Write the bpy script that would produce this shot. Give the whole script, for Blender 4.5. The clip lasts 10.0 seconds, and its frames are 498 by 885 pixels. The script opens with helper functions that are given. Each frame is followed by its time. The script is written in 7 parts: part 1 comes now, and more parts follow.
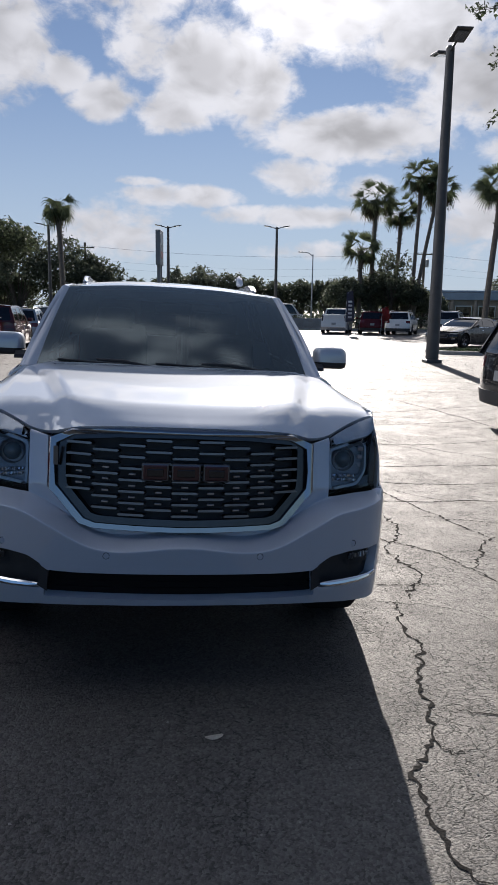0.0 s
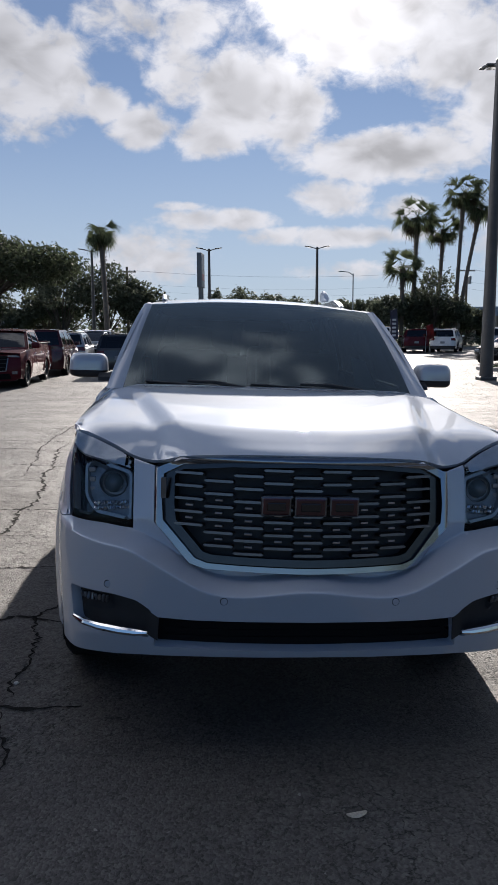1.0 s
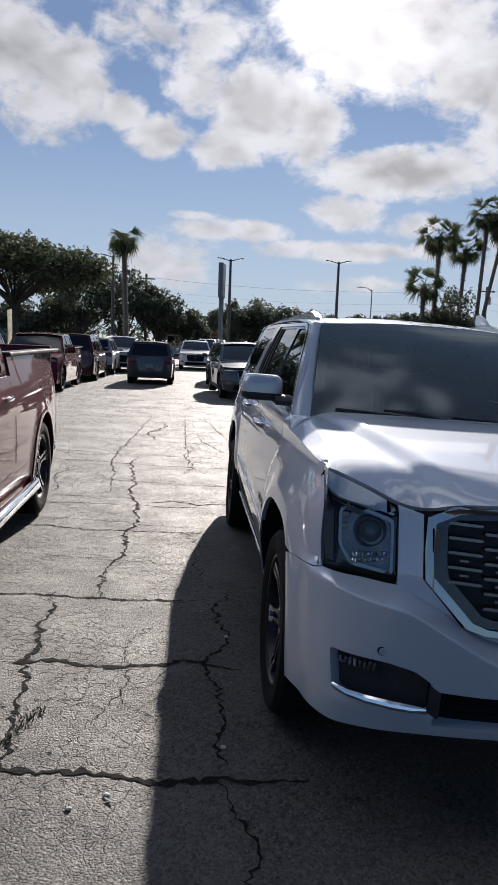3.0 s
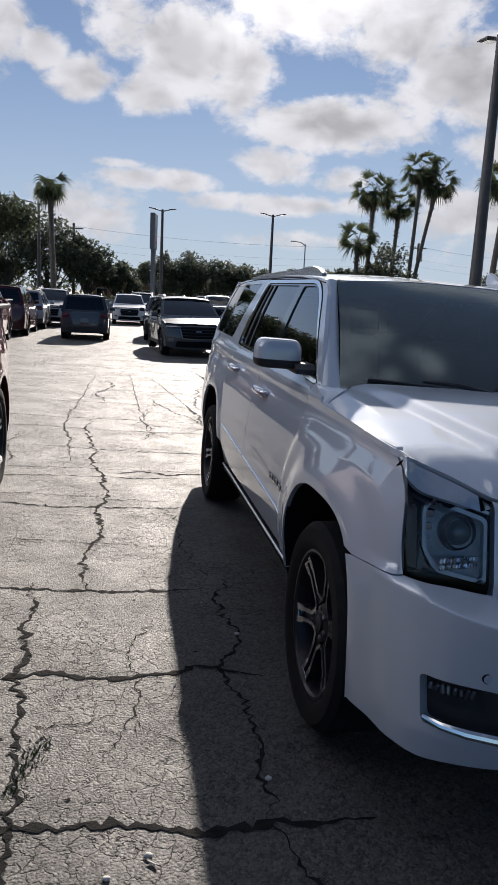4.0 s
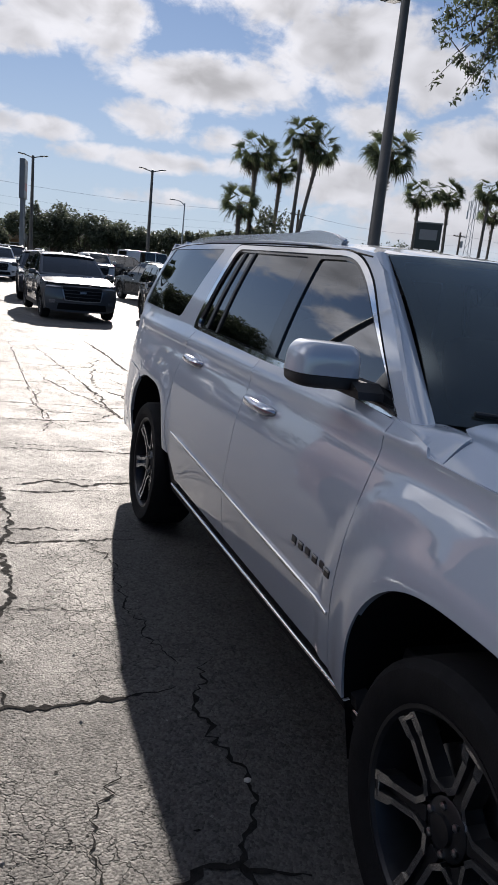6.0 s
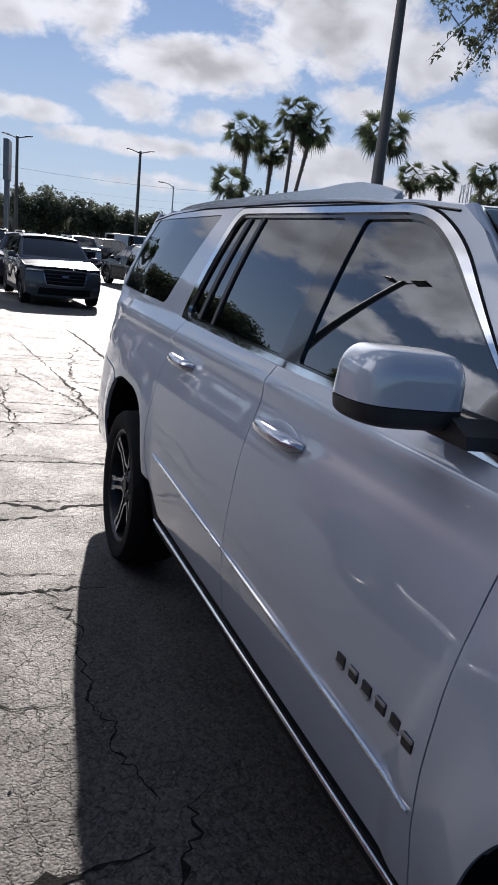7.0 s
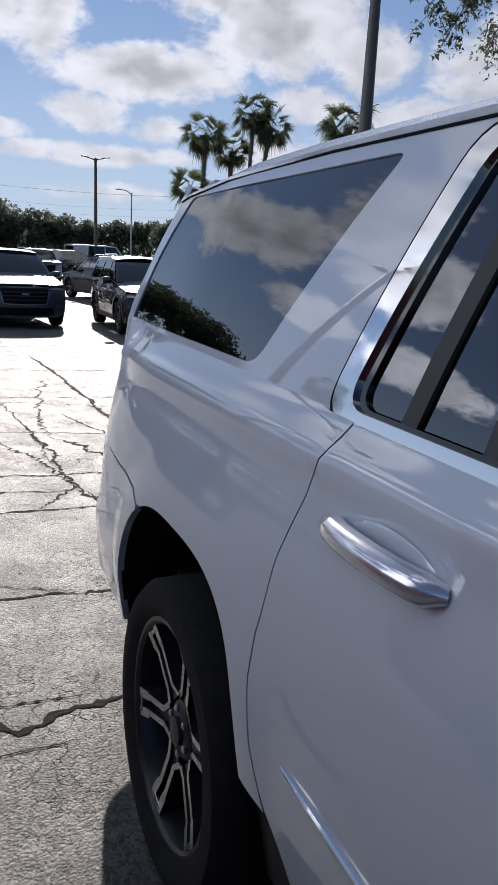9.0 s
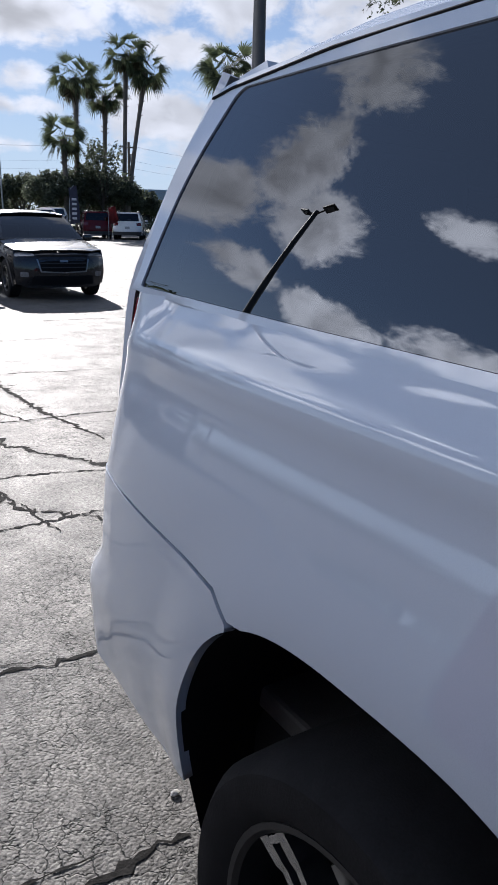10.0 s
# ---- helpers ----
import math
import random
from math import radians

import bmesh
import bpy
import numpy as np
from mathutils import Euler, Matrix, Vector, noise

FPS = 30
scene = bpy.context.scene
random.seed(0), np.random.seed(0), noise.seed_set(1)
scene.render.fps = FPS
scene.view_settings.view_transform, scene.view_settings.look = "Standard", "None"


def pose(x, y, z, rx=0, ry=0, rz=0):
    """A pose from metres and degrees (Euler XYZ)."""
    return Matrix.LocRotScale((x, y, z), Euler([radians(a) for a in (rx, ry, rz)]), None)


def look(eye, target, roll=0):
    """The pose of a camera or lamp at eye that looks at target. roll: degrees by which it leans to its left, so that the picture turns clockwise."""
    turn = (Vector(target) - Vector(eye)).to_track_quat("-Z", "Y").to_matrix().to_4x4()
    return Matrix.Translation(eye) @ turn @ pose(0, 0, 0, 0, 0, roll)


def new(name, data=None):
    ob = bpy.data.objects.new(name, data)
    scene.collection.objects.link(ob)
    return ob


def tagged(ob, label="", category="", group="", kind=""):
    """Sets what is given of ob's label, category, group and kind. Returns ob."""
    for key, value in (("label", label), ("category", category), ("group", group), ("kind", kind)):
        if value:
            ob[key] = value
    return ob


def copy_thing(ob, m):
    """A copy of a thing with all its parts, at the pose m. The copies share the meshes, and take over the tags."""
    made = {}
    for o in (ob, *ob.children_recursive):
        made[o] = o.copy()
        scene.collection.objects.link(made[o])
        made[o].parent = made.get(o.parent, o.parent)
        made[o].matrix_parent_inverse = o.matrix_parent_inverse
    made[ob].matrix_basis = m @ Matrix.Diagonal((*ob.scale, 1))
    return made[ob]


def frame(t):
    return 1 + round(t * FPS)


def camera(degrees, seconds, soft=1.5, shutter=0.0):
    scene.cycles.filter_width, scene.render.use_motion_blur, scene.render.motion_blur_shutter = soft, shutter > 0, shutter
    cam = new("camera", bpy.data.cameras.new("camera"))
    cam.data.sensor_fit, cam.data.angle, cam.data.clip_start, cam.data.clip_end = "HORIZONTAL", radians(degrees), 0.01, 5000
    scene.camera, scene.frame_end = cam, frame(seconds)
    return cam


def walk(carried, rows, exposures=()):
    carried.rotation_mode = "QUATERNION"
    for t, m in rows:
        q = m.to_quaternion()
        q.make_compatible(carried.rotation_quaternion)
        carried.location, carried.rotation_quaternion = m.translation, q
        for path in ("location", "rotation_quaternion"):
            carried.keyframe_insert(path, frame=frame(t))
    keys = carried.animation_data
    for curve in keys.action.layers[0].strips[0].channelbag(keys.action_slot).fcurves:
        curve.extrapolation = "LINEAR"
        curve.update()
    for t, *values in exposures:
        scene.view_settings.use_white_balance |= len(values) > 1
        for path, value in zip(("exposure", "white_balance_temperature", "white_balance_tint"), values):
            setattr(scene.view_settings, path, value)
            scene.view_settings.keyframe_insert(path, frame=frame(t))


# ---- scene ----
cam = camera(37.5, 10.0)
PATH = [
    (0, (-0.144, -3.021, 1.666), (0.141, -1.074, 1.309), 0.9),
    (0.5, (-0.262, -2.91, 1.658), (0.026, -0.955, 1.351), 0.4),
    (1, (-0.45, -2.627, 1.637), (-0.269, -0.658, 1.334), -0.2),
    (1.5, (-0.78, -2.51, 1.643), (-0.708, -0.541, 1.303), 1.8),
    (2, (-1.051, -2.511, 1.701), (-0.977, -0.541, 1.366), 3.0),
    (2.5, (-1.211, -2.375, 1.682), (-1.096, -0.392, 1.448), 2.7),
    (4, (-1.769, -1.627, 1.688), (-1.404, 0.302, 1.302), 2.9),
    (4.5, (-1.853, -1.244, 1.69), (-1.386, 0.665, 1.322), 3.7),
    (5, (-1.983, -0.893, 1.69), (-1.552, 1.025, 1.322), 4.0),
    (5.5, (-2.039, -0.607, 1.709), (-1.383, 1.238, 1.3), 5.0),
    (7, (-1.746, 0.693, 1.641), (-1.018, 2.49, 1.148), 5.9),
    (7.5, (-1.566, 1.155, 1.608), (-0.826, 2.954, 1.146), 3.6),
    (8, (-1.567, 1.7, 1.62), (-0.908, 3.543, 1.209), 1.6),
    (8.5, (-1.514, 2.19, 1.578), (-0.743, 3.977, 1.117), 2.7),
    (9, (-1.496, 2.728, 1.593), (-0.696, 4.497, 1.115), 2.9),
    (9.5, (-1.579, 3.197, 1.625), (-0.699, 4.924, 1.133), 3.2),
    (10, (-1.514, 3.728, 1.54), (-0.469, 5.329, 0.954), 1.5),
]
walk(cam, [(t, look(eye, target, roll)) for t, eye, target, roll in PATH], [(0, 0.53, 6190, 12), (2.5, 0.54, 6190, 12), (4.0, 0.55, 6290, 12), (5.5, 0.65, 6290, 12), (7.0, 0.63, 6090, 13), (8.5, 0.61, 6040, 13), (9.5, 0.69, 5970, 13), (10.0, 0.77, 5840, 12)])

# ---- sky and sun ----
SUN_AZ, SUN_EL = 11.8, 23.6
SUN_DIR = Vector((math.sin(radians(SUN_AZ)) * math.cos(radians(SUN_EL)), math.cos(radians(SUN_AZ)) * math.cos(radians(SUN_EL)), math.sin(radians(SUN_EL))))


class Nodes:
    """Small helper to write node trees."""

    def __init__(self, tree):
        self.tree = tree
        tree.nodes.clear()

    def add(self, kind, **inputs):
        n = self.tree.nodes.new(kind)
        for k, v in inputs.items():
            self.put(n, k, v)
        return n

    def vec(self, op, a, b=None, scale=None):
        n = self.tree.nodes.new("ShaderNodeVectorMath")
        n.operation = op
        self.put(n, "i0", a)
        if b is not None:
            self.put(n, "i1", b)
        if scale is not None:
            n.inputs["Scale"].default_value = scale
        return n

    def put(self, n, key, v):
        sock = n.inputs[int(key[1:])] if key[0] == "i" and key[1:].isdigit() else n.inputs[key.replace("_", " ")]
        if isinstance(v, tuple) and len(v) == 2 and isinstance(v[0], bpy.types.Node):
            self.tree.links.new(v[0].outputs[v[1]], sock)
        elif isinstance(v, bpy.types.Node):
            self.tree.links.new(v.outputs[0], sock)
        else:
            sock.default_value = v

    def m(self, op, a, b=None, c=None, clamp=False):
        n = self.tree.nodes.new("ShaderNodeMath")
        n.operation, n.use_clamp = op, clamp
        for i, v in enumerate((a, b, c)):
            if v is not None:
                self.put(n, f"i{i}", v)
        return n

    def step(self, v, lo, hi, to0=0.0, to1=1.0):
        n = self.tree.nodes.new("ShaderNodeMapRange")
        n.interpolation_type = "SMOOTHSTEP"
        for i, x in enumerate((v, lo, hi, to0, to1)):
            self.put(n, f"i{i}", x)
        return n

    def mix(self, fac, a, b, blend="MIX"):
        n = self.tree.nodes.new("ShaderNodeMix")
        n.data_type, n.blend_type = "RGBA", blend
        self.put(n, "i0", fac), self.put(n, "i6", a), self.put(n, "i7", b)
        return (n, 2)

    def noise(self, vec, scale, detail=4.0, rough=0.55, distort=0.0):
        n = self.tree.nodes.new("ShaderNodeTexNoise")
        if vec is not None:
            self.put(n, "Vector", vec)
        n.inputs["Scale"].default_value, n.inputs["Detail"].default_value = scale, detail
        n.inputs["Roughness"].default_value, n.inputs["Distortion"].default_value = rough, distort
        return n


# clouds that stand in the sky: azimuth, elevation, half width, half height, density
CUMULUS = (
    (-17.5, 20.5, 4.5, 3.6, 1.05), (-13.0, 18.9, 4.4, 3.3, 1.1), (-9.0, 17.7, 3.4, 2.9, 1.0), (-5.2, 15.9, 1.8, 1.4, 0.95), (5.4, 16.8, 4.6, 3.7, 1.2), (8.4, 15.6, 3.0, 3.0, 1.0),
    (-2.2, 14.4, 2.9, 1.5, 1.0), (2.4, 13.8, 3.4, 1.5, 1.0), (13.6, 21.6, 9.0, 4.6, 1.1), (20.0, 18.9, 5.6, 3.0, 1.0), (15.8, 12.4, 7.4, 1.9, 1.1), (11.3, 9.6, 3.2, 1.4, 0.95),
    (25.9, 15.6, 6.6, 3.2, 1.05), (31.5, 14.2, 3.4, 2.6, 0.9), (36.0, 9.6, 5.2, 2.3, 0.9), (42.0, 13.0, 6.0, 4.0, 0.8))
THIN_CLOUD = (
    (-1.0, 21.3, 5.4, 2.5, 0.50), (0.2, 17.9, 2.2, 2.2, 0.55), (2.8, 8.2, 4.6, 0.85, 0.80), (0.2, 9.1, 2.0, 0.35, 0.55), (12.2, 6.9, 7.2, 0.80, 0.85), (-2.4, 5.4, 4.6, 2.0, 0.62),
    (16.5, 8.8, 2.0, 0.9, 0.65), (27.7, 11.0, 3.0, 1.3, 0.75), (26.4, 7.0, 4.6, 2.2, 0.65), (33.0, 5.0, 9.0, 3.0, 0.62), (13.0, 4.4, 4.0, 0.6, 0.45))
WEST_CLOUD = (
    (-22.0, 27.0, 5.5, 6.0, 1.1), (-29.0, 23.0, 6.0, 4.2, 1.1), (-25.0, 15.0, 4.5, 2.0, 0.95), (-11.0, 15.5, 4.0, 2.2, 0.5), (-36.0, 14.5, 6.0, 2.3, 0.95), (-42.0, 29.0, 4.5, 1.7, 0.7),
    (-19.0, 38.0, 7.0, 4.5, 0.9), (-48.0, 16.0, 6.0, 2.5, 0.8), (-50.0, 38.0, 7.0, 4.0, 0.7))
CLOUDS = CUMULUS + THIN_CLOUD + WEST_CLOUD
world = bpy.data.worlds.new("sky")
scene.world = world
world.use_nodes = True
W = Nodes(world.node_tree)
sky = W.add("ShaderNodeTexSky")
sky.sky_type, sky.sun_disc, sky.sun_elevation, sky.sun_rotation = "NISHITA", False, radians(SUN_EL), radians(SUN_AZ)
sky.air_density, sky.dust_density, sky.ozone_density = 1.0, 0.05, 3.0
coord = W.add("ShaderNodeTexCoord")
xyz = W.add("ShaderNodeSeparateXYZ", i0=(coord, 0))
az = W.m("MULTIPLY", W.m("ARCTAN2", (xyz, 0), (xyz, 1)), 57.2958)
el = W.m("MULTIPLY", W.m("ARCSINE", (xyz, 2)), 57.2958)
sky_map = W.add("ShaderNodeCombineXYZ", i0=az, i1=W.m("MULTIPLY", el, 1.5), i2=0.0)
puffs = W.noise(sky_map, 0.26, 6.0, 0.58, 0.5)
wisps = W.noise(sky_map, 0.85, 5.0, 0.60, 0.3)
rag = W.m("ADD", W.m("MULTIPLY", W.m("SUBTRACT", (puffs, 0), 0.5), 2.3), W.m("MULTIPLY", W.m("SUBTRACT", (wisps, 0), 0.5), 1.05))
mass = None
for a0, e0, ra, re, dens in CLOUDS:
    da = W.m("DIVIDE", W.m("SUBTRACT", az, a0), ra)
    de = W.m("DIVIDE", W.m("SUBTRACT", el, e0), re)
    blob = W.m("MULTIPLY", W.m("SUBTRACT", 1.0, W.m("ADD", W.m("MULTIPLY", da, da), W.m("MULTIPLY", de, de))), dens)
    mass = blob if mass is None else W.m("SMOOTH_MAX", mass, blob, 0.22)
mass = W.m("MAXIMUM", mass, -1.1)
front = W.m("ADD", mass, rag)
wide = W.noise((coord, 0), 4.0, 8.0, 0.55, 0.35)
rear = W.m("MULTIPLY", W.m("SUBTRACT", (wide, 0), 0.485), 9.0)
# Clear band put in the unseen high sky to dim hood slope and ground.
rear = W.m("ADD", rear, W.m("MULTIPLY", W.m("MULTIPLY", W.step(el, 38.0, 54.0), W.step(el, 62.0, 73.0, 1.0, 0.0)), -1.7))
# Clouds behind the camera taken out to cut fill in the ground shadow.
rear = W.m("SUBTRACT", rear, W.m("MULTIPLY", W.step((xyz, 1), -0.60, -0.10, 3.0, 0.0), 1.0))
# Extra cloud added at the unseen left to lighten the car's flank.
rear = W.m("ADD", rear, W.m("MULTIPLY", W.step((xyz, 0), -0.50, -0.2, 1.9, 0.0), W.step((xyz, 1), -0.4, 0.1)))
aside = W.m("MAXIMUM", W.step(az, 42.0, 58.0), W.step(az, -66.0, -54.0, 1.0, 0.0))
aside = W.m("MAXIMUM", aside, W.m("MULTIPLY", W.step(el, 24.0, 34.0), W.step(az, -16.0, -4.0)))
aside = W.m("MAXIMUM", aside, W.step(el, 44.0, 54.0))
dens = W.m("ADD", W.m("MULTIPLY", front, W.m("SUBTRACT", 1.0, aside)), W.m("MULTIPLY", rear, aside))
cover = W.m("MULTIPLY", W.step(dens, -0.30, 0.62), W.step(el, 0.5, 4.0))
thick = W.step(W.m("ADD", mass, W.m("MULTIPLY", W.m("SUBTRACT", (W.noise(sky_map, 0.22, 2.0, 0.5), 0), 0.5), 3.2)), 0.35, 1.5)
to_sun = W.vec("DOT_PRODUCT", (coord, 0), tuple(SUN_DIR))
nearness = W.m("MAXIMUM", (to_sun, 1), 0.0)
glow = W.m("ADD", W.m("MULTIPLY", W.m("POWER", nearness, 260.0), 1.1), W.m("MULTIPLY", W.m("POWER", nearness, 14.0), 0.30))
away = W.m("SUBTRACT", 1.0, W.step((to_sun, 1), 0.35, 0.85))
# Left-hand clouds get added brightness to light the car's side and its reflections.
lit = W.m("ADD", W.m("ADD", W.m("ADD", 0.77, W.m("MULTIPLY", W.step((xyz, 0), -0.60, -0.25, 1.35, 0.0), W.step((xyz, 1), -0.3, 0.2))), W.m("MULTIPLY", away, 0.65)), glow)
folds = W.step((W.noise(sky_map, 0.30, 4.0, 0.50, 0.5), 0), 0.36, 0.70, 0.0, 0.20)
shade = W.m("MULTIPLY", W.m("SUBTRACT", W.m("SUBTRACT", 1.10, folds), W.m("MULTIPLY", thick, 0.30)), lit)
white = W.add("ShaderNodeCombineColor", i0=W.m("MULTIPLY", shade, 0.975), i1=W.m("SUBTRACT", W.m("MULTIPLY", shade, 0.97), W.m("MULTIPLY", glow, 0.04)), i2=W.m("SUBTRACT", shade, W.m("MULTIPLY", glow, 0.11)))
SKY_STRENGTH, CLOUD_STRENGTH = 0.036, 0.53
blue = W.vec("SCALE", W.vec("MULTIPLY", sky, (0.80, 0.97, 1.20)), scale=SKY_STRENGTH)
cloud = W.vec("SCALE", white, scale=CLOUD_STRENGTH)
haze = W.vec("SCALE", W.add("ShaderNodeCombineColor", i0=0.60, i1=0.68, i2=0.78), scale=0.61)
hazed = W.mix(W.m("MULTIPLY", W.step(el, -2.0, 20.0, 0.85, 0.24), W.step((xyz, 1), -0.6, 0.25, 0.12, 1.0)), (blue, 0), (haze, 0))
mixed = W.mix(cover, hazed, (cloud, 0))
back = W.add("ShaderNodeBackground", Color=mixed)
W.add("ShaderNodeOutputWorld", Surface=back)

sun = new("sun", bpy.data.lights.new("sun", "SUN"))
sun.data.energy, sun.data.angle, sun.data.color = 5.0, radians(0.6), (1.0, 0.905, 0.79)
sun.matrix_world = look(SUN_DIR * 60, (0, 0, 0))

# ---- materials ----
MATS = {}


def mat(name, color, rough=0.5, metal=0.0, vary=0.0, scale=4.0, bump=0.0, bump_scale=80.0, coat=0.0, spec=0.5, emit=None, rough_vary=0.0, dirt=0.0, trans=0.0):
    """A procedural surface: base colour with two scales of variation, fine relief and dirt."""
    if name in MATS:
        return MATS[name]
    m = MATS[name] = bpy.data.materials.new(name)
    m.use_nodes = True
    T = Nodes(m.node_tree)
    co = T.add("ShaderNodeTexCoord")
    base = (*color, 1.0)
    if vary or dirt:
        big, fine = T.noise((co, 3), scale, 5.0, 0.6), T.noise((co, 3), scale * 14, 4.0, 0.6)
        dark = tuple(c * (1 - vary) for c in color) + (1.0,)
        light = tuple(min(1.0, c * (1 + vary * 0.6)) for c in color) + (1.0,)
        f = T.m("ADD", T.m("MULTIPLY", (big, 0), 0.6), T.m("MULTIPLY", (fine, 0), 0.4))
        base = T.mix(T.step(f, 0.32, 0.68), dark, light)
        if dirt:
            patch = T.noise((co, 3), scale * 2.7, 6.0, 0.65, 0.5)
            base = T.mix(T.step((patch, 0), 0.52, 0.72, 0.0, dirt), base, (0.16, 0.14, 0.11, 1.0))
    bsdf = T.add("ShaderNodeBsdfPrincipled", Base_Color=base, Roughness=rough, Metallic=metal)
    bsdf.inputs["Specular IOR Level"].default_value = spec
    bsdf.inputs["Coat Weight"].default_value = coat
    bsdf.inputs["Coat Roughness"].default_value = 0.03
    bsdf.inputs["Transmission Weight"].default_value = trans
    if rough_vary:
        rn = T.noise((co, 3), scale * 5, 5.0, 0.6)
        T.put(bsdf, "Roughness", T.step((rn, 0), 0.3, 0.7, max(0.0, rough - rough_vary), min(1.0, rough + rough_vary)))
    if emit:
        bsdf.inputs["Emission Color"].default_value, bsdf.inputs["Emission Strength"].default_value = (*color, 1), emit
    if bump:
        bn = T.noise((co, 3), bump_scale, 5.0, 0.6)
        T.put(bsdf, "Normal", T.add("ShaderNodeBump", Height=(bn, 0), Strength=bump, Distance=0.01))
    T.add("ShaderNodeOutputMaterial", Surface=bsdf)
    return m


def paint(name, color, metal=0.25, flake=0.06, coat=1.55, rough=0.45):
    """Car paint: a base coat with fine flake and a dusty film under a clear coat."""
    if name in MATS:
        return MATS[name]
    m = MATS[name] = bpy.data.materials.new(name)
    m.use_nodes = True
    T = Nodes(m.node_tree)
    co = T.add("ShaderNodeTexCoord")
    fl = T.noise((co, 3), 900.0, 2.0, 0.5)
    film = T.noise((co, 3), 3.0, 6.0, 0.6, 0.4)
    base = T.mix(T.step((fl, 0), 0.35, 0.65), tuple(c * (1 - flake) for c in color) + (1.0,), tuple(min(1, c * (1 + flake)) for c in color) + (1.0,))
    base = T.mix(T.step((film, 0), 0.4, 0.85, 0.0, 0.025), base, (0.32, 0.30, 0.27, 1.0))
    bsdf = T.add("ShaderNodeBsdfPrincipled", Base_Color=base, Metallic=metal, Roughness=rough)
    bsdf.inputs["Coat Weight"].default_value = 1.0
    bsdf.inputs["Coat IOR"].default_value = coat
    bsdf.inputs["Specular IOR Level"].default_value = 0.08
    T.put(bsdf, "Coat Roughness", T.step((film, 0), 0.35, 0.75, 0.012, 0.03))
    T.add("ShaderNodeOutputMaterial", Surface=bsdf)
    return m


def tinted_glass(name, tint, rough=0.0, ior=1.9, dust_haze=0.0, sheen=(0.95, 0.97, 1.0)):
    if name in MATS:
        return MATS[name]
    m = MATS[name] = bpy.data.materials.new(name)
    m.use_nodes = True
    T = Nodes(m.node_tree)
    co = T.add("ShaderNodeTexCoord")
    film = T.noise((co, 3), 6.0, 5.0, 0.6)
    see = T.add("ShaderNodeBsdfTransparent", Color=(*tint, 1.0))
    gloss = T.add("ShaderNodeBsdfGlossy", Color=(*sheen, 1.0), Roughness=T.step((film, 0), 0.3, 0.8, rough, rough + 0.012))
    fres = T.add("ShaderNodeFresnel", IOR=ior)
    mixer = T.add("ShaderNodeMixShader", i0=fres, i1=see, i2=gloss)
    # Grey-green diffuse film: dust, plus the sky haze on the windscreen put into colour.
    if dust_haze:
        film_on = T.step((film, 0), 0.2, 0.8, dust_haze * 0.6, dust_haze * 1.3)
        mixer = T.add("ShaderNodeMixShader", i0=film_on, i1=mixer, i2=T.add("ShaderNodeBsdfDiffuse", Color=(0.48, 0.55, 0.53, 1.0)))
    T.add("ShaderNodeOutputMaterial", Surface=mixer)
    return m


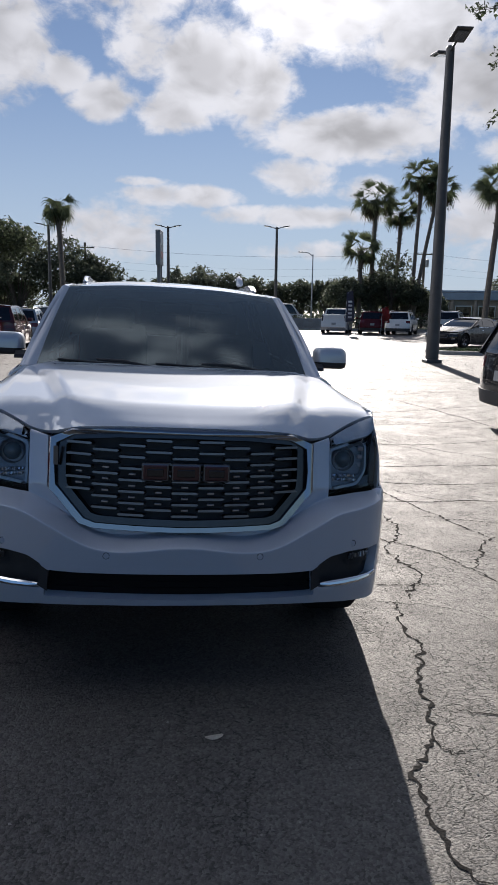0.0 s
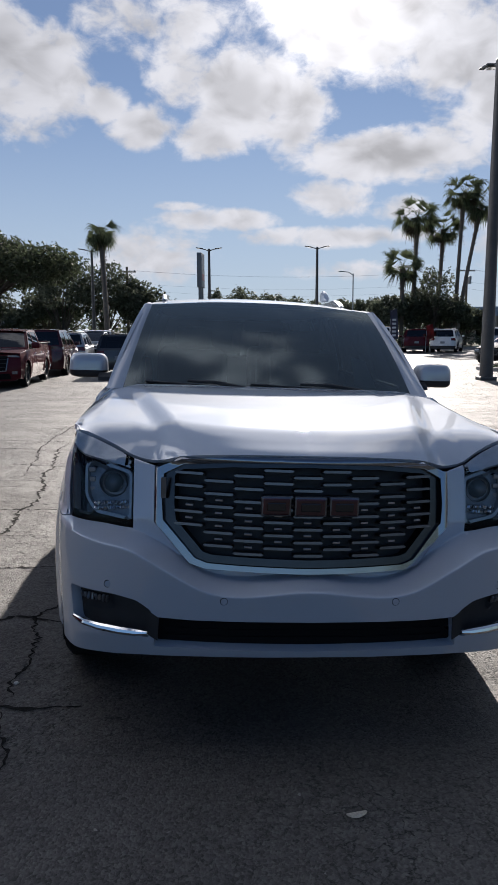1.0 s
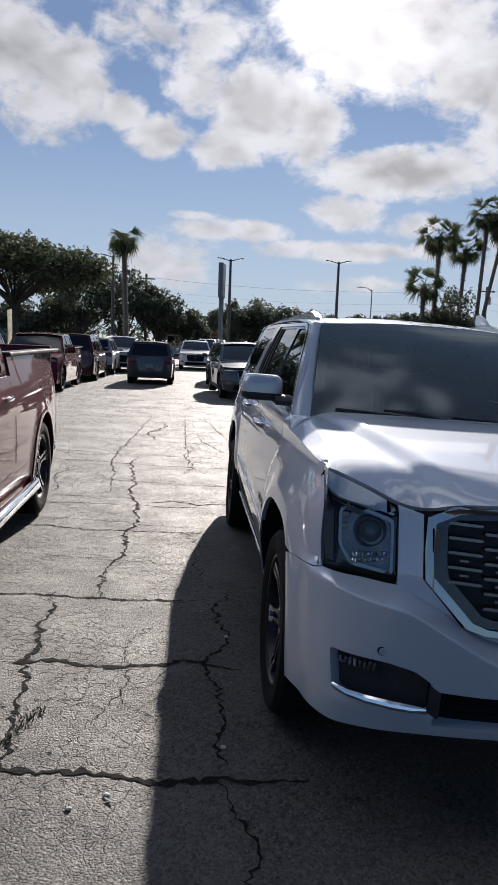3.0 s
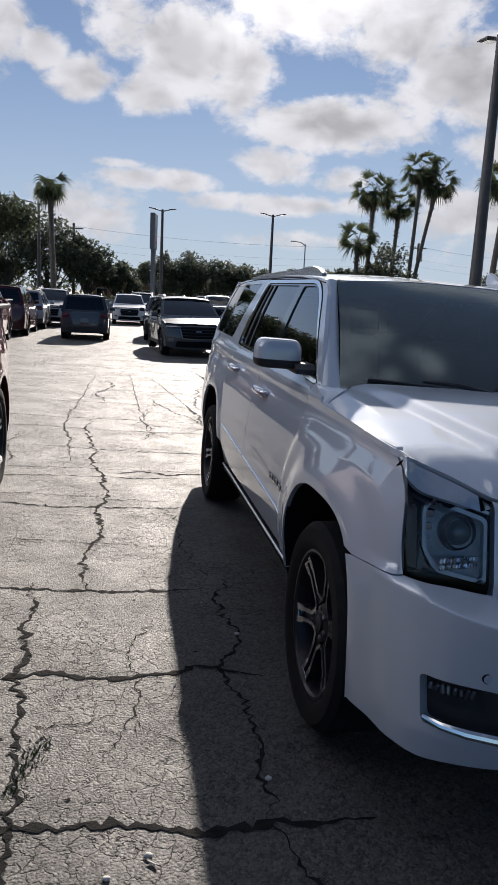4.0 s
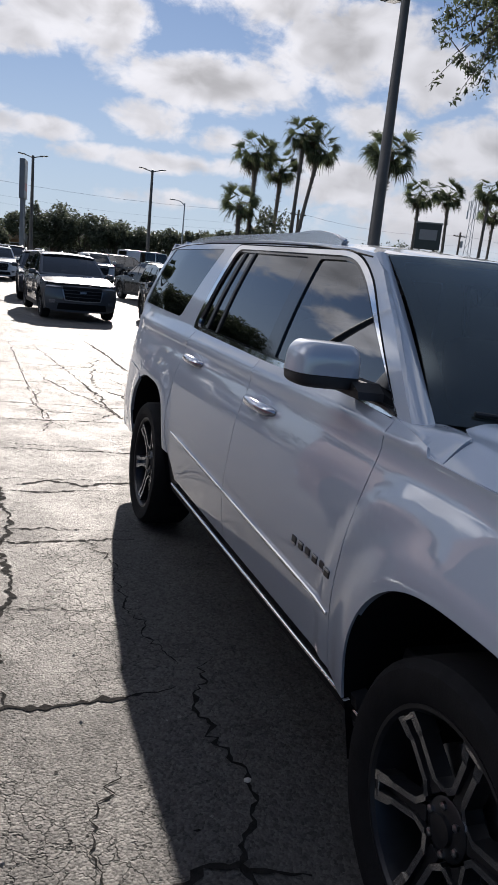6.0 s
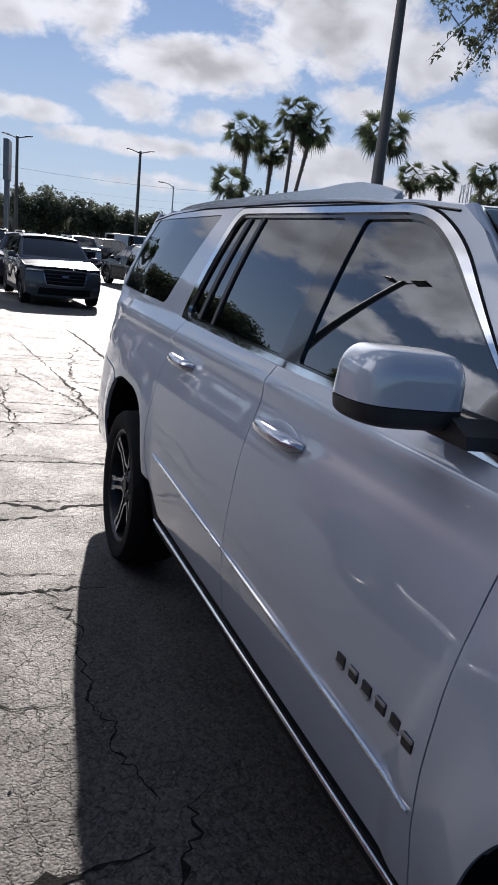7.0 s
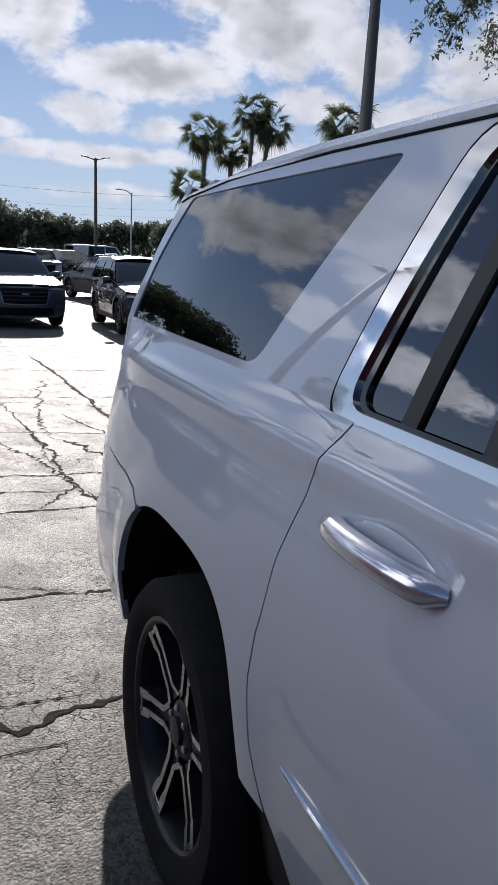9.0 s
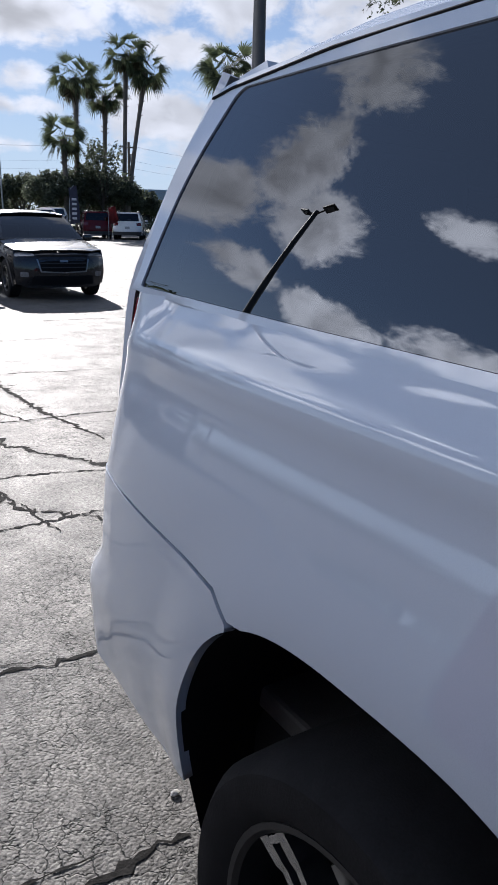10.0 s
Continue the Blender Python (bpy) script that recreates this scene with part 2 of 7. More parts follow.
def asphalt_material():
    m = bpy.data.materials.new("asphalt")
    m.use_nodes = True
    T = Nodes(m.node_tree)
    co = T.add("ShaderNodeTexCoord")
    v = (co, 3)
    grit = T.noise(v, 160.0, 6.0, 0.7)
    stones = T.add("ShaderNodeTexVoronoi", Vector=v, Scale=95.0)
    stains = T.noise(v, 0.55, 6.0, 0.6, 0.6)
    blotch = T.noise(v, 3.2, 6.0, 0.65, 0.4)
    craze = T.add("ShaderNodeTexVoronoi", Scale=14.0, Vector=T.vec("ADD", v, (T.vec("SCALE", (T.noise(v, 7.0, 4.0, 0.7), 1), scale=0.12), 0)))
    craze.feature = "DISTANCE_TO_EDGE"
    worn = T.noise(v, 1.1, 4.0, 0.6)
    craze_on = T.m("MULTIPLY", T.m("SUBTRACT", 1.0, T.step((craze, 0), 0.0, 0.040)), T.step((worn, 0), 0.42, 0.58, 0.0, 0.9))
    base = T.mix(T.step((stains, 0), 0.3, 0.72), (0.029, 0.0285, 0.0275, 1), (0.054, 0.0527, 0.0505, 1))
    base = T.mix(T.step((blotch, 0), 0.58, 0.76, 0.0, 0.45), base, (0.015, 0.015, 0.015, 1))
    stone = T.add("ShaderNodeSeparateColor", i0=(stones, 1))
    speck = T.m("MULTIPLY", T.step((stone, 0), 0.0, 1.0, 0.65, 1.4), T.step((grit, 0), 0.35, 0.65, 0.75, 1.25))
    base = T.mix(1.0, base, T.add("ShaderNodeCombineColor", i0=speck, i1=speck, i2=speck), "MULTIPLY")
    base = T.mix(T.m("MULTIPLY", craze_on, 0.85), base, (0.012, 0.017, 0.016, 1))
    bsdf = T.add("ShaderNodeBsdfPrincipled", Base_Color=base, Roughness=T.step((blotch, 0), 0.3, 0.7, 0.62, 0.74))
    bsdf.inputs["IOR"].default_value = 1.7
    bsdf.inputs["Specular Tint"].default_value = (1.0, 0.965, 0.92, 1.0)
    T.put(bsdf, "Specular IOR Level", T.m("MULTIPLY", T.step((stone, 1), 0.0, 1.0, 0.34, 0.86), T.m("SUBTRACT", 1.0, T.m("MULTIPLY", craze_on, 0.6))))
    h = T.m("SUBTRACT", T.m("ADD", T.m("MULTIPLY", (grit, 0), 0.5), T.m("MULTIPLY", T.m("SUBTRACT", 1.0, (stones, 0)), 0.5)), T.m("MULTIPLY", craze_on, 1.2))
    sag = T.noise(v, 1.6, 3.0, 0.5)
    uneven = T.add("ShaderNodeBump", Height=(sag, 0), Strength=1.0, Distance=0.05)
    T.put(bsdf, "Normal", T.add("ShaderNodeBump", Height=h, Strength=1.0, Distance=0.008, Normal=uneven))
    T.add("ShaderNodeOutputMaterial", Surface=bsdf)
    return m


ASPHALT = asphalt_material()
CRACK = mat("crack_filling", (0.022, 0.021, 0.02), 0.95, vary=0.5, scale=30, bump=0.6, spec=0.1)
WHITE_PAINT = paint("pearl_white_paint", (0.432, 0.474, 0.542), 0.30, 0.05, 2.0, 0.72)
CHROME = mat("chrome", (0.82, 0.83, 0.85), 0.07, 1.0, rough_vary=0.04)
BLADE = mat("grille_satin", (0.19, 0.195, 0.21), 0.30, 1.0, vary=0.12, scale=30)
SATIN = mat("satin_metal", (0.46, 0.47, 0.49), 0.28, 1.0, vary=0.12, scale=30)
BLACK_PLASTIC = mat("black_plastic", (0.018, 0.018, 0.02), 0.55, vary=0.25, scale=20, bump=0.15, bump_scale=500)
GLOSS_BLACK = mat("gloss_black", (0.012, 0.012, 0.014), 0.08, coat=0.5)
RUBBER = mat("tyre_rubber", (0.013, 0.013, 0.014), 0.85, vary=0.3, scale=15, bump=0.25, bump_scale=200, spec=0.18)
SEAM = mat("dark_seam", (0.01, 0.01, 0.011), 0.9, spec=0.1)
MACHINED = mat("machined_alloy", (0.50, 0.51, 0.53), 0.24, 1.0)
DARK_ALLOY = mat("dark_alloy", (0.035, 0.036, 0.04), 0.35, 0.6, vary=0.2, scale=20)
GLASS_DARK = tinted_glass("privacy_glass", (0.04, 0.045, 0.05), 0.0, 2.25)
GLASS_CLEAR = tinted_glass("windscreen_glass", (0.20, 0.25, 0.25), 0.12, 1.9, 0.06, (0.74, 0.88, 0.95))
LENS = tinted_glass("lamp_lens", (0.84, 0.86, 0.88), 0.0, 1.32)
INTERIOR = mat("cabin_trim", (0.035, 0.034, 0.033), 0.7, vary=0.25, scale=9, bump=0.2, bump_scale=300)
CREAM = mat("cabin_headliner", (0.30, 0.29, 0.27), 0.9, vary=0.1, scale=9)

# ---- mesh tools ----
def obj(name, verts, faces, material=None, parent=None, label="", smooth=False, normals=None):
    me = bpy.data.meshes.new(name)
    me.from_pydata([tuple(map(float, v)) for v in verts], [], [tuple(map(int, f)) for f in faces])
    if material:
        me.materials.append(material)
    if smooth:
        me.polygons.foreach_set("use_smooth", [True] * len(me.polygons))
    me.update()
    if normals is not None:
        me.normals_split_custom_set_from_vertices([tuple(map(float, n)) for n in normals])
    ob = new(name, me)
    if parent:
        ob.parent = parent
    if label:
        ob["label"] = label
    return ob


def part(name, bm, material, parent, label="", smooth=None):
    """Links a bmesh as one mesh object under a thing or part."""
    me = bpy.data.meshes.new(name)
    bmesh.ops.recalc_face_normals(bm, faces=bm.faces)
    bm.to_mesh(me)
    bm.free()
    me.materials.append(material)
    if smooth:
        me.polygons.foreach_set("use_smooth", [True] * len(me.polygons))
        me.set_sharp_from_angle(angle=radians(smooth if smooth is not True else 35))
    ob = new(name, me)
    if parent:
        ob.parent = parent
    if label:
        ob["label"] = label
    return ob


def share(ob, m, parent=None):
    """One more object on the same mesh."""
    o = new(ob.name.split(".")[0], ob.data)
    o.parent = parent or ob.parent
    o.matrix_basis = m
    if "label" in ob:
        o["label"] = ob["label"]
    return o


def bm_box(size, at=(0, 0, 0), bevel=0.0, bm=None, turn=None, segments=2):
    bm = bm or bmesh.new()
    m = Matrix.Translation(at) @ (turn or Matrix.Identity(4)) @ Matrix.Diagonal((*size, 1))
    made = bmesh.ops.create_cube(bm, size=1, matrix=m)["verts"]
    if bevel:
        edges = list({e for v in made for e in v.link_edges})
        bmesh.ops.bevel(bm, geom=edges, offset=bevel, segments=segments, affect="EDGES", profile=0.5)
    return bm


def bm_tube(points, radii, sides=12, bm=None, caps=True):
    """A tapering tube along points."""
    bm = bm or bmesh.new()
    points = [Vector(p) for p in points]
    if not hasattr(radii, "__len__"):
        radii = [radii] * len(points)
    rings, side = [], None
    for i, p in enumerate(points):
        d = (points[min(i + 1, len(points) - 1)] - points[max(i - 1, 0)]).normalized()
        if side is None:
            side = d.orthogonal().normalized()
        side = (side - d * side.dot(d)).normalized()
        up = d.cross(side)
        rings.append([bm.verts.new(p + (side * math.cos(2 * math.pi * k / sides) + up * math.sin(2 * math.pi * k / sides)) * radii[i]) for k in range(sides)])
    for a, b in zip(rings, rings[1:]):
        for k in range(sides):
            bm.faces.new((a[k], a[(k + 1) % sides], b[(k + 1) % sides], b[k]))
    if caps:
        bm.faces.new(rings[0][::-1]), bm.faces.new(rings[-1])
    return bm


def bm_lathe(profile, sides=32, axis="x", at=(0, 0, 0), bm=None, closed=False):
    """Turns (along, radius) pairs round an axis."""
    bm = bm or bmesh.new()
    rings = []
    for along, r in profile:
        ring = []
        for k in range(sides):
            a = 2 * math.pi * k / sides
            p = (along, r * math.cos(a), r * math.sin(a)) if axis == "x" else (r * math.cos(a), along, r * math.sin(a)) if axis == "y" else (r * math.cos(a), r * math.sin(a), along)
            ring.append(bm.verts.new(Vector(p) + Vector(at)))
        rings.append(ring)
    pairs = list(zip(rings, rings[1:])) + ([(rings[-1], rings[0])] if closed else [])
    for a, b in pairs:
        for k in range(sides):
            bm.faces.new((a[k], a[(k + 1) % sides], b[(k + 1) % sides], b[k]))
    if not closed:
        for ring in (rings[0], rings[-1]):
            bm.faces.new(ring)
    return bm


def bm_prism(outline, a, b, axis="x", bm=None):
    """A flat outline carried from a to b along an axis."""
    bm = bm or bmesh.new()

    def at(p, v):
        return (v, p[0], p[1]) if axis == "x" else (p[0], v, p[1]) if axis == "y" else (p[0], p[1], v)

    lo, hi = [bm.verts.new(at(p, a)) for p in outline], [bm.verts.new(at(p, b)) for p in outline]
    n = len(outline)
    for k in range(n):
        bm.faces.new((lo[k], lo[(k + 1) % n], hi[(k + 1) % n], hi[k]))
    bm.faces.new(lo[::-1]), bm.faces.new(hi)
    return bm


class Spline:
    """A smooth curve y(x) through points, for arrays."""

    def __init__(self, xs, ys):
        self.x, self.y = np.array(xs, float), np.array(ys, float)
        d = np.diff(self.y) / np.diff(self.x)
        h = np.diff(self.x)
        self.k = np.r_[d[0], (d[:-1] * h[1:] + d[1:] * h[:-1]) / (h[1:] + h[:-1]), d[-1]]

    def __call__(self, v):
        v = np.asarray(v, float)
        i = np.clip(np.searchsorted(self.x, v) - 1, 0, len(self.x) - 2)
        h = self.x[i + 1] - self.x[i]
        t = (v - self.x[i]) / h
        lin = np.where(t < 0, self.y[i] + self.k[i] * (v - self.x[i]), self.y[i + 1] + self.k[i + 1] * (v - self.x[i + 1]))
        a = (1 + 2 * t) * (1 - t) ** 2 * self.y[i] + t * (1 - t) ** 2 * h * self.k[i] + t * t * (3 - 2 * t) * self.y[i + 1] + t * t * (t - 1) * h * self.k[i + 1]
        return np.where((t < 0) | (t > 1), lin, a)


def smooth_step(v, lo, hi):
    t = np.clip((np.asarray(v, float) - lo) / (hi - lo), 0, 1)
    return t * t * (3 - 2 * t)


def rounded(points, r=0.03, n=5):
    """A closed outline with rounded corners; r a number or one for each point."""
    out, m = [], len(points)
    for i, p in enumerate(points):
        ri = r[i] if hasattr(r, "__len__") else r
        p, a, b = np.array(p, float), np.array(points[i - 1], float), np.array(points[(i + 1) % m], float)
        if ri <= 0:
            out.append(tuple(p))
            continue
        da, db = a - p, b - p
        la, lb = np.linalg.norm(da), np.linalg.norm(db)
        ra, rb = min(ri, la * 0.48), min(ri, lb * 0.48)
        s, e = p + da / la * ra, p + db / lb * rb
        for k in range(n + 1):
            t = k / n
            out.append(tuple((1 - t) ** 2 * s + 2 * t * (1 - t) * p + t * t * e))
    return out


def dense(loop, step):
    out = []
    for i, p in enumerate(loop):
        q = loop[(i + 1) % len(loop)]
        n = max(1, int(math.ceil(math.hypot(q[0] - p[0], q[1] - p[1]) / step)))
        out += [(p[0] + (q[0] - p[0]) * k / n, p[1] + (q[1] - p[1]) * k / n) for k in range(n)]
    return out


def inside(px, py, loop):
    res = np.zeros(len(px), bool)
    a = np.array(loop)
    b = np.roll(a, -1, axis=0)
    for (x0, y0), (x1, y1) in zip(a, b):
        if y0 == y1:
            continue
        hit = ((y0 > py) != (y1 > py)) & (px < (x1 - x0) * (py - y0) / (y1 - y0) + x0)
        res ^= hit
    return res


def panel(name, fn, outer, material, parent, holes=(), step=0.03, depth=0.012, out=1.0, label="", extra=(), clear=None):
    """A sheet on the surface fn(u, v), cut to an outline with holes, with its edges turned in by depth. out: the side on which it faces outward."""
    from mathutils.geometry import delaunay_2d_cdt
    loops = [dense(outer, step)] + [dense(h, step) for h in holes]
    pts, edges = [], []
    for lp in loops:
        s = len(pts)
        pts += lp
        edges += [(s + k, s + (k + 1) % len(lp)) for k in range(len(lp))]
    o = np.array(loops[0])
    us, vs = np.arange(o[:, 0].min() + step * 0.5, o[:, 0].max(), step), np.arange(o[:, 1].min() + step * 0.5, o[:, 1].max(), step)
    gu, gv = (a.ravel() for a in np.meshgrid(us, vs))
    keep = inside(gu, gv, loops[0])
    for h in loops[1:]:
        keep &= ~inside(gu, gv, h)
    if clear is not None:
        keep &= ~clear(gu, gv)
    rim = np.array(pts)
    if keep.any():
        gu, gv = gu[keep], gv[keep]
        near = np.array([((rim[:, 0] - a) ** 2 + (rim[:, 1] - b) ** 2).min() for a, b in zip(gu, gv)])
        pts = pts + list(zip(gu[near > (step * 0.4) ** 2], gv[near > (step * 0.4) ** 2]))
    pts = list(pts) + list(extra)
    v2, _, f2, ov, _, _ = delaunay_2d_cdt([Vector(p) for p in pts], edges, [], 0, 1e-6)
    uv = np.array([(v.x, v.y) for v in v2])
    tri = np.array([f for f in f2 if len(f) == 3])
    mid = uv[tri].mean(1)
    ok = inside(mid[:, 0], mid[:, 1], loops[0])
    for h in loops[1:]:
        ok &= ~inside(mid[:, 0], mid[:, 1], h)
    tri = tri[ok]

    def surface(q):
        e = 1e-3
        p = fn(q[:, 0], q[:, 1])
        du, dv = fn(q[:, 0] + e, q[:, 1]) - fn(q[:, 0] - e, q[:, 1]), fn(q[:, 0], q[:, 1] + e) - fn(q[:, 0], q[:, 1] - e)
        n = np.cross(du, dv) * out
        return p, n / np.maximum(np.linalg.norm(n, axis=1, keepdims=True), 1e-9)

    p, n = surface(uv)
    fn_ = np.cross(p[tri[:, 1]] - p[tri[:, 0]], p[tri[:, 2]] - p[tri[:, 0]])
    flip = (fn_ * n[tri[:, 0]]).sum(1) < 0
    tri[flip] = tri[flip][:, ::-1]
    verts, faces, normals = list(p), [tuple(t) for t in tri], list(n)
    if depth:
        for lp in loops:
            q, m = surface(np.array(lp))
            s, k = len(verts), len(lp)
            a2 = np.array(lp)
            tang = np.roll(a2, -1, axis=0) - np.roll(a2, 1, axis=0)
            turn = np.sign((np.roll(a2, 1, axis=0)[:, 0] * a2[:, 1] - a2[:, 0] * np.roll(a2, 1, axis=0)[:, 1]).sum()) * (1 if lp is loops[0] else -1)
            o2 = np.stack([tang[:, 1], -tang[:, 0]], -1) * turn
            o2 /= np.maximum(np.linalg.norm(o2, axis=1, keepdims=True), 1e-9)
            edge = fn(a2[:, 0] + o2[:, 0] * 1e-3, a2[:, 1] + o2[:, 1] * 1e-3) - q
            edge /= np.maximum(np.linalg.norm(edge, axis=1, keepdims=True), 1e-9)
            low = q - m * depth
            verts += list(q) + list(low)
            normals += list(edge) * 2
            for i in range(k):
                j = (i + 1) % k
                face = (s + i, s + j, s + k + j, s + k + i)
                if np.cross(q[j] - q[i], low[i] - q[i]) @ edge[i] < 0:
                    face = face[::-1]
                faces.append(face)
    return obj(name, verts, faces, material, parent, label, True, normals)


def empty(name, m=None, **tags):
    e = new(name)
    e.empty_display_size = 0.2
    if m is not None:
        e.matrix_world = m
    return tagged(e, **tags)

# ---- ground ----
CAR_TILT = 2.3


def gz(x, y):
    """The lot's height: a cross fall round the white car, a slight fall ahead."""
    x, y = np.asarray(x, float), np.asarray(y, float)
    w = (1 - smooth_step(np.abs(x), 2.6, 6.5)) * (1 - smooth_step(y, 8, 17)) * (1 - smooth_step(-y, 6, 12))
    ahead = np.clip(y - 5, 0, 24) * 0.006 * (1 - smooth_step(x, 4, 9)) * (1 - smooth_step(y, 40, 70))
    return -math.tan(radians(CAR_TILT)) * x * w - ahead


def gh(x, y):
    return float(gz(x, y))


near_x = np.r_[-1800, -900, -400, -200, -120, -80, -55, -40, -30, -22, np.arange(-16, 22.1, 0.5), 26, 32, 40, 55, 80, 120, 200, 400, 900, 1800]
near_y = np.r_[-1800, -900, -400, -150, -60, -30, -20, np.arange(-14, 34.1, 0.5), 36, 40, 45, 50, 56, 64, 80, 120, 200, 400, 900, 1800]
GX, GY = np.meshgrid(near_x, near_y)
nx_, ny_ = len(near_x), len(near_y)
ground = obj("ground", np.c_[GX.ravel(), GY.ravel(), gz(GX, GY).ravel()], [(j * nx_ + i, j * nx_ + i + 1, (j + 1) * nx_ + i + 1, (j + 1) * nx_ + i) for j in range(ny_ - 1) for i in range(nx_ - 1)], ASPHALT, smooth=True)
tagged(ground, "sun-bleached grey asphalt parking lot with cracks", "ground", kind="structure")


def jag(points, rough=0.035, step=0.06, seed=1):
    """A jagged line through points."""
    r = random.Random(seed)
    out = []
    for (x0, y0), (x1, y1) in zip(points, points[1:]):
        n = max(2, int(math.hypot(x1 - x0, y1 - y0) / step))
        l = math.hypot(x1 - x0, y1 - y0)
        px, py = -(y1 - y0) / l, (x1 - x0) / l
        drift = 0.0
        for k in range(n):
            t = k / n
            drift = drift * 0.90 + r.uniform(-1, 1) * rough * 0.36
            d = (drift + r.choice((-1, 0, 0, 1)) * rough * r.uniform(0.1, 0.5)) * min(1.0, 4 * t * (1 - t) + 0.15)
            out.append((x0 + (x1 - x0) * t + px * d, y0 + (y1 - y0) * t + py * d))
    return out + [points[-1]]


crack_v, crack_f = [], []


def crack(points, width=0.016, rough=0.035, seed=1, step=0.022):
    r = random.Random(seed * 7 + 3)
    line = jag(points, rough, step, seed)
    n = len(line)
    s = len(crack_v)
    for i, (x, y) in enumerate(line):
        a, b = line[max(0, i - 1)], line[min(n - 1, i + 1)]
        l = math.hypot(b[0] - a[0], b[1] - a[1]) or 1
        px, py = -(b[1] - a[1]) / l, (b[0] - a[0]) / l
        w = width * 0.60 * (0.35 + 1.3 * r.random() ** 2) * min(1.0, 0.25 + 6.0 * min(i, n - 1 - i) / n)
        for sg in (-1, 1):
            qx, qy = x + px * sg * w / 2, y + py * sg * w / 2
            crack_v.append((qx, qy, gh(qx, qy) + 0.003))
    for i in range(n - 1):
        a = s + 2 * i
        crack_f.append((a, a + 1, a + 3, a + 2))


# long cracks along the lane and the cross joints
crack([(-1.90, 2.25), (-1.94, 2.8), (-1.84, 3.3), (-1.88, 3.82), (-1.80, 4.3), (-1.85, 4.78), (-1.98, 5.6), (-2.0, 6.4), (-2.10, 7.17), (-2.02, 7.9)], 0.045, 0.05, 11)
crack([(-2.19, 2.34), (-2.16, 1.9), (-2.13, 1.46), (-2.10, 1.03), (-2.08, 0.69), (-2.06, 0.39), (-2.12, -0.3), (-2.2, -0.9)], 0.038, 0.045, 12)
crack([(-1.27, 0.39), (-1.20, 0.8), (-1.29, 1.38), (-1.13, 1.75), (-1.22, 2.15), (-1.03, 2.5)], 0.028, 0.05, 13)
crack([(-1.2, 2.45), (-1.33, 3.0), (-1.27, 3.5), (-1.4, 3.9)], 0.016, 0.05, 14)
crack([(-1.27, 0.39), (-1.13, 0.0), (-1.18, -0.4)], 0.02, 0.05, 15)
crack([(-2.7, 6.9), (-2.85, 6.2), (-2.7, 5.4), (-2.95, 4.6)], 0.02, 0.06, 16)
crack([(-1.9, 9.6), (-2.05, 10.6), (-1.75, 11.8), (-1.9, 12.8)], 0.05, 0.09, 17)
crack([(-1.45, 6.6), (-1.3, 7.4), (-1.42, 8.2), (-1.25, 9.0)], 0.03, 0.07, 18)
crack([(-0.9, 7.2), (-0.58, 7.65), (-0.66, 8.2), (-0.95, 9.0), (-1.15, 10.2)], 0.035, 0.06, 19)
crack([(-0.58, 7.6), (-0.2, 7.2), (0.1, 6.6), (0.3, 6.2)], 0.03, 0.06, 20)
crack([(-0.5, 9.2), (-0.1, 8.4), (0.5, 7.6), (0.9, 6.6)], 0.07, 0.07, 21)
crack([(0.0, 12.6), (-0.3, 11.4), (-0.45, 10.2), (-0.5, 9.2)], 0.035, 0.08, 22)
for k, (y, x0, x1, w) in enumerate([(0.38, -3.2, -0.9, 0.022), (1.34, -2.3, -1.1, 0.02), (2.22, -3.4, -1.25, 0.018), (3.82, -3.3, -1.1, 0.014), (4.78, -3.2, -1.1, 0.012), (4.99, -1.75, -0.8, 0.022),
                                     (5.96, -2.6, 0.3, 0.012), (7.2, -3.6, 0.2, 0.014), (7.95, -3.4, 0.6, 0.014), (9.4, -3.6, 1.2, 0.012), (11.2, -3.8, 1.6, 0.014), (13.4, -4.2, 1.8, 0.015), (16.3, -4.4, 0.6, 0.016),
                                     (-0.9, -3.0, -1.3, 0.015), (3.4, 1.1, 3.6, 0.014), (5.0, 1.1, 5.2, 0.014), (6.5, 1.0, 6.4, 0.014), (8.2, 1.2, 7.0, 0.016), (9.6, 1.0, 8.6, 0.016), (12.0, 1.6, 9.4, 0.018), (15.0, 1.8, 9.0, 0.02), (19.0, 2.4, 8.8, 0.022), (24, 3.0, 14.0, 0.03), (30, 3, 16, 0.035)]):
    r = random.Random(50 + k)
    crack([(x0 + (x1 - x0) * t, y + r.uniform(-0.08, 0.08)) for t in (0, 0.25, 0.5, 0.75, 1)], w * 2.5, 0.03, 60 + k, 0.026)
crack([(1.42, 1.05), (1.27, 0.65), (1.28, 0.39), (1.16, 0.13), (1.12, -0.17), (1.01, -0.44), (0.85, -0.64), (0.81, -0.86), (0.81, -1.06), (0.88, -1.30)], 0.030, 0.045, 31)
crack([(1.01, -0.44), (1.04, -0.55), (1.19, -0.49)], 0.012, 0.03, 32)
crack([(1.45, 1.02), (1.7, 1.5), (1.62, 2.0), (1.9, 2.5), (1.86, 3.0)], 0.03, 0.06, 33)
crack([(1.6, 4.6), (2.1, 4.2), (2.5, 3.6), (3.0, 3.3)], 0.016, 0.04, 34)
crack([(2.2, 7.6), (2.8, 6.9), (3.4, 6.3), (3.6, 5.5)], 0.025, 0.06, 35)
crack([(1.2, 1.0), (1.6, 0.9), (2.0, 0.6)], 0.012, 0.03, 36)
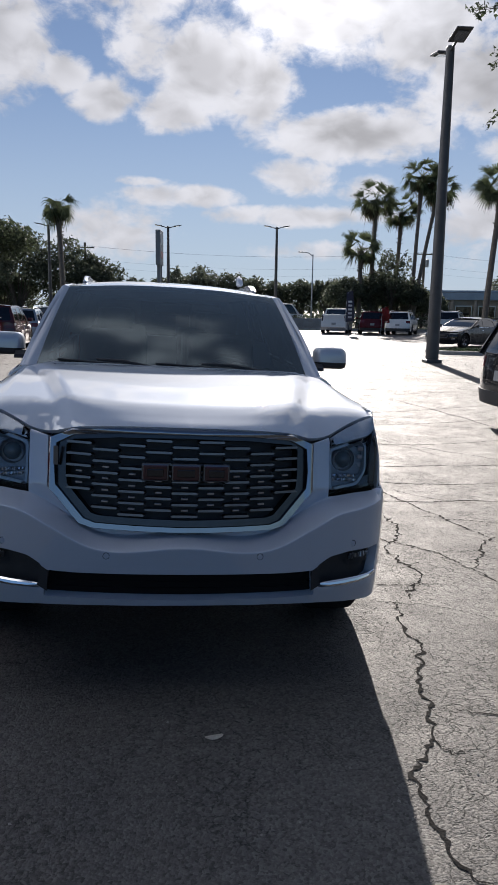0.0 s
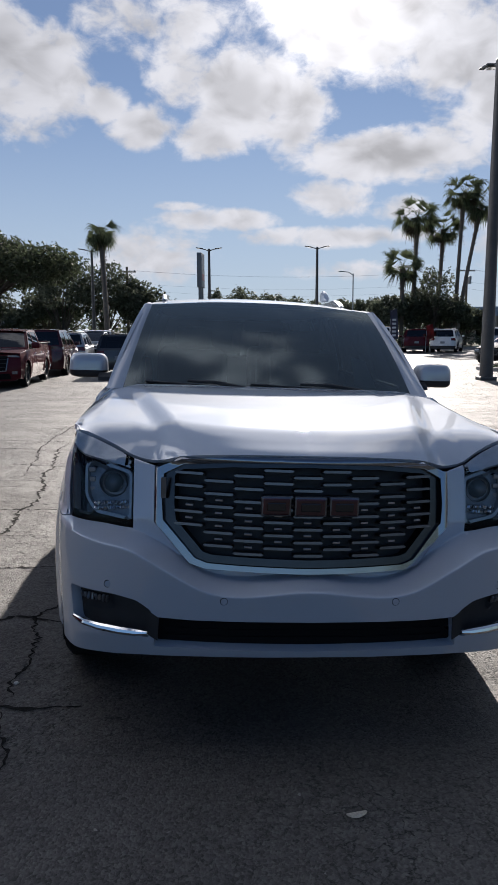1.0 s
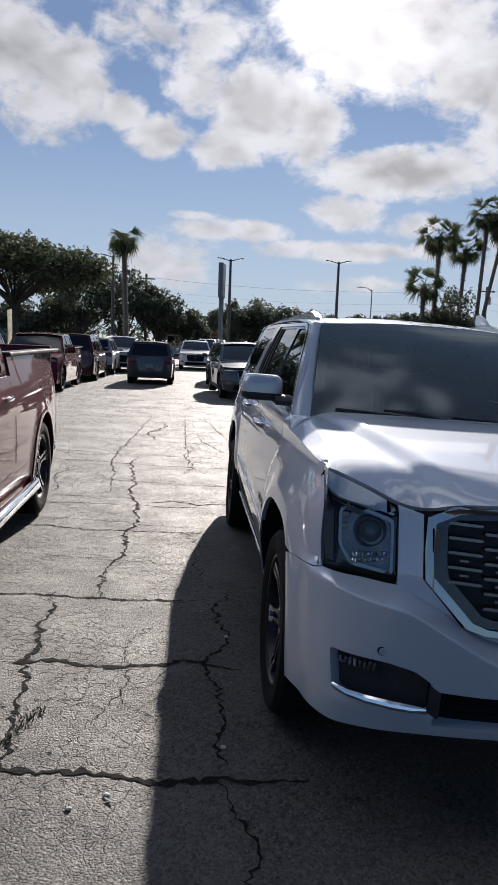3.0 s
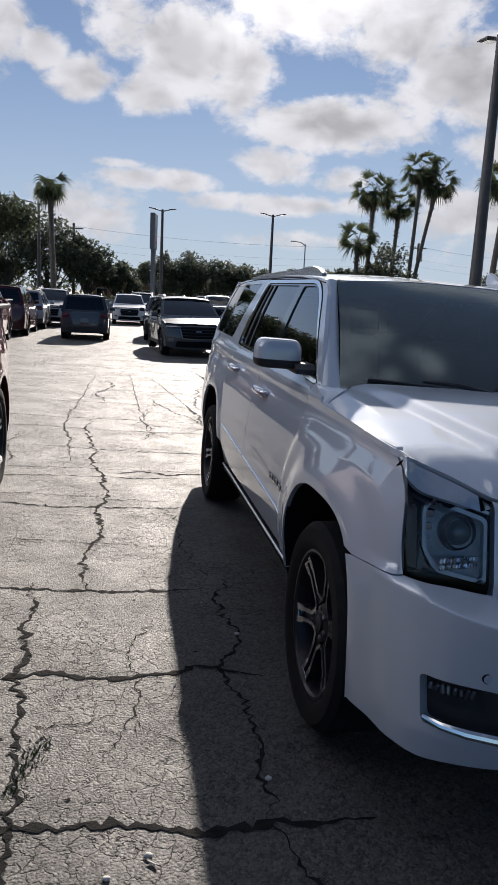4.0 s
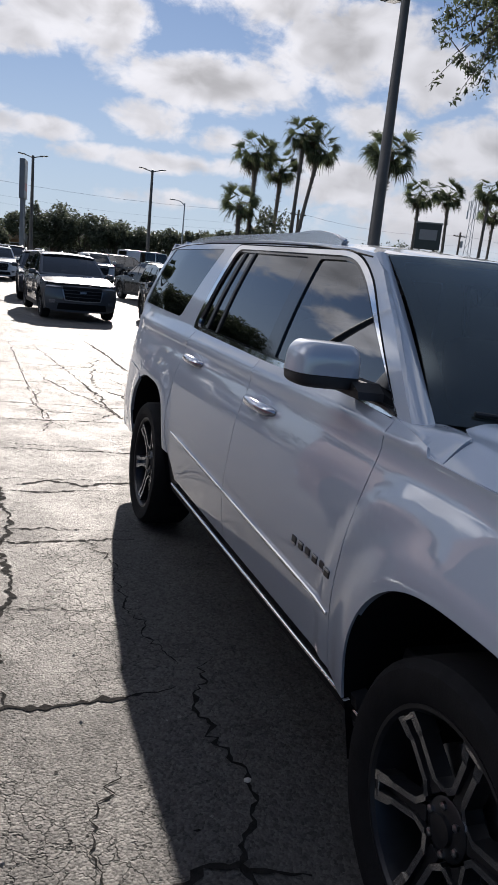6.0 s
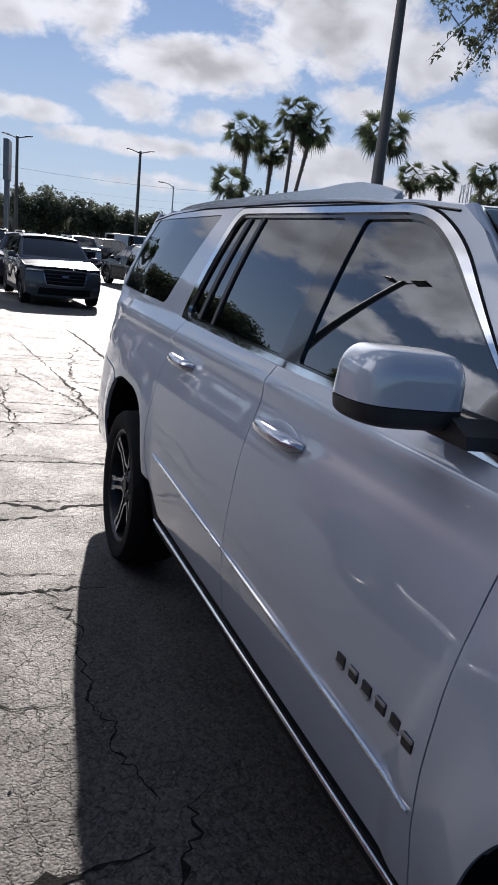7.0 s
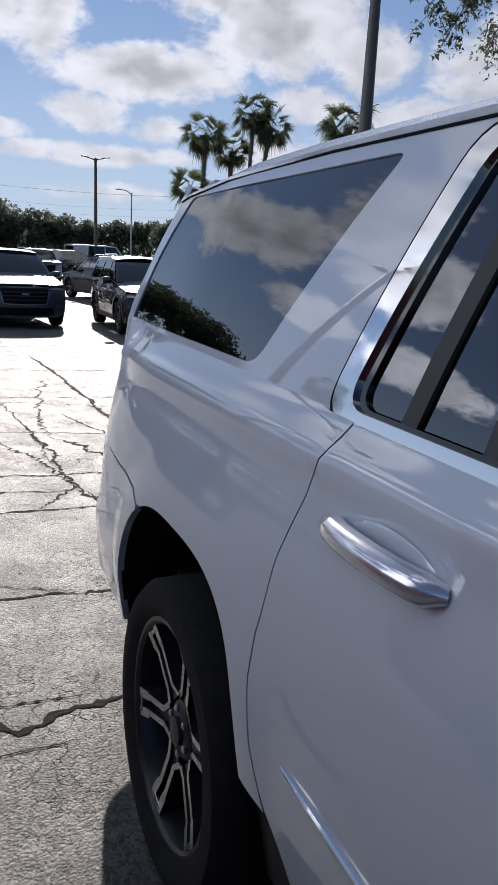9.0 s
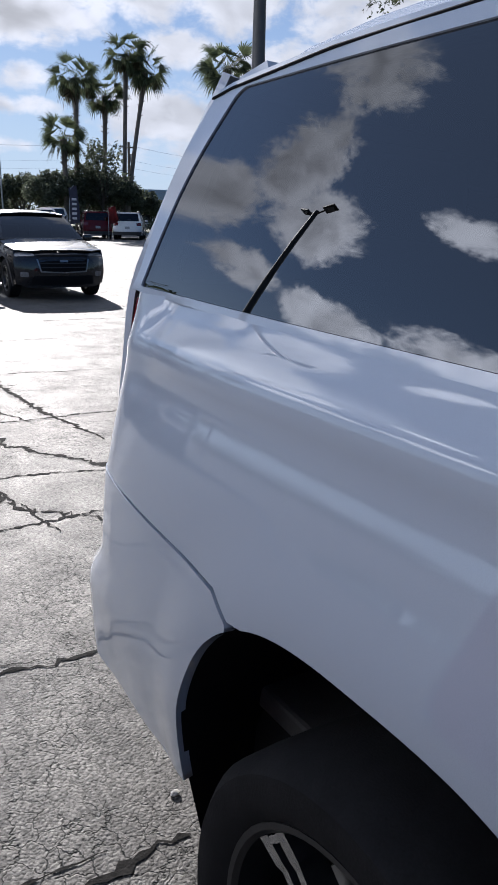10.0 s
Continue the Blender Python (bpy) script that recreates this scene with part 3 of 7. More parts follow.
# finer cracks beside them
for k, (pts, w) in enumerate((
        ([(2.10, 3.95), (2.32, 3.25), (2.46, 2.68), (2.62, 2.21)], 0.022), ([(2.0, 4.20), (2.94, 4.12), (3.61, 4.18), (4.6, 4.1)], 0.026),
        ([(3.0, 7.2), (3.64, 6.15), (4.16, 5.29)], 0.022), ([(2.67, 2.31), (2.45, 2.12), (2.13, 1.58)], 0.026), ([(1.28, 1.27), (1.76, 1.26)], 0.014),
        ([(4.83, 11.27), (5.11, 9.35), (5.22, 7.39)], 0.03), ([(0.06, 15.1), (0.18, 12.9), (0.20, 11.4), (0.23, 10.05), (0.28, 9.35), (0.4, 8.6)], 0.07),
        ([(-0.68, 9.91), (-0.64, 9.1), (-0.55, 8.65), (-0.60, 8.3), (-0.55, 7.71), (-0.49, 7.32), (-0.45, 7.07)], 0.040), ([(-1.6, 7.62), (-1.0, 7.6), (-0.57, 7.63)], 0.020),
        ([(-1.4, 10.9), (-0.54, 10.89), (0.56, 10.61)], 0.022), ([(-0.23, 10.28), (-0.08, 9.65), (0.07, 9.26)], 0.026), ([(-1.9, 6.15), (-1.21, 6.11), (-0.88, 6.0)], 0.013),
        ([(-2.9, 5.07), (-1.0, 5.10)], 0.014), ([(-2.8, 4.19), (-1.09, 4.02)], 0.013), ([(-2.7, 3.11), (-1.39, 2.96)], 0.012),
        ([(-2.16, 5.3), (-2.35, 7.49), (-2.23, 10.57), (-2.14, 14.06)], 0.024), ([(-1.43, 14.26), (-1.40, 9.47), (-1.37, 7.21), (-1.13, 6.71)], 0.020), ([(-1.03, 13.82), (-0.66, 9.58), (-0.63, 8.3)], 0.020),
        ([(1.9, 5.9), (2.6, 5.3), (3.3, 5.0)], 0.016), ([(3.6, 9.0), (4.4, 8.0), (5.4, 7.2)], 0.02), ([(2.2, 2.9), (2.9, 2.7), (3.4, 2.9)], 0.014), ([(1.5, 2.4), (2.0, 1.9), (2.2, 1.2), (1.9, 0.5)], 0.016),
        ([(1.1, -0.2), (1.5, -0.3), (2.0, -0.1)], 0.010), ([(-1.5, 0.8), (-1.75, 1.0), (-2.08, 0.95)], 0.008), ([(-1.55, 1.9), (-1.7, 1.5), (-1.65, 1.1), (-1.8, 0.7)], 0.008))):
    crack(pts, w * 1.3, 0.04, 200 + k, 0.024)
# small spalls where the cracks have broken out, and loose crumbs
r_ = random.Random(77)
for cx, cy, n in ((2.0, 1.7, 14), (1.6, 1.9, 10), (1.35, 0.8, 8), (2.4, 2.0, 8), (-1.62, 1.62, 7), (-0.5, 8.4, 8), (0.2, 9.8, 10), (-2.1, 1.3, 10), (-2.08, 0.6, 12), (-1.86, 4.6, 8)):
    for k in range(n):
        x, y, q = cx + r_.gauss(0, 0.16), cy + r_.gauss(0, 0.16), r_.uniform(0.003, 0.009)
        b = len(crack_v)
        m_ = 7
        for j in range(m_):
            a = 2 * math.pi * j / m_
            px, py = x + q * math.cos(a) * r_.uniform(0.7, 2.0), y + q * math.sin(a) * r_.uniform(0.5, 1.0)
            crack_v.append((px, py, gh(px, py) + 0.0032))
        crack_f.append(tuple(range(b, b + m_)))
cracks = obj("crack", crack_v, crack_f, CRACK, ground, "dark jagged open cracks in the asphalt")
cracks["kind"] = "stuff"

crumb_v, crumb_f = [], []
for k in range(420):
    x, y = r_.uniform(-3.4, 3.2), r_.uniform(-1.6, 9.0)
    if abs(x) < 1.06 and y > -0.2:
        continue
    q = r_.uniform(0.003, 0.008) * (2.2 if k % 40 == 0 else 1)
    z, b, a = gh(x, y), len(crumb_v), r_.uniform(0, 3)
    ca, sa = q * math.cos(a), q * math.sin(a)
    crumb_v += [(x + ca, y + sa, z), (x - sa, y + ca, z), (x - ca * 1.4, y - sa * 1.4, z), (x + sa, y - ca, z), (x + ca * 0.3, y + sa * 0.2, z + q * 0.9), (x - ca * 0.5, y - sa * 0.6, z + q * 0.7)]
    crumb_f += [(b + i, b + j, b + m) for i, j, m in ((0, 1, 4), (1, 2, 5), (1, 5, 4), (2, 3, 5), (3, 0, 4), (3, 4, 5))]
CRUMB = mat("crumb_stone", (0.22, 0.215, 0.20), 0.8, vary=0.4, scale=60)
crumbs = obj("gravel", crumb_v, crumb_f, CRUMB, ground, "loose crumbs of asphalt and stone")
crumbs["kind"] = "stuff"

# small things on the asphalt
r_ = random.Random(123)
LITTER = mat("dry_leaf_litter", (0.42, 0.39, 0.33), 0.7, vary=0.3, scale=60)
for x, y, q, kind in ((0.12, -0.39, 0.026, "leaf"), (-1.65, 0.26, 0.010, "pebble"), (-1.77, 0.18, 0.009, "pebble"), (-0.77, 5.19, 0.011, "pebble"), (-1.15, 1.71, 0.010, "pebble"), (-1.22, 0.59, 0.010, "pebble"), (-1.64, 0.23, 0.013, "leaf")):
    bm = bmesh.new()
    if kind == "pebble":
        bmesh.ops.create_icosphere(bm, subdivisions=2, radius=q, matrix=Matrix.Translation((x, y, gh(x, y) + q * 0.55)) @ Matrix.Diagonal((1.3, 1.0, 0.7, 1)))
        for v in bm.verts:
            v.co += Vector((r_.uniform(-1, 1), r_.uniform(-1, 1), r_.uniform(-1, 1))) * q * 0.10
        tagged(part("pebble", bm, mat("pale_pebble", (0.55, 0.53, 0.49), 0.7, vary=0.2, scale=80), None, smooth=True), "small pale pebble lying on the asphalt", "pebble", "pebbles on the lot")
    else:
        turn = r_.uniform(0, 3)
        rim = [bm.verts.new((x + q * (1.5 * math.cos(a) * math.cos(turn) - 0.6 * math.sin(a) * math.sin(turn)), y + q * (1.5 * math.cos(a) * math.sin(turn) + 0.6 * math.sin(a) * math.cos(turn)), gh(x, y) + 0.006 + 0.35 * q * math.cos(a) ** 2)) for a in np.linspace(0, 2 * math.pi, 12, endpoint=False)]
        bm.faces.new(rim)
        bmesh.ops.solidify(bm, geom=list(bm.faces), thickness=0.0015)
        tagged(part("dry_leaf", bm, LITTER, None), "curled pale dry leaf lying on the asphalt", "leaf", "dry leaves on the lot")
weed_v, weed_f = [], []
for k in range(110):
    t = r_.random()
    x, y = -2.08 + 0.08 * t + r_.gauss(0, 0.022), 0.55 + 0.30 * t + r_.gauss(0, 0.02)
    d, h = r_.uniform(0, math.pi), r_.uniform(0.006, 0.022)
    i = len(weed_v)
    z = gh(x, y)
    weed_v += [(x - 0.004 * math.cos(d), y - 0.004 * math.sin(d), z), (x + 0.004 * math.cos(d), y + 0.004 * math.sin(d), z), (x + r_.uniform(-0.012, 0.012), y + r_.uniform(-0.012, 0.012), z + h)]
    weed_f.append((i, i + 1, i + 2))
weeds = obj("weeds", weed_v, weed_f, mat("weed_blades", (0.09, 0.12, 0.045), 0.8, vary=0.4, scale=30))
tagged(weeds, "short green weeds growing in a crack", "weeds", kind="stuff")

# ---- the large white car ----
suv = empty("suv", pose(0, 0, 0, 0, CAR_TILT, 0), label="pearl white full-size suv with chrome grille parked on asphalt", category="suv")
KU = (0, 0.3, 0.5, 0.65, 0.8, 0.89, 0.978, 1.07, 1.201, 1.40, 1.70, 2.6, 4.0, 5.1, 5.5, 5.65, 5.82, 5.98, 6.10, 6.30, 6.60, 7.0)
LOW_X = Spline(KU, (0, 0.3, 0.5, 0.65, 0.8, 0.89, 0.952, 0.988, 1.002, 1.010, 1.012, 1.012, 1.012, 1.012, 1.008, 1.0, 0.985, 0.95, 0.88, 0.70, 0.40, 0))
LOW_Y = Spline(KU, (-0.01, -0.002, 0.018, 0.046, 0.095, 0.150, 0.240, 0.40, 0.60, 0.80, 1.10, 2.0, 3.4, 4.5, 4.9, 5.05, 5.21, 5.36, 5.46, 5.55, 5.62, 5.64))
TOP_X = Spline(KU, (0, 0.3, 0.5, 0.65, 0.8, 0.89, 0.956, 0.990, 1.003, 1.009, 1.012, 1.012, 1.012, 1.012, 1.006, 0.998, 0.982, 0.945, 0.87, 0.69, 0.40, 0))
TOP_Y = Spline(KU, (0.13, 0.155, 0.20, 0.25, 0.285, 0.305, 0.350, 0.455, 0.60, 0.80, 1.10, 2.0, 3.4, 4.5, 4.88, 5.02, 5.16, 5.27, 5.34, 5.42, 5.48, 5.50))
SIDE = Spline((0.25, 0.36, 0.45, 0.55, 0.66, 0.76, 0.86, 0.96, 1.05, 1.12, 1.18, 1.215, 1.236, 1.248, 1.262, 1.30, 1.345), (0.925, 0.950, 0.972, 0.992, 1.008, 1.012, 1.007, 0.999, 0.987, 0.971, 0.956, 0.9535, 0.9575, 0.955, 0.946, 0.921, 0.902))
AXLES = (0.98, 4.282)
CREASE = Spline((0, 0.42, 0.56, 0.70, 0.80, 0.93, 1.2), (0.652, 0.656, 0.726, 0.796, 0.812, 0.838, 0.842))
RISE = Spline((0, 0.42, 0.56, 0.70, 0.80, 0.93, 1.2), (0.040, 0.040, 0.050, 0.036, 0.034, 0.026, 0.030))


def arch_r(y, z):
    r = np.full(np.shape(y), 9.0)
    for a in AXLES:
        q = (np.abs((y - a) / 0.475) ** 3.0 + np.abs(np.maximum(z - 0.40, -0.2) / 0.535) ** 3.0) ** (1 / 3.0)
        r = np.minimum(r, q)
    return r


def body(U, Z):
    """The car's outer skin: U runs round the plan from the front's middle (0) along the sides, Z is height."""
    U, Z = np.asarray(U, float), np.asarray(Z, float)
    a, s = np.abs(U), np.where(U < 0, -1.0, 1.0)
    c = np.clip((Z - np.where(a < 3, CREASE(np.minimum(a, 1.2)), 0.62)) / np.where(a < 3, RISE(np.minimum(a, 1.2)), 0.15), 0, 1)
    t = c * c * (3 - 2 * c)
    x, y = LOW_X(a) * (1 - t) + TOP_X(a) * t, LOW_Y(a) * (1 - t) + TOP_Y(a) * t
    ws = smooth_step(a, 0.84, 1.12) * (1 - smooth_step(a, 5.75, 6.15))
    x = x - (1.012 - SIDE(Z)) * ws * (1 - 0.70 * (1 - smooth_step(y, 0.45, 0.95)) * (1 - smooth_step(Z, 0.60, 0.76)))
    y = y + (np.clip(Z - 0.86, 0, 1) * 0.25 + np.clip(Z - 1.08, 0, 1) * 0.9) * (1 - ws) * (a < 3) + np.clip(0.45 - Z, 0, 1) * 0.25 * (1 - ws) * np.where(a < 3, 1, -1)
    y = y - np.clip(Z - 0.93, 0, 1) * 0.22 * smooth_step(a, 5.3, 5.9)
    lip = np.where(y < 2.6, 0.024, 0.014) * smooth_step(arch_r(y, Z), 1.30, 1.02)
    x = x + lip + 0.012 * smooth_step(arch_r(y, Z), 1.58, 1.42) * (1 - smooth_step(Z, 1.06, 1.18)) * (y < 2.6) * ws
    return np.stack([s * x, y, Z], -1)


def arch(a, z0, z1, n=22, grow=1.0):
    """The wheel opening round axle a: from the front at height z0, over, to the rear at height z1, as (y, z)."""
    out = []
    ts = np.linspace(0, math.pi, 80)
    pts = [(a - 0.475 * grow * math.copysign(abs(math.cos(t)) ** (2 / 3.0), math.cos(t)), 0.40 + 0.535 * grow * abs(math.sin(t)) ** (2 / 3.0)) for t in ts]
    pts = [(a - 0.475 * grow, z) for z in np.linspace(min(z0, 0.40), 0.40, 4)] + pts + [(a + 0.475 * grow, z) for z in np.linspace(0.40, min(z1, 0.40), 4)]
    half = len(pts) // 2
    out = [p for p in pts[:half] if p[1] >= z0 - 1e-6] + [p for p in pts[half:] if p[1] >= z1 - 1e-6]
    return out


def y2u(y):
    us = np.linspace(1.0, 5.95, 700)
    return float(np.interp(y, LOW_Y(us), us))


def yz(points, s):
    return [(s * y2u(p[0]), p[1]) for p in points]


hood_edge = [(0.690, 1.102), (0.75, 1.128), (0.80, 1.148), (0.86, 1.170), (0.92, 1.187), (0.98, 1.198), (1.05, 1.208), (1.116, 1.216)]
# front bumper with its openings
arch_front = [p for p in arch(AXLES[0], 0.36, 0.40) if p[0] < AXLES[0] and p[1] < 0.83]
right = [(0.0, 0.392), (0.40, 0.391), (0.62, 0.385), (0.78, 0.374), (0.90, 0.364), (1.0, 0.366), (y2u(0.50), 0.372)] + yz(arch_front, 1) + [(y2u(0.56), 0.8395), (0.9555, 0.8622), (0.686, 0.828), (0.689, 1.098), (0.606, 1.078), (0.603, 0.86), (0.465, 0.712), (0.30, 0.699), (0.0, 0.694)]
bumper_line = right + [(-u, z) for u, z in right[::-1][1:-1]]
fog_hole = rounded([(0.930, 0.626), (0.75, 0.622), (0.66, 0.605), (0.598, 0.566), (0.604, 0.462), (0.80, 0.470), (0.912, 0.482)], 0.020)
intake_hole = rounded([(-0.580, 0.545), (-0.45, 0.540), (0.0, 0.538), (0.45, 0.540), (0.580, 0.545), (0.592, 0.426), (0.0, 0.418), (-0.592, 0.426)], 0.010)
shelf = [(u, float(CREASE(abs(u)) + RISE(abs(u)) * k / 8)) for u in np.linspace(-0.92, 0.92, 186) for k in range(-1, 10)]
holes = [fog_hole, [(-u, z) for u, z in fog_hole], intake_hole]
ok = inside(np.array([p[0] for p in shelf]), np.array([p[1] for p in shelf]), bumper_line)
edge = np.array(dense(bumper_line, 0.01))
shelf = [p for p, k in zip(shelf, ok) if k and np.hypot(edge[:, 0] - p[0], edge[:, 1] - p[1]).min() > 0.006]
panel("front_bumper", body, bumper_line, WHITE_PAINT, suv, holes, 0.022, 0.05, extra=shelf, clear=lambda U, V: (np.abs(U) < 0.925) & (V > CREASE(np.abs(U)) - 0.016) & (V < CREASE(np.abs(U)) + RISE(np.abs(U)) * 1.2 + 0.010))


def sunk(depth, f=body):
    """The skin, set in by depth, less so at the tight front corner."""
    def fn(U, V):
        e = 1e-3
        d = depth if f is not body else depth * (1 - 0.86 * smooth_step(np.abs(U), 0.90, 1.0) * (np.abs(U) < 1.2))[:, None]
        p = f(U, V)
        n = np.cross(f(U + e, V) - f(U - e, V), f(U, V + e) - f(U, V - e))
        n /= np.maximum(np.linalg.norm(n, axis=1, keepdims=True), 1e-9)
        return p - n * d
    return fn


lower_grille = panel("lower_grille", sunk(0.045), [(-0.61, 0.41), (0.61, 0.41), (0.61, 0.57), (-0.61, 0.57)], SEAM, suv, step=0.05, depth=0)
for k in range(3):
    z = 0.458 + k * 0.028
    panel("slat", sunk(0.038), [(-0.55, z), (0.55, z), (0.55, z + 0.006), (-0.55, z + 0.006)], SEAM, lower_grille, step=0.06, depth=0.02)
for s in (-1, 1):
    pocket = panel("fog_lamp_pocket", sunk(0.05), [(s * u, z) for u, z in [(0.95, 0.65), (0.58, 0.65), (0.58, 0.44), (0.95, 0.44)]], BLACK_PLASTIC, suv, step=0.05, depth=0)
    strip = sunk(-0.002)(np.array([s * u for u in (0.908, 0.86, 0.80, 0.72, 0.66, 0.615)]), np.array([0.500, 0.490, 0.484, 0.480, 0.478, 0.480]))
    part("chrome_strip", bm_tube([tuple(p) for p in strip], [0.008, 0.013, 0.016, 0.017, 0.015, 0.007], 10), CHROME, pocket, smooth=True)
    panel("intake_link", sunk(-0.003), [(s * u, z) for u, z in [(0.572, 0.542), (0.610, 0.566), (0.614, 0.474), (0.576, 0.452)]], BLACK_PLASTIC, pocket, step=0.03, depth=0.006)
    lamp = panel("fog_lamp", sunk(0.028), [(s * u, z) for u, z in rounded([(0.905, 0.606), (0.77, 0.602), (0.755, 0.545), (0.895, 0.540)], 0.02)], LENS, pocket, step=0.03, depth=0.02)
    bm = bmesh.new()
    rj = random.Random(5)
    for k in range(8):
        c = body(np.array([s * (0.785 + 0.0145 * k)]), np.array([0.580]))[0]
        bm_box((0.012, 0.012, 0.024 + 0.010 * rj.random()), (c[0] - s * 0.010, c[1] + 0.044, c[2]), 0.004, bm, pose(0, 0, 0, rj.uniform(-30, 30), 0, rj.uniform(-30, 30)), 1)
    part("reflector", bm, SATIN, lamp)
    for u, z in ((0.768, 0.658), (0.33, 0.618)):
        c = body(np.array([s * u]), np.array([z]))[0]
        part("parking_sensor", bm_lathe([(-0.003, 0.0125), (0.008, 0.0125), (0.008, 0.0115), (-0.004, 0.0105)], 16, "y", c), WHITE_PAINT, suv)
        part("sensor_ring", bm_lathe([(-0.001, 0.0150), (0.006, 0.0150), (0.006, 0.0128), (-0.001, 0.0128)], 16, "y", c, closed=True), SEAM, suv)
# grille


def grille_face(X, Z):
    return np.stack([X, 0.125 + 0.33 * X * X + (Z - 0.9) * 0.22 + 0 * Z, Z], -1)


g_out = [(0.0, 1.142), (0.30, 1.135), (0.50, 1.114), (0.597, 1.074), (0.602, 0.96), (0.598, 0.86), (0.46, 0.716), (0.40, 0.702), (0.0, 0.697)]
g_in = [(0.0, 1.106), (0.30, 1.098), (0.50, 1.078), (0.532, 1.052), (0.532, 0.94), (0.525, 0.872), (0.415, 0.757), (0.38, 0.748), (0.0, 0.742)]
both = lambda half: half + [(-x, z) for x, z in half[::-1][1:-1]]  # noqa: E731
grille = panel("grille", lambda X, Z: grille_face(X, Z) + np.stack([0 * X, 0.07 + 0 * X, 0 * X], -1), both(g_out), BLACK_PLASTIC, suv, step=0.06, depth=0.0, label="chrome-framed grille of staggered satin blades")


def frame_face(X, Z):
    p = grille_face(X, Z)
    d = np.minimum(np.abs(Z - 1.125), np.abs(np.abs(X) - 0.588)) / 0.03
    p[:, 1] -= 0.014 * np.clip(1 - d ** 2, 0, 1) ** 2
    return p


g_fr = [(0.0, 1.121), (0.30, 1.114), (0.49, 1.094), (0.568, 1.052), (0.574, 0.95), (0.568, 0.872), (0.440, 0.738), (0.39, 0.723), (0.0, 0.718)]
panel("grille_frame", frame_face, both(g_out), mat("frame_chrome", (0.33, 0.34, 0.36), 0.12, 1.0, rough_vary=0.04), grille, [both(g_fr)], 0.012, 0.04)
panel("inner_frame", lambda X, Z: grille_face(X, Z) + np.stack([0 * X, 0.014 + 0 * X, 0 * X], -1), both([(x * 1.004, z) for x, z in g_fr]), mat("inner_frame_metal", (0.075, 0.077, 0.082), 0.22, 1.0, vary=0.15, scale=30), grille, [both([(x * 0.985, z + (-0.006 if z > 0.9 else 0.004)) for x, z in g_in])], 0.02, 0.05)
bm = bmesh.new()
bm_prism([(-0.062, 0.0), (-0.055, 0.0085), (0.055, 0.0085), (0.062, 0.0), (0.055, -0.0085), (-0.055, -0.0085)], -0.012, 0.02, "y", bm)
for v in bm.verts:
    if v.co.y < 0:
        v.co.z *= 0.62
        v.co.x *= 0.965
blade = part("blade", bm, BLADE, grille)
stub_mesh = None
inner_loop = both(g_in)
first_blade = True
for col in range(-5, 6):
    for row in range(8):
        x, z = col * 0.1160, 0.762 + row * 0.0495 + (0.0248 if col % 2 else 0)
        ends = inside(np.array([x - 0.028, x + 0.028, x - 0.028, x + 0.028]), np.array([z - 0.008, z - 0.008, z + 0.008, z + 0.008]), inner_loop)
        if not ends.all():
            continue
        c = grille_face(np.array([x]), np.array([z]))[0]
        turn = math.degrees(math.atan(0.66 * x))
        m = pose(c[0], c[1] + 0.022, c[2], -8, 0, turn)
        if first_blade:
            blade.matrix_basis, first_blade = m, False
        else:
            share(blade, m)
        if row < 4:
            if stub_mesh is None:
                stub_mesh = part("blade_post", bm_box((0.03, 0.012, 0.008), (0, 0, 0), 0.001), SATIN, grille)
                stub_mesh.matrix_basis = pose(c[0], c[1] + 0.034, c[2] + 0.024, 0, 0, turn)
            else:
                share(stub_mesh, pose(c[0], c[1] + 0.034, c[2] + 0.024, 0, 0, turn))
# emblem: three plain red blocks edged in chrome
RED_ENAMEL = mat("red_enamel", (0.05, 0.012, 0.014), 0.25, coat=0.4)
emblem = part("emblem", bm_box((0.37, 0.012, 0.012), (0, 0.120, 0.962), 0.003), GLOSS_BLACK, grille, "plain dark red and satin emblem")
for x, w in ((-0.133, 0.118), (0.0, 0.128), (0.133, 0.118)):
    part("emblem_edge", bm_box((w, 0.02, 0.080), (x, 0.102 + 0.33 * x * x, 0.962), 0.008), BLADE, emblem)
    part("emblem_block", bm_box((w - 0.014, 0.012, 0.066), (x, 0.094 + 0.33 * x * x, 0.962), 0.006), RED_ENAMEL, emblem)
    part("emblem_gap", bm_box((w * 0.60, 0.012, 0.034), (x, 0.090 + 0.33 * x * x, 0.962), 0.004), GLOSS_BLACK, emblem)
part("grille_badge", bm_box((0.020, 0.006, 0.085), (-0.567, 0.235, 1.0), 0.002), BLADE, grille)

# headlamps
lamp_rear = [(1.120, 1.214), (1.106, 1.185), (1.042, 1.158), (1.002, 1.118), (0.985, 1.05), (0.973, 0.95), (0.958, 0.864)]
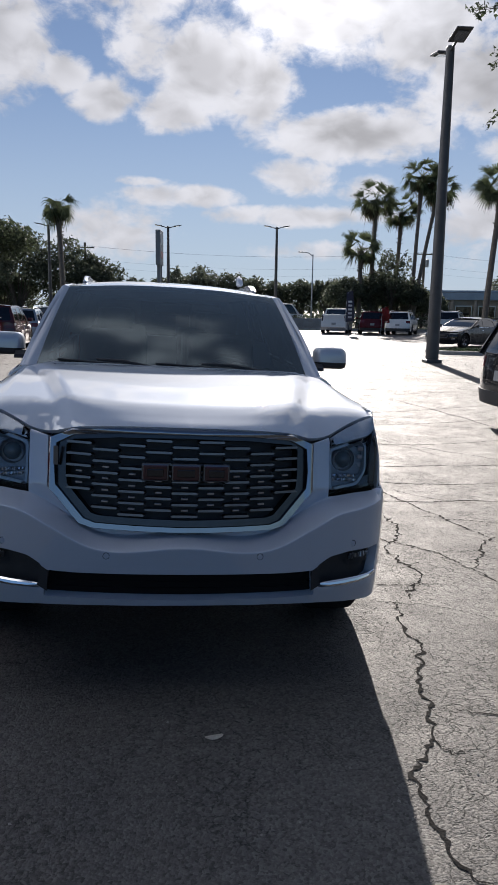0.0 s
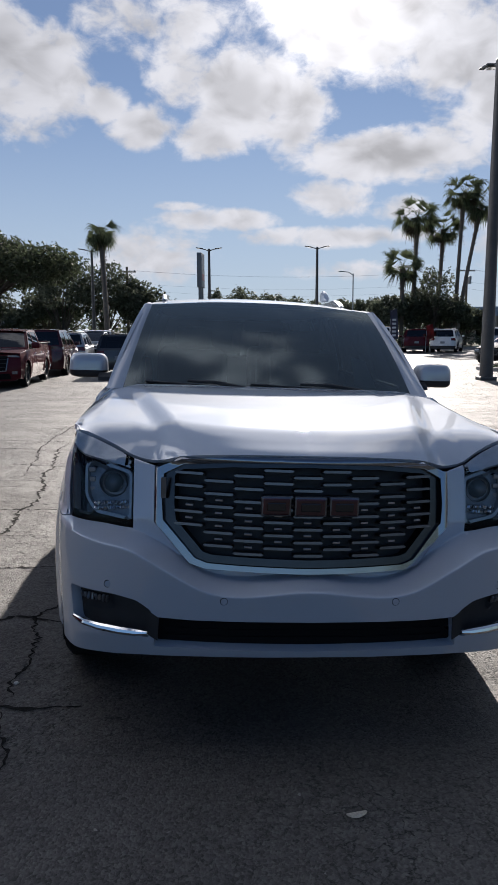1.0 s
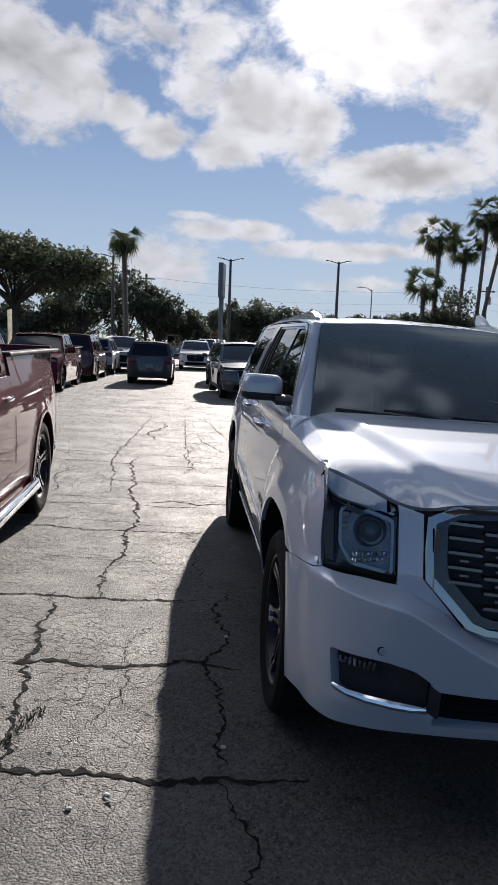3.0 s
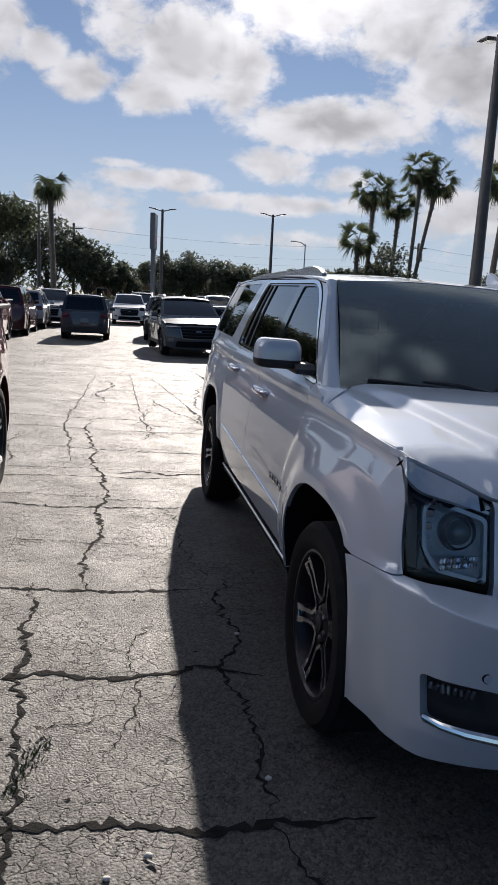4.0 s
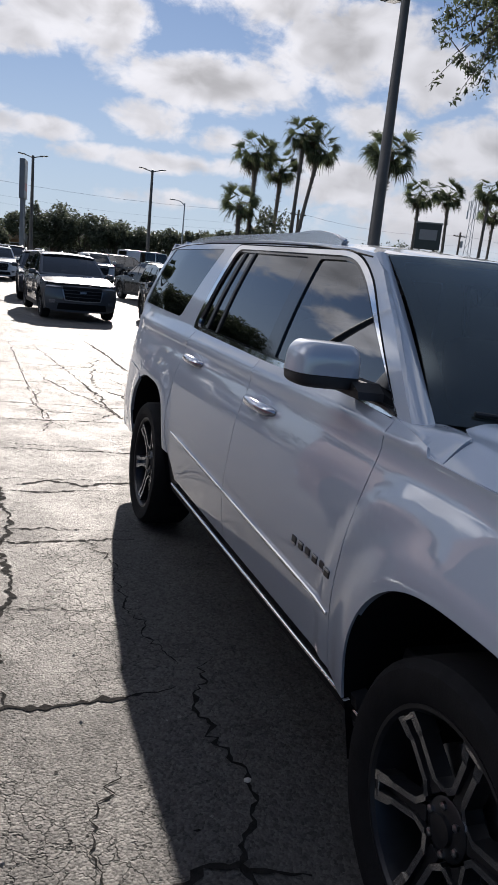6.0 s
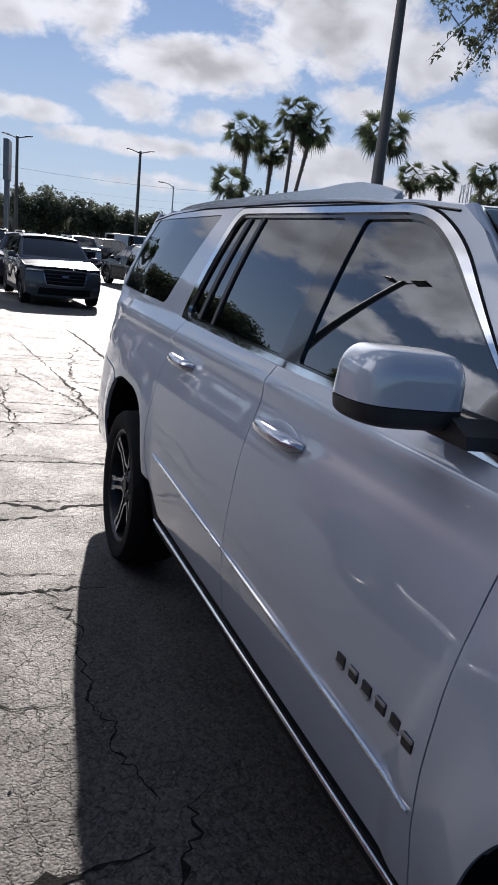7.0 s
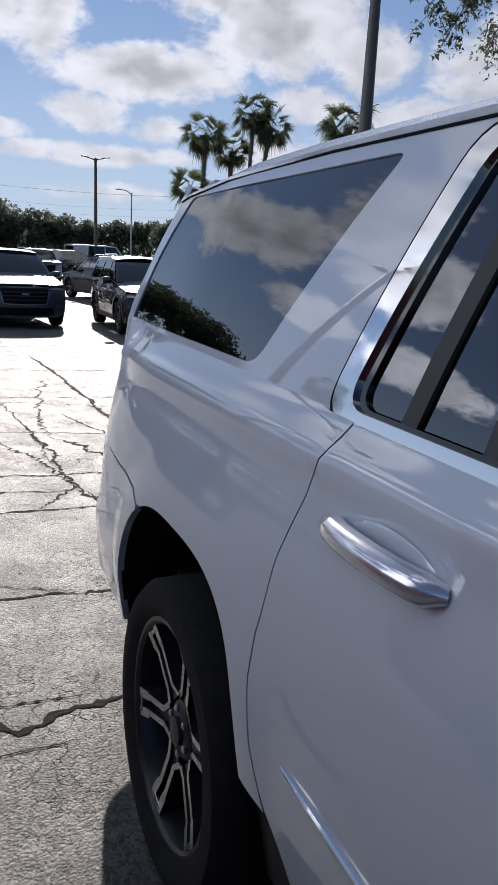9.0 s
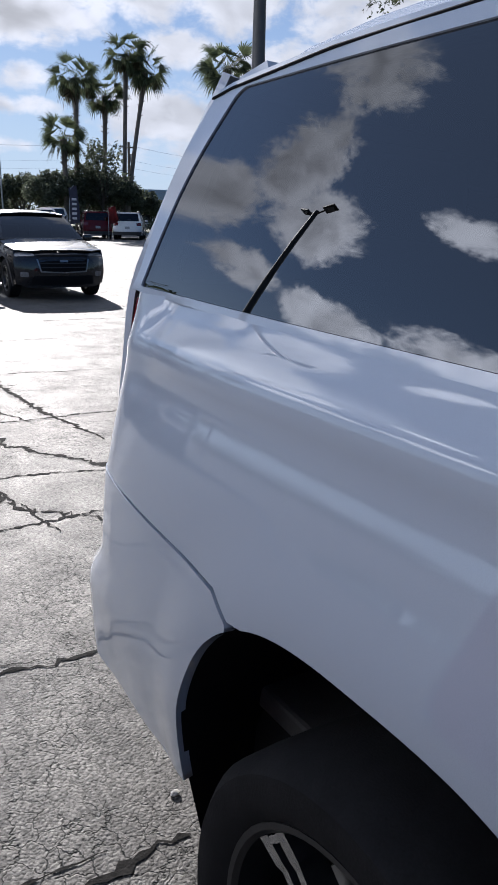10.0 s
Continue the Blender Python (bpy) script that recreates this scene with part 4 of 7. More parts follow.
for s in (-1, 1):
    line = [(0.691, 0.836), (0.953, 0.868), (0.968, 0.95), (0.980, 1.05), (0.997, 1.121), (1.038, 1.162), (1.101, 1.189), (1.112, 1.211)] + hood_edge[::-1][1:]
    line = [(s * u, z - (0.003 if z > 1.0 else 0)) for u, z in line]
    lamp = panel("headlamp", sunk(0.085), [p for p in line if abs(p[0]) < 1.03], GLOSS_BLACK, suv, step=0.04, depth=0, label="headlamp with projector, chrome bezel and clear lens")
    panel("lens", sunk(0.002), line, LENS, lamp, step=0.025, depth=0)
    rim = [(0.702, 0.856), (0.845, 0.880), (0.898, 0.945), (0.900, 1.065), (0.868, 1.098), (0.702, 1.050)]
    rim_in = [(0.712, 0.870), (0.838, 0.892), (0.884, 0.950), (0.887, 1.058), (0.862, 1.083), (0.712, 1.039)]
    panel("bezel", sunk(0.026), [(s * u, z) for u, z in rounded(rim, 0.02)], mat("lamp_bezel", (0.46, 0.48, 0.50), 0.35, 0.6, vary=0.15, scale=30), lamp, [[(s * u, z) for u, z in rounded(rim_in, 0.016)]], 0.02, 0.03)
    panel("reflector_bowl", sunk(0.058), [(s * u, z) for u, z in rim_in], mat("reflector_grey", (0.30, 0.315, 0.33), 0.38, 0.45, vary=0.35, scale=24), lamp, step=0.04, depth=0)
    panel("light_guide", sunk(0.005), [(s * u, z) for u, z in [(0.698, 1.098), (0.75, 1.122), (0.80, 1.142), (0.86, 1.164), (0.92, 1.181), (1.0, 1.195), (1.072, 1.203), (1.106, 1.208), (1.094, 1.190), (1.045, 1.168), (1.0, 1.146), (0.95, 1.128), (0.90, 1.108), (0.80, 1.088), (0.705, 1.062)]], mat("light_guide", (0.80, 0.81, 0.82), 0.22, 0.35, vary=0.12, scale=40), lamp, step=0.03, depth=0.012)
    panel("side_reflector", sunk(0.02), [(s * u, z) for u, z in [(0.915, 0.885), (0.948, 0.888), (0.962, 0.95), (0.974, 1.05), (0.985, 1.11), (0.955, 1.105), (0.925, 1.06), (0.918, 0.95)]], mat("dark_reflector", (0.035, 0.010, 0.014), 0.25), lamp, step=0.03, depth=0.012)
    c = body(np.array([s * 0.772]), np.array([0.990]))[0]
    part("projector", bm_lathe([(0.06, 0.056), (0.0, 0.060), (-0.010, 0.054), (0.004, 0.047), (0.012, 0.03)], 28, "y", (c[0], c[1] + 0.048, c[2])), SATIN, lamp, smooth=True)
    bm = bmesh.new()
    bmesh.ops.create_uvsphere(bm, u_segments=20, v_segments=10, radius=0.042, matrix=Matrix.Translation((c[0], c[1] + 0.055, c[2])))
    part("projector_lens", bm, mat("projector_glass", (0.10, 0.12, 0.125), 0.04, coat=1.0, spec=0.8), lamp, smooth=True)
    c = body(np.array([s * 0.775]), np.array([0.905]))[0]
    bm = bmesh.new()
    rj = random.Random(11)
    for k in range(12):
        for row in range(2):
            bm_box((0.010, 0.014, 0.019), (c[0] + s * (k - 5.5) * 0.0118, c[1] + 0.05 - 0.003 * k * (s < 0), c[2] - 0.010 + 0.021 * row), 0.004, bm, pose(0, 0, 0, rj.uniform(-25, 25), 0, rj.uniform(-25, 25)), 1)
    part("turn_reflector", bm, CHROME, lamp)
    c = body(np.array([s * 0.862]), np.array([1.0]))[0]
    bm = bmesh.new()
    for k in range(3):
        bm_box((0.03, 0.012, 0.022), (c[0], c[1] + 0.055, c[2] + 0.04 * (k - 1)), 0.004, bm)
    part("lamp_step", bm, SATIN, lamp)

# hood
HOOD_Y = Spline((0.05, 0.4, 0.7, 1.0, 1.3, 1.4, 1.6), (1.158, 1.197, 1.238, 1.276, 1.304, 1.310, 1.318))


lamp_top = body(np.array([u for u, _ in hood_edge]), np.array([z for _, z in hood_edge]))
EDGE_Y = Spline((0, 0.3, 0.5, 0.6, *lamp_top[:, 0]), (0.168, 0.198, 0.262, 0.312, *(lamp_top[:, 1] + 0.004)))
EDGE_Z = Spline((0, 0.3, 0.5, 0.6, *lamp_top[:, 0]), (1.147, 1.140, 1.119, 1.093, *(lamp_top[:, 2] + 0.003)))


def hood_front(x):
    return EDGE_Y(np.clip(np.abs(x), 0, float(lamp_top[-1, 0])))


SEAM_Z = Spline((0.50, 0.62, 0.80, 1.0, 1.34, 1.45), (1.212, 1.214, 1.220, 1.227, 1.237, 1.250))


def hood_face(X, Y):
    """The hood: a smooth crown, rolled down to the lamps and the grille, with a broad raised middle."""
    a = np.abs(X)
    xe = float(lamp_top[-1, 0])
    ac = np.clip(a, 0, xe)
    yf = EDGE_Y(ac)
    slope = np.clip((EDGE_Y(ac + 0.01) - EDGE_Y(np.clip(ac - 0.01, 0, 9))) / 0.02, 0, 1.6)
    e = np.clip(Y - yf, 0, 9) / np.sqrt(1 + slope ** 2)
    crown = lambda y: HOOD_Y(y) - 0.012 * (a / 0.93) ** 2.4  # noqa: E731
    tuck = lambda y: (SEAM_Z(np.clip(y, 0.5, 1.45)) - HOOD_Y(y) + 0.012) * (np.clip(a - 0.862, 0, 1) / 0.091) ** 1.35  # noqa: E731
    top = crown(Y) + tuck(Y)
    drop = np.clip(crown(yf) + tuck(yf) - EDGE_Z(ac), 0, 1)
    length = 0.10 + 1.3 * drop
    z = top - drop * np.clip(1 - e / length, 0, 1) ** 2
    w = 0.52 + 0.24 * np.clip(Y - 0.4, 0, 1)
    to_side, to_front = np.clip((a - w + 0.030) / 0.105, 0, 9), np.clip((0.235 - e) / 0.175, 0, 9)
    dome = (1 - smooth_step(np.hypot(to_side, to_front), 0.0, 1.0)) * (1 - 0.4 * smooth_step(Y, 1.1, 1.42))
    return np.stack([X, Y, z + 0.026 * dome], -1)


hr = [(x, float(hood_front(x)) + 0.004) for x in np.linspace(0, 0.950, 34)] + [(0.953, 0.60), (0.954, 0.8), (0.953, 1.0), (0.953, 1.2), (0.953, 1.276), (0.868, 1.288), (0.81, 1.40), (0.70, 1.42), (0.40, 1.405), (0.0, 1.395)]
dome_w = lambda y: 0.52 + 0.24 * np.clip(y - 0.4, 0, 1)  # noqa: E731
lines = [(q * (float(dome_w(y)) + o), y) for q in (-1, 1) for y in np.arange(0.60, 1.36, 0.03) for o in (-0.04, -0.02, -0.008, 0.006, 0.025, 0.045, 0.065, 0.08)]
lines += [(x, float(EDGE_Y(abs(x))) + o) for x in np.arange(-0.645, 0.646, 0.03) for o in (0.05, 0.075, 0.10, 0.125, 0.15, 0.175, 0.20, 0.22, 0.24, 0.26)]


def hood_clear(U, V):
    a = np.abs(U)
    e = V - EDGE_Y(np.clip(a, 0, 0.9))
    return ((np.abs(a - dome_w(V) - 0.02) < 0.072) & (V > 0.59)) | ((a < 0.66) & (e > 0.035) & (e < 0.275))


panel("hood", hood_face, hr + [(-x, y) for x, y in hr[::-1][1:-1]], WHITE_PAINT, suv, step=0.020, depth=0.02, extra=lines, clear=hood_clear)

# doors, wings and rear quarters
COWL_Z = Spline((1.24, 1.34, 1.38, 1.50, 1.56, 1.62), (1.232, 1.238, 1.258, 1.281, 1.288, 1.294))
ROOF_Y = Spline((2.0, 2.13, 2.5, 3.2, 4.2, 4.9, 5.25), (1.792, 1.808, 1.842, 1.868, 1.868, 1.842, 1.812))
BELT = Spline((1.4, 1.6, 2.7, 3.7, 4.6, 5.3), (1.262, 1.284, 1.300, 1.315, 1.33, 1.345))
for s in (-1, 1):
    rear_arch = [p for p in arch(AXLES[0], 0.40, 0.46) if p[0] > AXLES[0] or p[1] > 0.842]
    wing = [(u, z) for u, z in lamp_rear[::-1]] + [(y2u(0.80), 1.215), (y2u(1.0), 1.222), (y2u(1.34), 1.232), (y2u(1.36), 1.258), (y2u(1.50), 1.282), (y2u(1.562), 1.288), (y2u(1.572), 1.20), (y2u(1.585), 1.0), (y2u(1.592), 0.75), (y2u(1.592), 0.47), (y2u(1.44), 0.46)]
    wing += [(y2u(y), z) for y, z in rear_arch[::-1]] + [(y2u(0.56), 0.842)]
    panel("front_wing", body, [(s * u, z) for u, z in wing], WHITE_PAINT, suv, step=0.028, depth=0.02)
    fd = [(1.596, 0.475), (1.596, 0.75), (1.589, 1.0), (1.576, 1.20), (1.566, 1.283)] + [(y, float(BELT(y)) - 0.004) for y in np.linspace(1.8, 2.69, 6)] + [(2.70, 1.20), (2.712, 1.0), (2.712, 0.475)]
    panel("front_door", body, [(s * y2u(y), z) for y, z in fd], WHITE_PAINT, suv, step=0.03, depth=0.02)
    rd = [(2.716, 0.475), (2.716, 1.0), (2.704, 1.20), (2.695, 1.296)] + [(y, float(BELT(y)) - 0.004) for y in np.linspace(2.9, 3.70, 6)] + [(3.715, 1.31), (3.765, 1.20), (3.80, 1.05), (3.812, 0.9), (3.805, 0.82), (3.77, 0.70), (3.72, 0.60), (3.60, 0.475)]
    panel("rear_door", body, [(s * y2u(y), z) for y, z in rd], WHITE_PAINT, suv, step=0.03, depth=0.02)
    back = [p for p in arch(AXLES[1], 0.50, 0.42) if p[0] >= 4.30]
    cover = [(s * x, y) for x, y in [(0.953, 1.281), (0.870, 1.292), (0.813, 1.405), (0.78, 1.60), (0.922, 1.60), (0.934, 1.50), (0.945, 1.40)]]
    def cowl_face(X, Y):
        f = np.clip((Y - 1.28) / 0.22, 0, 1)
        crest = 0.862 + 0.050 * f
        edge = np.clip((np.abs(X) - crest) / (0.953 - 0.019 * f - crest), 0, 1) ** 1.35
        high = 1.304 - 0.014 * f
        return np.stack([X, Y, high + (COWL_Z(Y) - high) * edge], -1)
    panel("cowl_cover", cowl_face, cover, WHITE_PAINT, suv, step=0.02, depth=0.02)
    q = [(3.725, 0.595), (3.775, 0.70), (3.809, 0.82), (3.816, 0.9), (3.804, 1.05), (3.769, 1.20), (3.719, 1.313), (3.80, 1.316)] + [(y, float(BELT(y)) + 0.004) for y in np.linspace(3.83, 5.16, 9)]
    quarter = [(y2u(y), z) for y, z in q] + [(5.95, 1.347), (6.038, 1.346), (6.048, 1.15), (6.058, 0.952)]
    quarter += [(y2u(4.66), 0.924), (y2u(4.60), 0.892)] + [(y2u(y), z) for y, z in arch(AXLES[1], 0.60, 0.60)[::-1] if z > 0.893 or y < 4.2]
    panel("rear_quarter", body, [(s * u, z) for u, z in quarter], WHITE_PAINT, suv, step=0.03, depth=0.02)
    lampo = [(6.043, 1.335), (6.055, 1.15), (6.065, 0.952), (6.17, 0.952), (6.18, 1.15), (6.15, 1.32)]
    tail = panel("tail_lamp", sunk(-0.004), [(s * u, z) for u, z in rounded(lampo, 0.02)], mat("tail_lamp_red", (0.22, 0.012, 0.014), 0.08, coat=1.0), suv, step=0.04, depth=0.03)
    # greenhouse side
    def side_face(Y, Z, s=s):
        x = 0.914 - (Z - 1.30) * 0.2435 - 0.22 * np.clip(Z - 1.30, 0, 1) ** 2 - 0.02 * smooth_step(Y, 4.6, 5.3)
        return np.stack([s * x, Y, Z], -1)
    top = [(2.17, 1.772), (2.35, 1.790), (2.7, 1.808), (3.2, 1.818), (4.2, 1.818), (4.8, 1.80), (5.12, 1.775), (5.19, 1.762)]
    shell = [(1.50, 1.289), (1.575, 1.288)] + [(y, float(BELT(y))) for y in np.linspace(1.7, 5.2, 16)] + [(5.285, 1.348), (5.27, 1.45), (5.235, 1.62)] + top[::-1] + [(2.05, 1.715), (1.80, 1.54)]
    wf = rounded([(1.605, 1.310), (2.590, 1.322), (2.600, 1.742), (2.30, 1.742), (2.13, 1.665)], [0.03, 0.015, 0.02, 0.10, 0.10])
    wr = rounded([(2.725, 1.324), (3.735, 1.336), (3.645, 1.757), (2.722, 1.748)], [0.015, 0.045, 0.045, 0.02])
    wq = rounded([(4.155, 1.345), (5.235, 1.356), (5.17, 1.60), (5.085, 1.758), (3.905, 1.772)], [0.05, 0.01, 0.08, 0.03, 0.03])
    dlo = rounded([(1.588, 1.300), (3.78, 1.324), (3.672, 1.777), (2.30, 1.762), (2.11, 1.680)], [0.035, 0.06, 0.06, 0.12, 0.10])
    panel("cab_side", side_face, shell, WHITE_PAINT, suv, [dlo, wq], 0.03, 0.02, s)

    def off(d, f=side_face, s=s):
        return lambda Y, Z: f(Y, Z) + np.array([s * d, 0, 0])
    panel("window_surround", off(-0.004), [(y, z) for y, z in dlo], GLOSS_BLACK, suv, [wf, wr], 0.04, 0.02, s, "gloss black window pillars")
    ring = rounded([(1.570, 1.284), (3.822, 1.308), (3.712, 1.795), (2.30, 1.778), (2.09, 1.690)], [0.04, 0.07, 0.07, 0.13, 0.10])
    panel("chrome_surround", off(0.004), ring, CHROME, suv, [rounded([(1.592, 1.305), (3.765, 1.330), (3.658, 1.773), (2.30, 1.758), (2.12, 1.678)], [0.035, 0.06, 0.06, 0.12, 0.10])], 0.03, 0.014, s)
    panel("surround_seal", off(0.002), rounded([(1.562, 1.278), (3.830, 1.302), (3.718, 1.801), (2.30, 1.785), (2.085, 1.694)], [0.04, 0.07, 0.07, 0.13, 0.10]), SEAM, suv, [rounded([(1.580, 1.294), (3.792, 1.318), (3.690, 1.785), (2.30, 1.768), (2.105, 1.684)], [0.035, 0.06, 0.06, 0.12, 0.10])], 0.04, 0.006, s)
    panel("front_door_glass", off(-0.012), dense(wf, 0.5), tinted_glass("door_glass", (0.09, 0.10, 0.105), 0.0, 2.25), suv, step=0.05, depth=0.004, out=s)
    panel("rear_door_glass", off(-0.012), wr, GLASS_DARK, suv, step=0.05, depth=0.004, out=s)
    panel("quarter_glass", off(-0.004), wq, GLASS_DARK, suv, step=0.05, depth=0.004, out=s)
    for b0, b1, half in ((3.420, 3.398, 0.015), (3.597, 3.537, 0.019)):
        panel("window_divider", off(-0.004), [(b0 - half, 1.330), (b0 + half, 1.330), (b1 + half, 1.752), (b1 - half, 1.752)], BLACK_PLASTIC, suv, step=0.06, depth=0.012, out=s)
    # windscreen pillar
    def pillar(A, T, s=s):
        p0 = side_face(1.50 + 0.67 * T, 1.289 + 0.484 * T, s)
        xi = 0.826 - 0.130 * T
        p1 = np.stack([s * xi, 1.523 + 0.65 * T - 0.0 * T, 1.296 + 0.479 * T + 0.012 * np.sin(np.pi * T)], -1)
        w = A[:, None]
        mid = np.sin(np.pi * np.clip(A, 0, 1))[:, None] * np.array([s * 0.009, -0.012, 0.006])
        return p0 * (1 - w) + p1 * w + mid
    panel("windscreen_pillar", pillar, [(0.0, -0.02), (1.0, -0.02), (1.0, 1.0), (0.0, 1.0)], WHITE_PAINT, suv, step=0.06, depth=0.02, out=-s)
    # roof rail
    rail_top = [(2.64, 1.838), (2.76, 1.862), (2.88, 1.876), (3.00, 1.877), (3.18, 1.868), (3.6, 1.866), (4.4, 1.862), (4.8, 1.850), (4.98, 1.838), (5.07, 1.815)]
    rail_low = [(5.03, 1.79), (4.4, 1.81), (3.6, 1.82), (2.95, 1.815), (2.68, 1.80)]
    bm = bm_prism(rail_top + rail_low, s * 0.618, s * 0.646, "x")
    bmesh.ops.bevel(bm, geom=[e for e in bm.edges if e.verts[0].co.z + e.verts[1].co.z > 3.66], offset=0.009, segments=3, affect="EDGES")
    part("roof_rail", bm, mat("rail_silver", (0.62, 0.63, 0.66), 0.26, 0.85), suv, "silver roof rail", smooth=40)
    gutter = [tuple(side_face(np.array([y]), np.array([z - 0.014]))[0] + np.array([s * 0.001, 0, 0])) for y, z in top]
    part("roof_seam", bm_tube(gutter, 0.0035, 6), SEAM, suv)
    # trim, step, badge
    for run in (((1.607, 0.658), (2.709, 0.701)), ((2.719, 0.701), (3.66, 0.736))):
        ys = np.linspace(run[0][0], run[1][0], 12)
        zs = np.interp(ys, (run[0][0], run[1][0]), (run[0][1], run[1][1]))
        pts = body(np.array([s * y2u(y) for y in ys]), zs) + np.array([s * 0.003, 0, 0])
        part("door_trim", bm_tube([tuple(p) for p in pts], [0.005] + [0.008] * 10 + [0.003], 10), CHROME, suv, smooth=True)
    panel("sill", sunk(0.03), [(s * y2u(y), z) for y, z in ((1.42, 0.36), (3.86, 0.36), (3.86, 0.60), (3.70, 0.60), (3.58, 0.49), (1.6, 0.49), (1.42, 0.47))], BLACK_PLASTIC, suv, step=0.08, depth=0.05)
    board = part("running_board", bm_box((0.10, 2.34, 0.045), (s * 0.920, 2.50, 0.412), 0.012), RUBBER, suv, smooth=40)
    part("chrome_edge", bm_tube([(s * 0.970, 1.335, 0.430), (s * 0.970, 3.665, 0.430)], 0.009, 10), CHROME, board, smooth=60)
    part("chrome_edge", bm_tube([(s * 0.935, 1.36, 0.437), (s * 0.935, 3.64, 0.437)], 0.006, 8), CHROME, board, smooth=60)
    for k in range(6):
        c = body(np.array([s * y2u(1.925 - 0.056 * k)]), np.array([0.775]))[0]
        bar = part("badge_bar", bm_box((0.008, 0.036, 0.028), c, 0.003), mat("badge_dark", (0.05, 0.05, 0.055), 0.3, 0.6), suv)
        part("bar_edge", bm_box((0.004, 0.037, 0.007), c + np.array([s * 0.005, 0, 0.011 if k % 2 else -0.011]), 0.001), SATIN, bar)
    # door handles
    for y0, y1, z in ((2.350, 2.640, 1.130), (3.395, 3.670, 1.160)):
        c = body(np.array([s * y2u((y0 + y1) / 2)]), np.array([z]))[0]
        bm = bmesh.new()
        n = 14
        bm_tube([(c[0] + s * (0.040 * math.sin(math.pi * k / n) ** 0.45 - 0.004), y0 + (y1 - y0) * k / n, z + 0.006 * math.sin(math.pi * k / n)) for k in range(n + 1)], [0.014] + [0.024] * (n - 1) + [0.014], 12, bm)
        for v in bm.verts:
            v.co.z = z + (v.co.z - z) * 0.95
        handle = part("door_handle", bm, mat("handle_finish", (0.56, 0.57, 0.62), 0.16, 0.75, coat=0.6), suv, smooth=60)
        cup = bmesh.new()
        bmesh.ops.create_uvsphere(cup, u_segments=20, v_segments=10, radius=1, matrix=Matrix.Translation((c[0] - s * 0.003, (y0 + y1) / 2 - 0.01, z - 0.004)) @ Matrix.Diagonal((0.005, 0.115, 0.046, 1)))
        part("handle_cup", cup, WHITE_PAINT, handle, smooth=True)
        part("key_lock", bm_lathe([(0, 0.009), (s * 0.006, 0.008)], 12, "x", (c[0] + s * 0.026, y1 - 0.02, z)), SATIN, handle)
    # mirror
    def mirror_shell(z0, z1, top):
        bm = bmesh.new()
        rows = []
        for t in (0.0, 0.25, 0.5, 0.62, 0.74, 0.84, 0.92, 0.975, 1.0):
            z = z0 + (z1 - z0) * (t if top else 1 - t)
            u = max(0.0, (t - 0.5) / 0.5)
            inset = 0.036 * (1 - math.sqrt(1 - u * u)) + 0.006 * t
            ring = []
            for a in np.linspace(0, 2 * math.pi, 56, endpoint=False):
                cx, cy = math.cos(a), math.sin(a)
                px = math.copysign(abs(cx) ** 0.42, cx) * (0.114 - inset)
                py = math.copysign(abs(cy) ** 0.66, cy) * ((0.095 if cy < 0 else 0.06) - inset * 0.8)
                ring.append(bm.verts.new((s * (1.052 + px), 1.85 + py + 0.05 * max(0.0, px), z)))
            rows.append(ring)
        for a, b in zip(rows, rows[1:]):
            for k in range(56):
                bm.faces.new((a[k], a[(k + 1) % 56], b[(k + 1) % 56], b[k]))
        bm.faces.new(rows[0]), bm.faces.new(rows[-1])
        return bm
    mirror = part("door_mirror", mirror_shell(1.368, 1.465, True), WHITE_PAINT, suv, "white door mirror with black base", smooth=50)
    part("mirror_base", mirror_shell(1.325, 1.366, False), BLACK_PLASTIC, mirror, smooth=50)
    part("mirror_arm", bm_prism([(1.70, 1.312), (1.71, 1.335), (1.76, 1.358), (1.90, 1.358), (1.92, 1.335), (1.88, 1.315)], s * 0.885, s * 0.985, "x"), BLACK_PLASTIC, mirror)
    part("mirror_glass", bm_box((0.155, 0.006, 0.075), (s * 1.052, 1.9085, 1.402), 0.002), mat("mirror_silver", (0.9, 0.9, 0.9), 0.02, 1.0), mirror)
    # filler cap seam, rear bumper
    rb = [(y2u(4.60), 0.886), (y2u(4.66), 0.918), (5.91, 0.945), (6.2, 0.945), (7.0, 0.945), (7.0, 0.40), (6.4, 0.40), (5.95, 0.41), (5.6, 0.42)] + [(y2u(y), z) for y, z in arch(AXLES[1], 0.9, 0.42) if y > 4.5 and z < 0.882][::-1]
    panel("rear_bumper", sunk(-0.003), [(s * u, z) for u, z in rb], WHITE_PAINT, suv, step=0.035, depth=0.02)
    # wheel wells
    for a in AXLES:
        bm = bmesh.new()
        pts = arch(a, 0.25, 0.25, grow=1.0)
        lo, hi = [bm.verts.new((float(body(np.array([s * y2u(y)]), np.array([z]))[0, 0]) - s * 0.008, y, z)) for y, z in pts], [bm.verts.new((s * 0.60, y, z)) for y, z in pts]
        for k in range(len(pts) - 1):
            bm.faces.new((lo[k], lo[k + 1], hi[k + 1], hi[k]))
        bm.faces.new(hi)
        part("wheel_well", bm, SEAM, suv)

# roof, windscreen, tail


def roof_face(X, Y):
    return np.stack([X, Y, ROOF_Y(Y) - 0.052 * (np.abs(X) / 0.735) ** 2.4 + 0.004 * np.exp(-((np.abs(X) - 0.60) / 0.02) ** 2)], -1)


